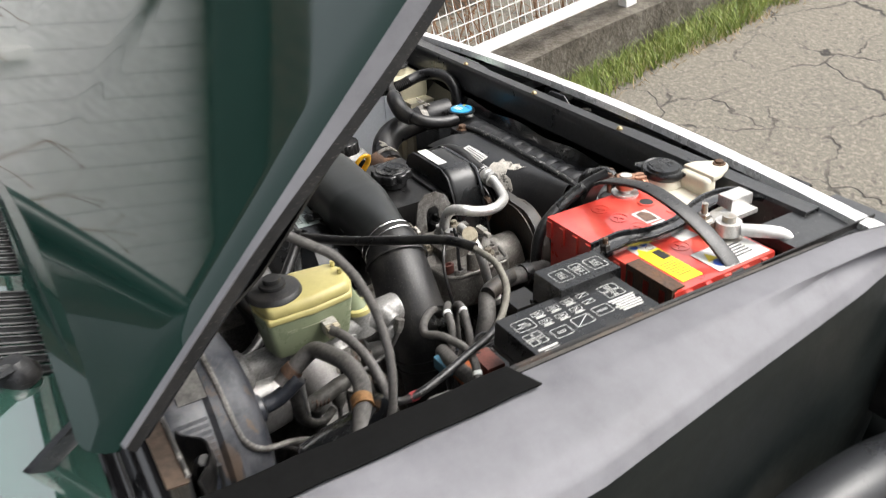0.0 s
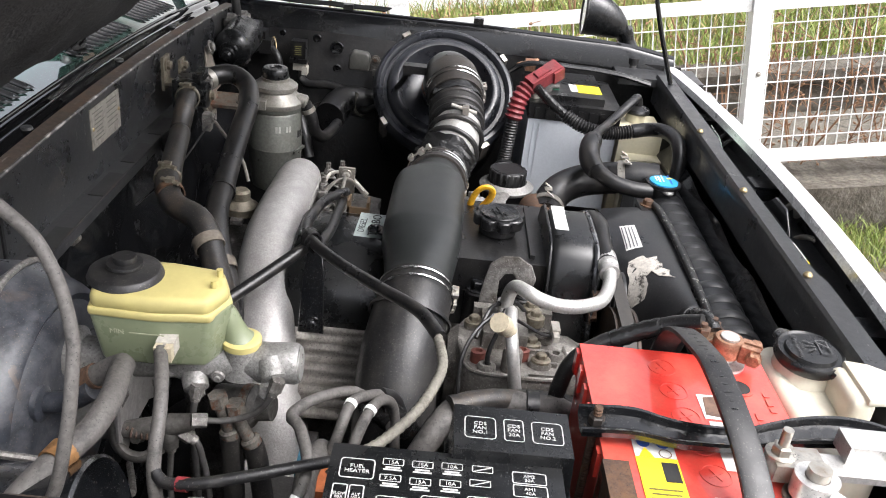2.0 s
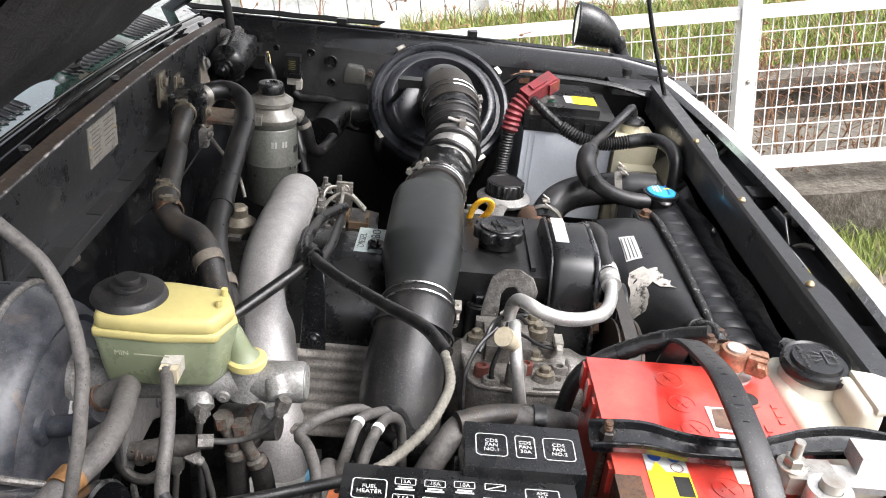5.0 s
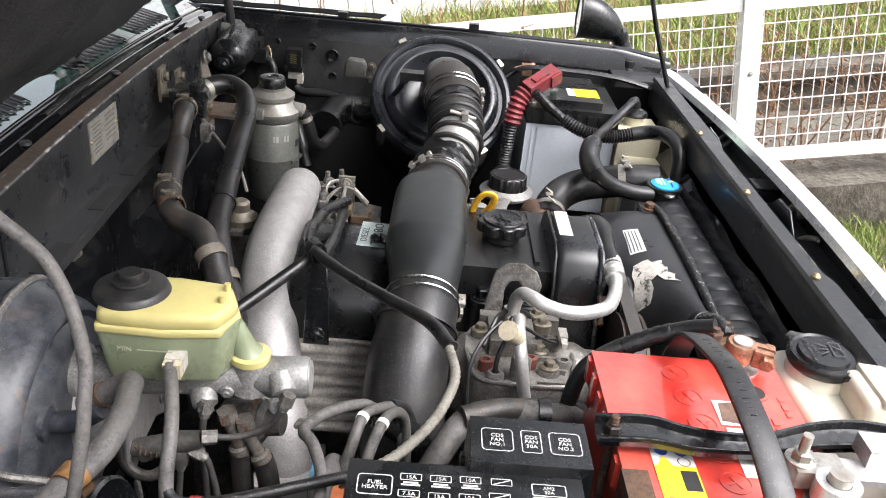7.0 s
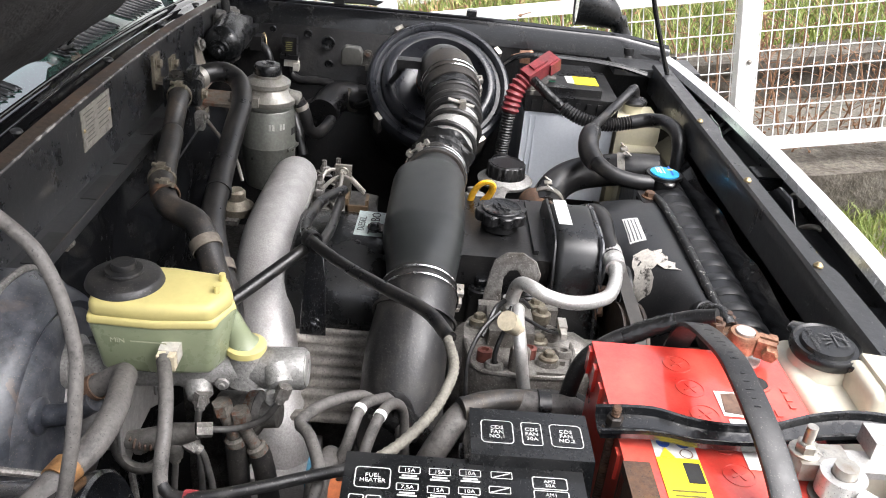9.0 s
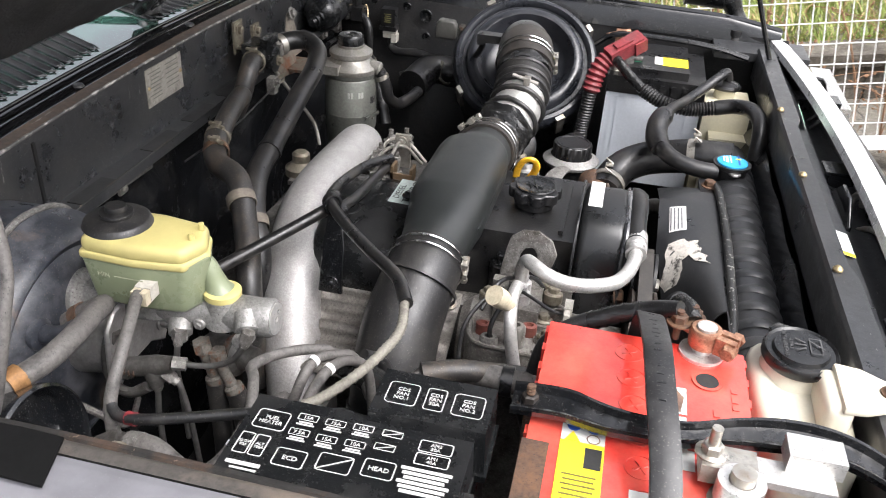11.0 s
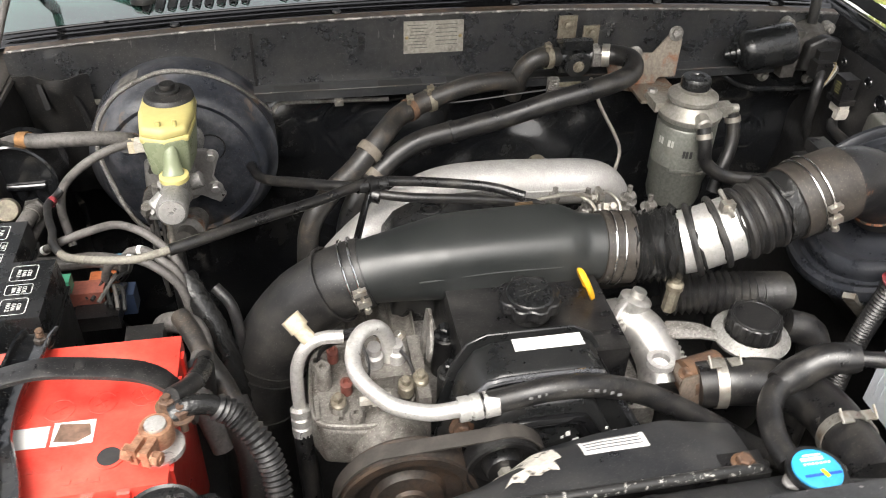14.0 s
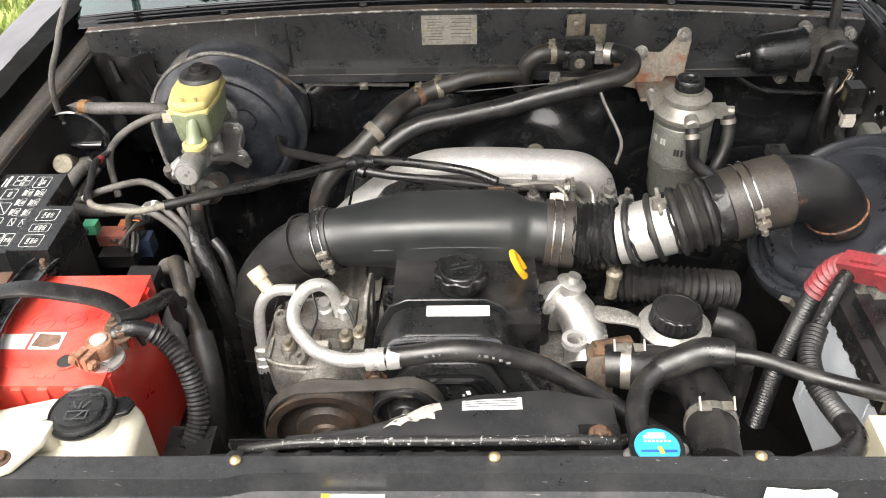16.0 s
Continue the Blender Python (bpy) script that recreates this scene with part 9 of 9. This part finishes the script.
    part("drum", lathe((-0.628, 0.68, 0.98), (0.03, -1, 0.2), [(0.045, 0), (0.053, 0.005), (0.0545, 0.02), (0.0545, 0.09), (0.056, 0.092), (0.056, 0.099), (0.0535, 0.101), (0.051, 0.098), (0.049, 0.086), (0.046, 0.08), (0.03, 0.08), (0, 0.08)], 56, cap=False), bay_paint, vt)
    part("pressed_rib", tube([(-0.66, 0.599, 0.99), (-0.625, 0.599, 0.989), (-0.59, 0.6, 0.989)], 0.006, 10), bay_paint, vt)
    part("spigot", join(rod((-0.632, 0.57, 0.975), (-0.619, 0.522, 1.004), 0.011, seg=16), lathe((-0.6235, 0.538, 0.9945), (0.25, -0.92, 0.55), [(0.0135, 0), (0.0155, 0.003), (0.0155, 0.02), (0.0135, 0.024), (0.005, 0.024), (0, 0.023)], 24)), dull_zinc, vt, "dull tan round fitting")
    part("spigot", join(rod((-0.603, 0.57, 0.972), (-0.591, 0.53, 0.994), 0.01, seg=16), lathe((-0.598, 0.555, 0.981), (0.28, -0.92, 0.5), [(0.0145, 0), (0.0155, 0.002), (0.0155, 0.02), (0.0135, 0.023)], 6)), dark_zinc, vt, "grey metal hex fitting")
    eh = thing("fuel_hose", (-0.55, 0.44, 0.97), "dusty grey fuel hose bending away from the canister", "hose", "fuel hoses")
    part("hose", tube([(-0.592, 0.532, 0.993), (-0.594, 0.508, 0.997), (-0.603, 0.482, 0.99), (-0.603, 0.462, 0.98), (-0.585, 0.45, 0.972), (-0.555, 0.45, 0.968), (-0.51, 0.452, 0.968), (-0.47, 0.445, 0.96)], 0.0098, 16), dusty_hose, eh)
    part("crimp", band((-0.5925, 0.524, 0.9945), (-0.05, -1, 0.15), 0.0103, 0.012, 0.001), alu_dirty, eh)
    fh = thing("fuel_return_hoses", (-0.52, 0.45, 0.95), "bundle of grey fuel hoses with white paint marks", "hoses")
    for k, pts in enumerate(([(-0.58, 0.545, 0.98), (-0.592, 0.51, 0.972), (-0.59, 0.475, 0.972), (-0.57, 0.455, 0.985), (-0.54, 0.448, 1.003), (-0.501, 0.461, 1.008), (-0.479, 0.472, 1.003), (-0.447, 0.455, 0.998), (-0.415, 0.423, 0.985), (-0.4, 0.404, 0.955)], [(-0.48, 0.44, 0.955), (-0.475, 0.432, 0.977), (-0.464, 0.427, 0.994), (-0.444, 0.421, 0.998), (-0.427, 0.409, 0.991), (-0.408, 0.397, 0.975), (-0.397, 0.385, 0.92)], [(-0.5, 0.42, 0.95), (-0.488, 0.415, 0.985), (-0.46, 0.405, 1.0), (-0.43, 0.395, 0.99), (-0.405, 0.385, 0.96), (-0.4, 0.38, 0.9)])):
        hs = part("hose", tube(pts, 0.0052, 12), dusty_hose, fh)
        part("paint_mark", band(spline(pts)[len(spline(pts)) // 3], spline(pts)[len(spline(pts)) // 3 + 1] - spline(pts)[len(spline(pts)) // 3 - 1], 0.0053, 0.005, 0.0005), print_white, hs)
    cn = thing("wiring_connectors", (-0.47, 0.36, 0.93), "cluster of orange, green and black wiring plugs", "connectors")
    part("orange_plug", box(-0.519, -0.489, 0.424, 0.446, 0.937, 0.955, 0.004), orange_plastic, cn, "faded orange plug")
    part("blue_plug", box(-0.508, -0.48, 0.446, 0.464, 0.95, 0.966, 0.004), mat("blue_connector", (0.04, 0.13, 0.19), 0.5, bump=0.2), cn, "dull blue plug")
    part("brown_plug", box(-0.537, -0.497, 0.395, 0.42, 0.944, 0.962, 0.004), mat("brown_connector", (0.22, 0.07, 0.05), 0.5, bump=0.2, dirt=(0.12, 0.06, 0.05), dirt_scale=50), cn, "red-brown plug")
    part("green_plug", box(-0.546, -0.527, 0.383, 0.4, 0.974, 0.99, 0.004), green_plastic, cn, "green plug")
    part("black_plug", box(-0.53, -0.48, 0.37, 0.4, 0.925, 0.945, 0.004), black_plastic, cn)
    part("black_plug", box(-0.46, -0.42, 0.28, 0.32, 0.95, 0.97, 0.004), black_plastic, cn)
    part("navy_plug", box(-0.49, -0.465, 0.4, 0.425, 0.92, 0.95, 0.004), mat("navy_connector", (0.015, 0.025, 0.05), 0.45, bump=0.2), cn, "dark blue plug")
    for k in range(7):
        part("wire", tube([(-0.47 - 0.008 * k, 0.365 + 0.005 * k, 0.955), (-0.475 - 0.01 * (k % 3), 0.395 + 0.007 * k, 0.965 - 0.004 * (k % 4)), (-0.5, 0.425 + 0.005 * k, 0.945 - 0.004 * k), (-0.55, 0.44 + 0.004 * k, 0.91)], 0.0026, 6), (loom, dusty_hose, rubber)[k % 3], cn)
    lw = thing("wiring_loom", (-0.35, 0.35, 0.8), "black wiring loom dropping beside the engine", "wiring loom")
    part("trunk", tube([(-0.405, 0.41, 0.965), (-0.39, 0.39, 0.94), (-0.372, 0.37, 0.905), (-0.36, 0.355, 0.86), (-0.352, 0.345, 0.8), (-0.35, 0.34, 0.65)], 0.0145, 14, 0.006, 0.0008, 0.012), tape, lw, "tape-wrapped trunk")
    part("branch", tube([(-0.37, 0.4, 0.95), (-0.352, 0.385, 0.93), (-0.345, 0.37, 0.88), (-0.343, 0.36, 0.8)], 0.007, 10), loom, lw)


def bulkhead_fittings():
    pl = thing("identification_plate", (-0.034, 0.797, 1.06), "worn silver metal identification plate", "plate")
    m = basis((-0.034, 0.7975, 1.087), (1, 0, 0), (0, 0, 1))
    part("plate", box(-0.047, 0.047, -0.026, 0.026, 0, 0.0015, 0.0005, m=m), mat("worn_plate", (0.36, 0.34, 0.3), 0.5, metal=0.6, bump=0.2, dirt=(0.2, 0.19, 0.17), dirt_scale=60), pl)
    part("print", join(*[flat(0.03 - 0.005 * (k % 3), 0.0013, m @ pose(-0.026 + 0.004 * (k % 2), 0.02 - 0.0052 * k, 0.0016)) for k in range(8)], *[flat(0.034, 0.0013, m @ pose(0.02, 0.02 - 0.0065 * k, 0.0016)) for k in range(6)]), mat("plate_print", (0.12, 0.115, 0.1), 0.6, bump=0), pl)
    for x in (-0.042, 0.042):
        part("rivet", lathe(m @ Vector((x, 0.0, 0.0015)), (0, -1, 0), [(0.003, 0), (0.002, 0.0015), (0, 0.002)], 12), brass, pl)
    cl = thing("bulkhead_clip", (-0.186, 0.78, 0.985), "small zinc clip on the bulkhead", "clip")
    part("tab", join(box(-0.193, -0.179, 0.782, 0.786, 0.985, 1.008, 0.002), hexhead((-0.186, 0.781, 0.993), (0, -1, 0), 0.004, 0.003)), steel, cl)
    r = thing("relay", (0.605, 0.659, 1.0), "small black relay with faded yellow print on the inner wing", "relay", "relays")
    part("case", join(box(0.594, 0.618, 0.645, 0.674, 1.006, 1.047, 0.004, 3), box(0.592, 0.62, 0.642, 0.677, 1.003, 1.012, 0.003)), black_plastic, r)
    part("print", join(*[flat(0.014 - 0.003 * (k % 2), 0.0014, basis((0.5936, 0.66, 1.037 - 0.004 * k), (0, -1, 0), (0, 0, 1))) for k in range(5)]), mat("faded_yellow_print", (0.16, 0.15, 0.06), 0.6, bump=0), r)
    part("plug", join(box(0.597, 0.613, 0.643, 0.67, 0.988, 1.003, 0.002), box(0.594, 0.614, 0.641, 0.652, 0.98, 0.996, 0.002)), grey_connector, r, "dirty white plug")
    part("leads", tube([(0.604, 0.655, 0.985), (0.6, 0.652, 0.972), (0.597, 0.64, 0.962)], 0.006, 10), loom, r)
    r = thing("pressure_sensor", (0.61, 0.535, 1.0), "small grey sensor box with a rusty screw on the inner wing", "sensor")
    part("case", plate([(-0.022, -0.018), (0.02, -0.018), (0.021, 0.008), (0.016, 0.018), (-0.014, 0.02), (-0.021, 0.01)], 0.022, 0.004, basis((0.598, 0.535, 1.024), (0, -1, 0), (0, 0, 1)), 3), mat("grey_relay", (0.075, 0.074, 0.066), 0.5, bump=0.2, dirt=(0.05, 0.048, 0.042), dirt_scale=40), r)
    part("bracket", join(box(0.604, 0.61, 0.495, 0.516, 1.0, 1.022, 0.002), box(0.6, 0.606, 0.5, 0.51, 0.992, 1.004, 0.001)), alu_dirty, r)
    part("screw", hexhead((0.603, 0.505, 1.025), (-1, 0, 0), 0.006, 0.006), dull_rust, r)
    lo = thing("wiring_loom", (0.58, 0.58, 0.95), "black wiring loom across the inner wing", "wiring loom")
    part("trunk", tube([(0.6, 0.655, 0.972), (0.595, 0.64, 0.963), (0.59, 0.6, 0.966), (0.585, 0.57, 0.962), (0.58, 0.545, 0.951), (0.585, 0.51, 0.953), (0.6, 0.49, 0.955)], 0.0085, 12), loom, lo)
    part("branch", tube([(0.56, 0.62, 0.925), (0.565, 0.6, 0.934), (0.57, 0.57, 0.942), (0.575, 0.545, 0.947)], 0.0075, 10), rubber, lo)
    part("branch", tube([(0.56, 0.625, 0.912), (0.565, 0.6, 0.917), (0.57, 0.56, 0.926), (0.575, 0.54, 0.938)], 0.004, 8), loom, lo)
    part("tie_strap", tube([(0.572, 0.536, 0.962), (0.566, 0.541, 0.945), (0.566, 0.538, 0.925), (0.572, 0.525, 0.916), (0.58, 0.515, 0.925)], 0.0065, 8, squash=0.5), tan_tape, lo, "grey looped strap")
    part("lead", tube([(0.58, 0.53, 0.932), (0.55, 0.515, 0.936), (0.51, 0.485, 0.965), (0.47, 0.455, 1.01), (0.44, 0.438, 1.04), (0.425, 0.432, 1.06)], 0.0055, 10), loom, lo)
    part("lead_plug", join(box(0.405, 0.425, 0.425, 0.44, 1.056, 1.072, 0.002), box(0.402, 0.416, 0.428, 0.437, 1.07, 1.076, 0.001)), black_plastic, lo)
    for y, z, r in ((0.626, 1.051, 0.007), (0.586, 1.036, 0.012), (0.584, 0.994, 0.007), (0.695, 1.055, 0.005)):
        hl = thing("wing_hole_plug", (0.62, y, z), "round black hole plug in the inner wing", "plug", "hole plugs")
        part("rim", join(tor((0.617, y, z), (1, 0, 0), r, 0.0018, 22), lathe((0.618, y, z), (-1, 0, 0), [(r, 0), (r * 0.6, -0.001), (r * 0.5, 0.002), (0, 0.002)], 18, cap=False)), bay_paint, hl)
    pk = thing("bulkhead_pipe", (0.45, 0.78, 0.98), "thin black pipe along the bulkhead", "pipe")
    part("pipe", tube([(0.4, 0.785, 1.01), (0.44, 0.78, 1.012), (0.5, 0.775, 0.98), (0.56, 0.775, 0.972), (0.66, 0.77, 0.97)], 0.0045, 8), bay_paint, pk)
    gp = thing("grey_pipe", (0.27, 0.7, 0.9), "thin bent steel pipe behind the intake", "pipe")
    part("pipe", tube([(0.21, 0.74, 1.03), (0.225, 0.72, 0.99), (0.25, 0.7, 0.945), (0.258, 0.69, 0.92), (0.25, 0.68, 0.89)], 0.003, 8), steel, gp)


def corner_panel():
    """The folded panel where bulkhead and wing meet behind the brake servo."""
    th = thing("corner_panel", (-0.6, 0.79, 0.85), "black dusty folded panel in the rear corner of the bay", "panel")
    dusty = mat("dusty_corner_panel", (0.007, 0.007, 0.0072), 0.4, bump=0.4, grain=140, var=0.4, dirt=(0.016, 0.014, 0.012), dirt_scale=16, dirt_lo=0.5, dirt_hi=0.75, speck=(0.08, 0.07, 0.06))
    part("sheet", surface(lambda u, v: (-0.655 + 0.105 * u, 0.79 - 0.02 * math.sin(math.pi * min(1, 1.3 * (1 - u))) * v ** 0.5 + 0.008 * noise.noise((u * 5, v * 5, 2)), 0.86 + 0.2 * v), 20, 20, 0.002), dusty, th)
    part("slot", plate([(-0.004, -0.02), (0.004, -0.018), (0.003, 0.02), (-0.003, 0.022)], 0.003, 0, basis((-0.612, 0.768, 1.035), (1, 0, 0.1), (0, 0, 1))), print_black, th)
    part("fold", tube([(-0.56, 0.785, 0.88), (-0.562, 0.78, 0.98), (-0.575, 0.778, 1.03), (-0.6, 0.776, 1.055)], 0.006, 8), rubber, th)


def wipers():
    for x, y, s in ((0.1, 0.893, 1), (-0.47, 0.9, 1)):
        z = 1.136 - 0.031 * (x / 0.67) ** 2
        th = thing("windscreen_wiper", (x, y, z), "black windscreen wiper folded flat on its pivot", "wiper", "wipers")
        part("pivot", lathe((x, y, z), (0, 0.1, 1), [(0.02, 0), (0.02, 0.008), (0.013, 0.02), (0.01, 0.024), (0, 0.025)], 20, cap=False), black_plastic, th)
        part("arm", tube([(x, y, z + 0.018), (x - 0.06, y + 0.05, z + 0.034), (x - 0.2, y + 0.13, z + 0.04), (x - 0.33, y + 0.2, z + 0.045)], 0.009, 8, squash=0.5), smooth_plastic, th)


ground()
kerb_wall()
bank()
white_wall()
mesh_fence()
greenery()
dead_weed(-0.35, 2.3, 2.0, 3, "tall dry brown weed behind the fence")
dead_weed(-2.0, 2.5, 1.3, 5, "dry brown bramble stems behind the fence")
dead_weed(-2.6, 2.4, 1.2, 6, "dry brown bramble stems behind the fence")
for wy, wx, wh, ws in ((-1.25, 2.25, 1.35, 21), (-1.55, 2.4, 1.2, 22), (-1.8, 2.2, 1.4, 23), (-2.3, 2.3, 1.35, 24), (-2.85, 2.35, 1.3, 25), (-3.2, 2.2, 1.3, 26), (0.15, 2.5, 1.5, 27), (1.6, 2.4, 2.4, 28)):
    dead_weed(wy, wx, wh, ws, "dry brown bramble stems behind the fence")
for ws in range(16):
    dead_weed(-3.6 + 0.27 * ws + 0.1 * math.sin(ws * 5.0), 2.2 + 0.18 * (ws % 5), 0.95 + 0.14 * (ws % 4), 40 + ws, "dry brown bramble stems behind the fence")
dead_weed(0.9, 2.6, 2.3, 7, "tall dry brown weed behind the fence")
shell_side(-1, "front_wing", "dark front wing with a rusty inner gutter")
shell_side(1, "front_wing", "dark painted front wing with a black folded gutter")
inner_apron(-1)
inner_apron(1)
firewall()
cowl()
wipers()
corner_panel()
cabin()
hood()
front_end()
bay_floor()
wheels()
wing_mirror()
engine_block()
intake_duct()
air_cleaner()
air_hose()
intake_manifold()
dipstick()
water_outlet()
big_hoses()
ps_reservoir()
ac_lines()
pulleys()
radiator()
brake_booster()
fuse_boxes()
red_battery()
washer_tank()
second_battery()
fuel_filter()
wiper_motor()
heater_hoses()
cables()
bulkhead_fittings()
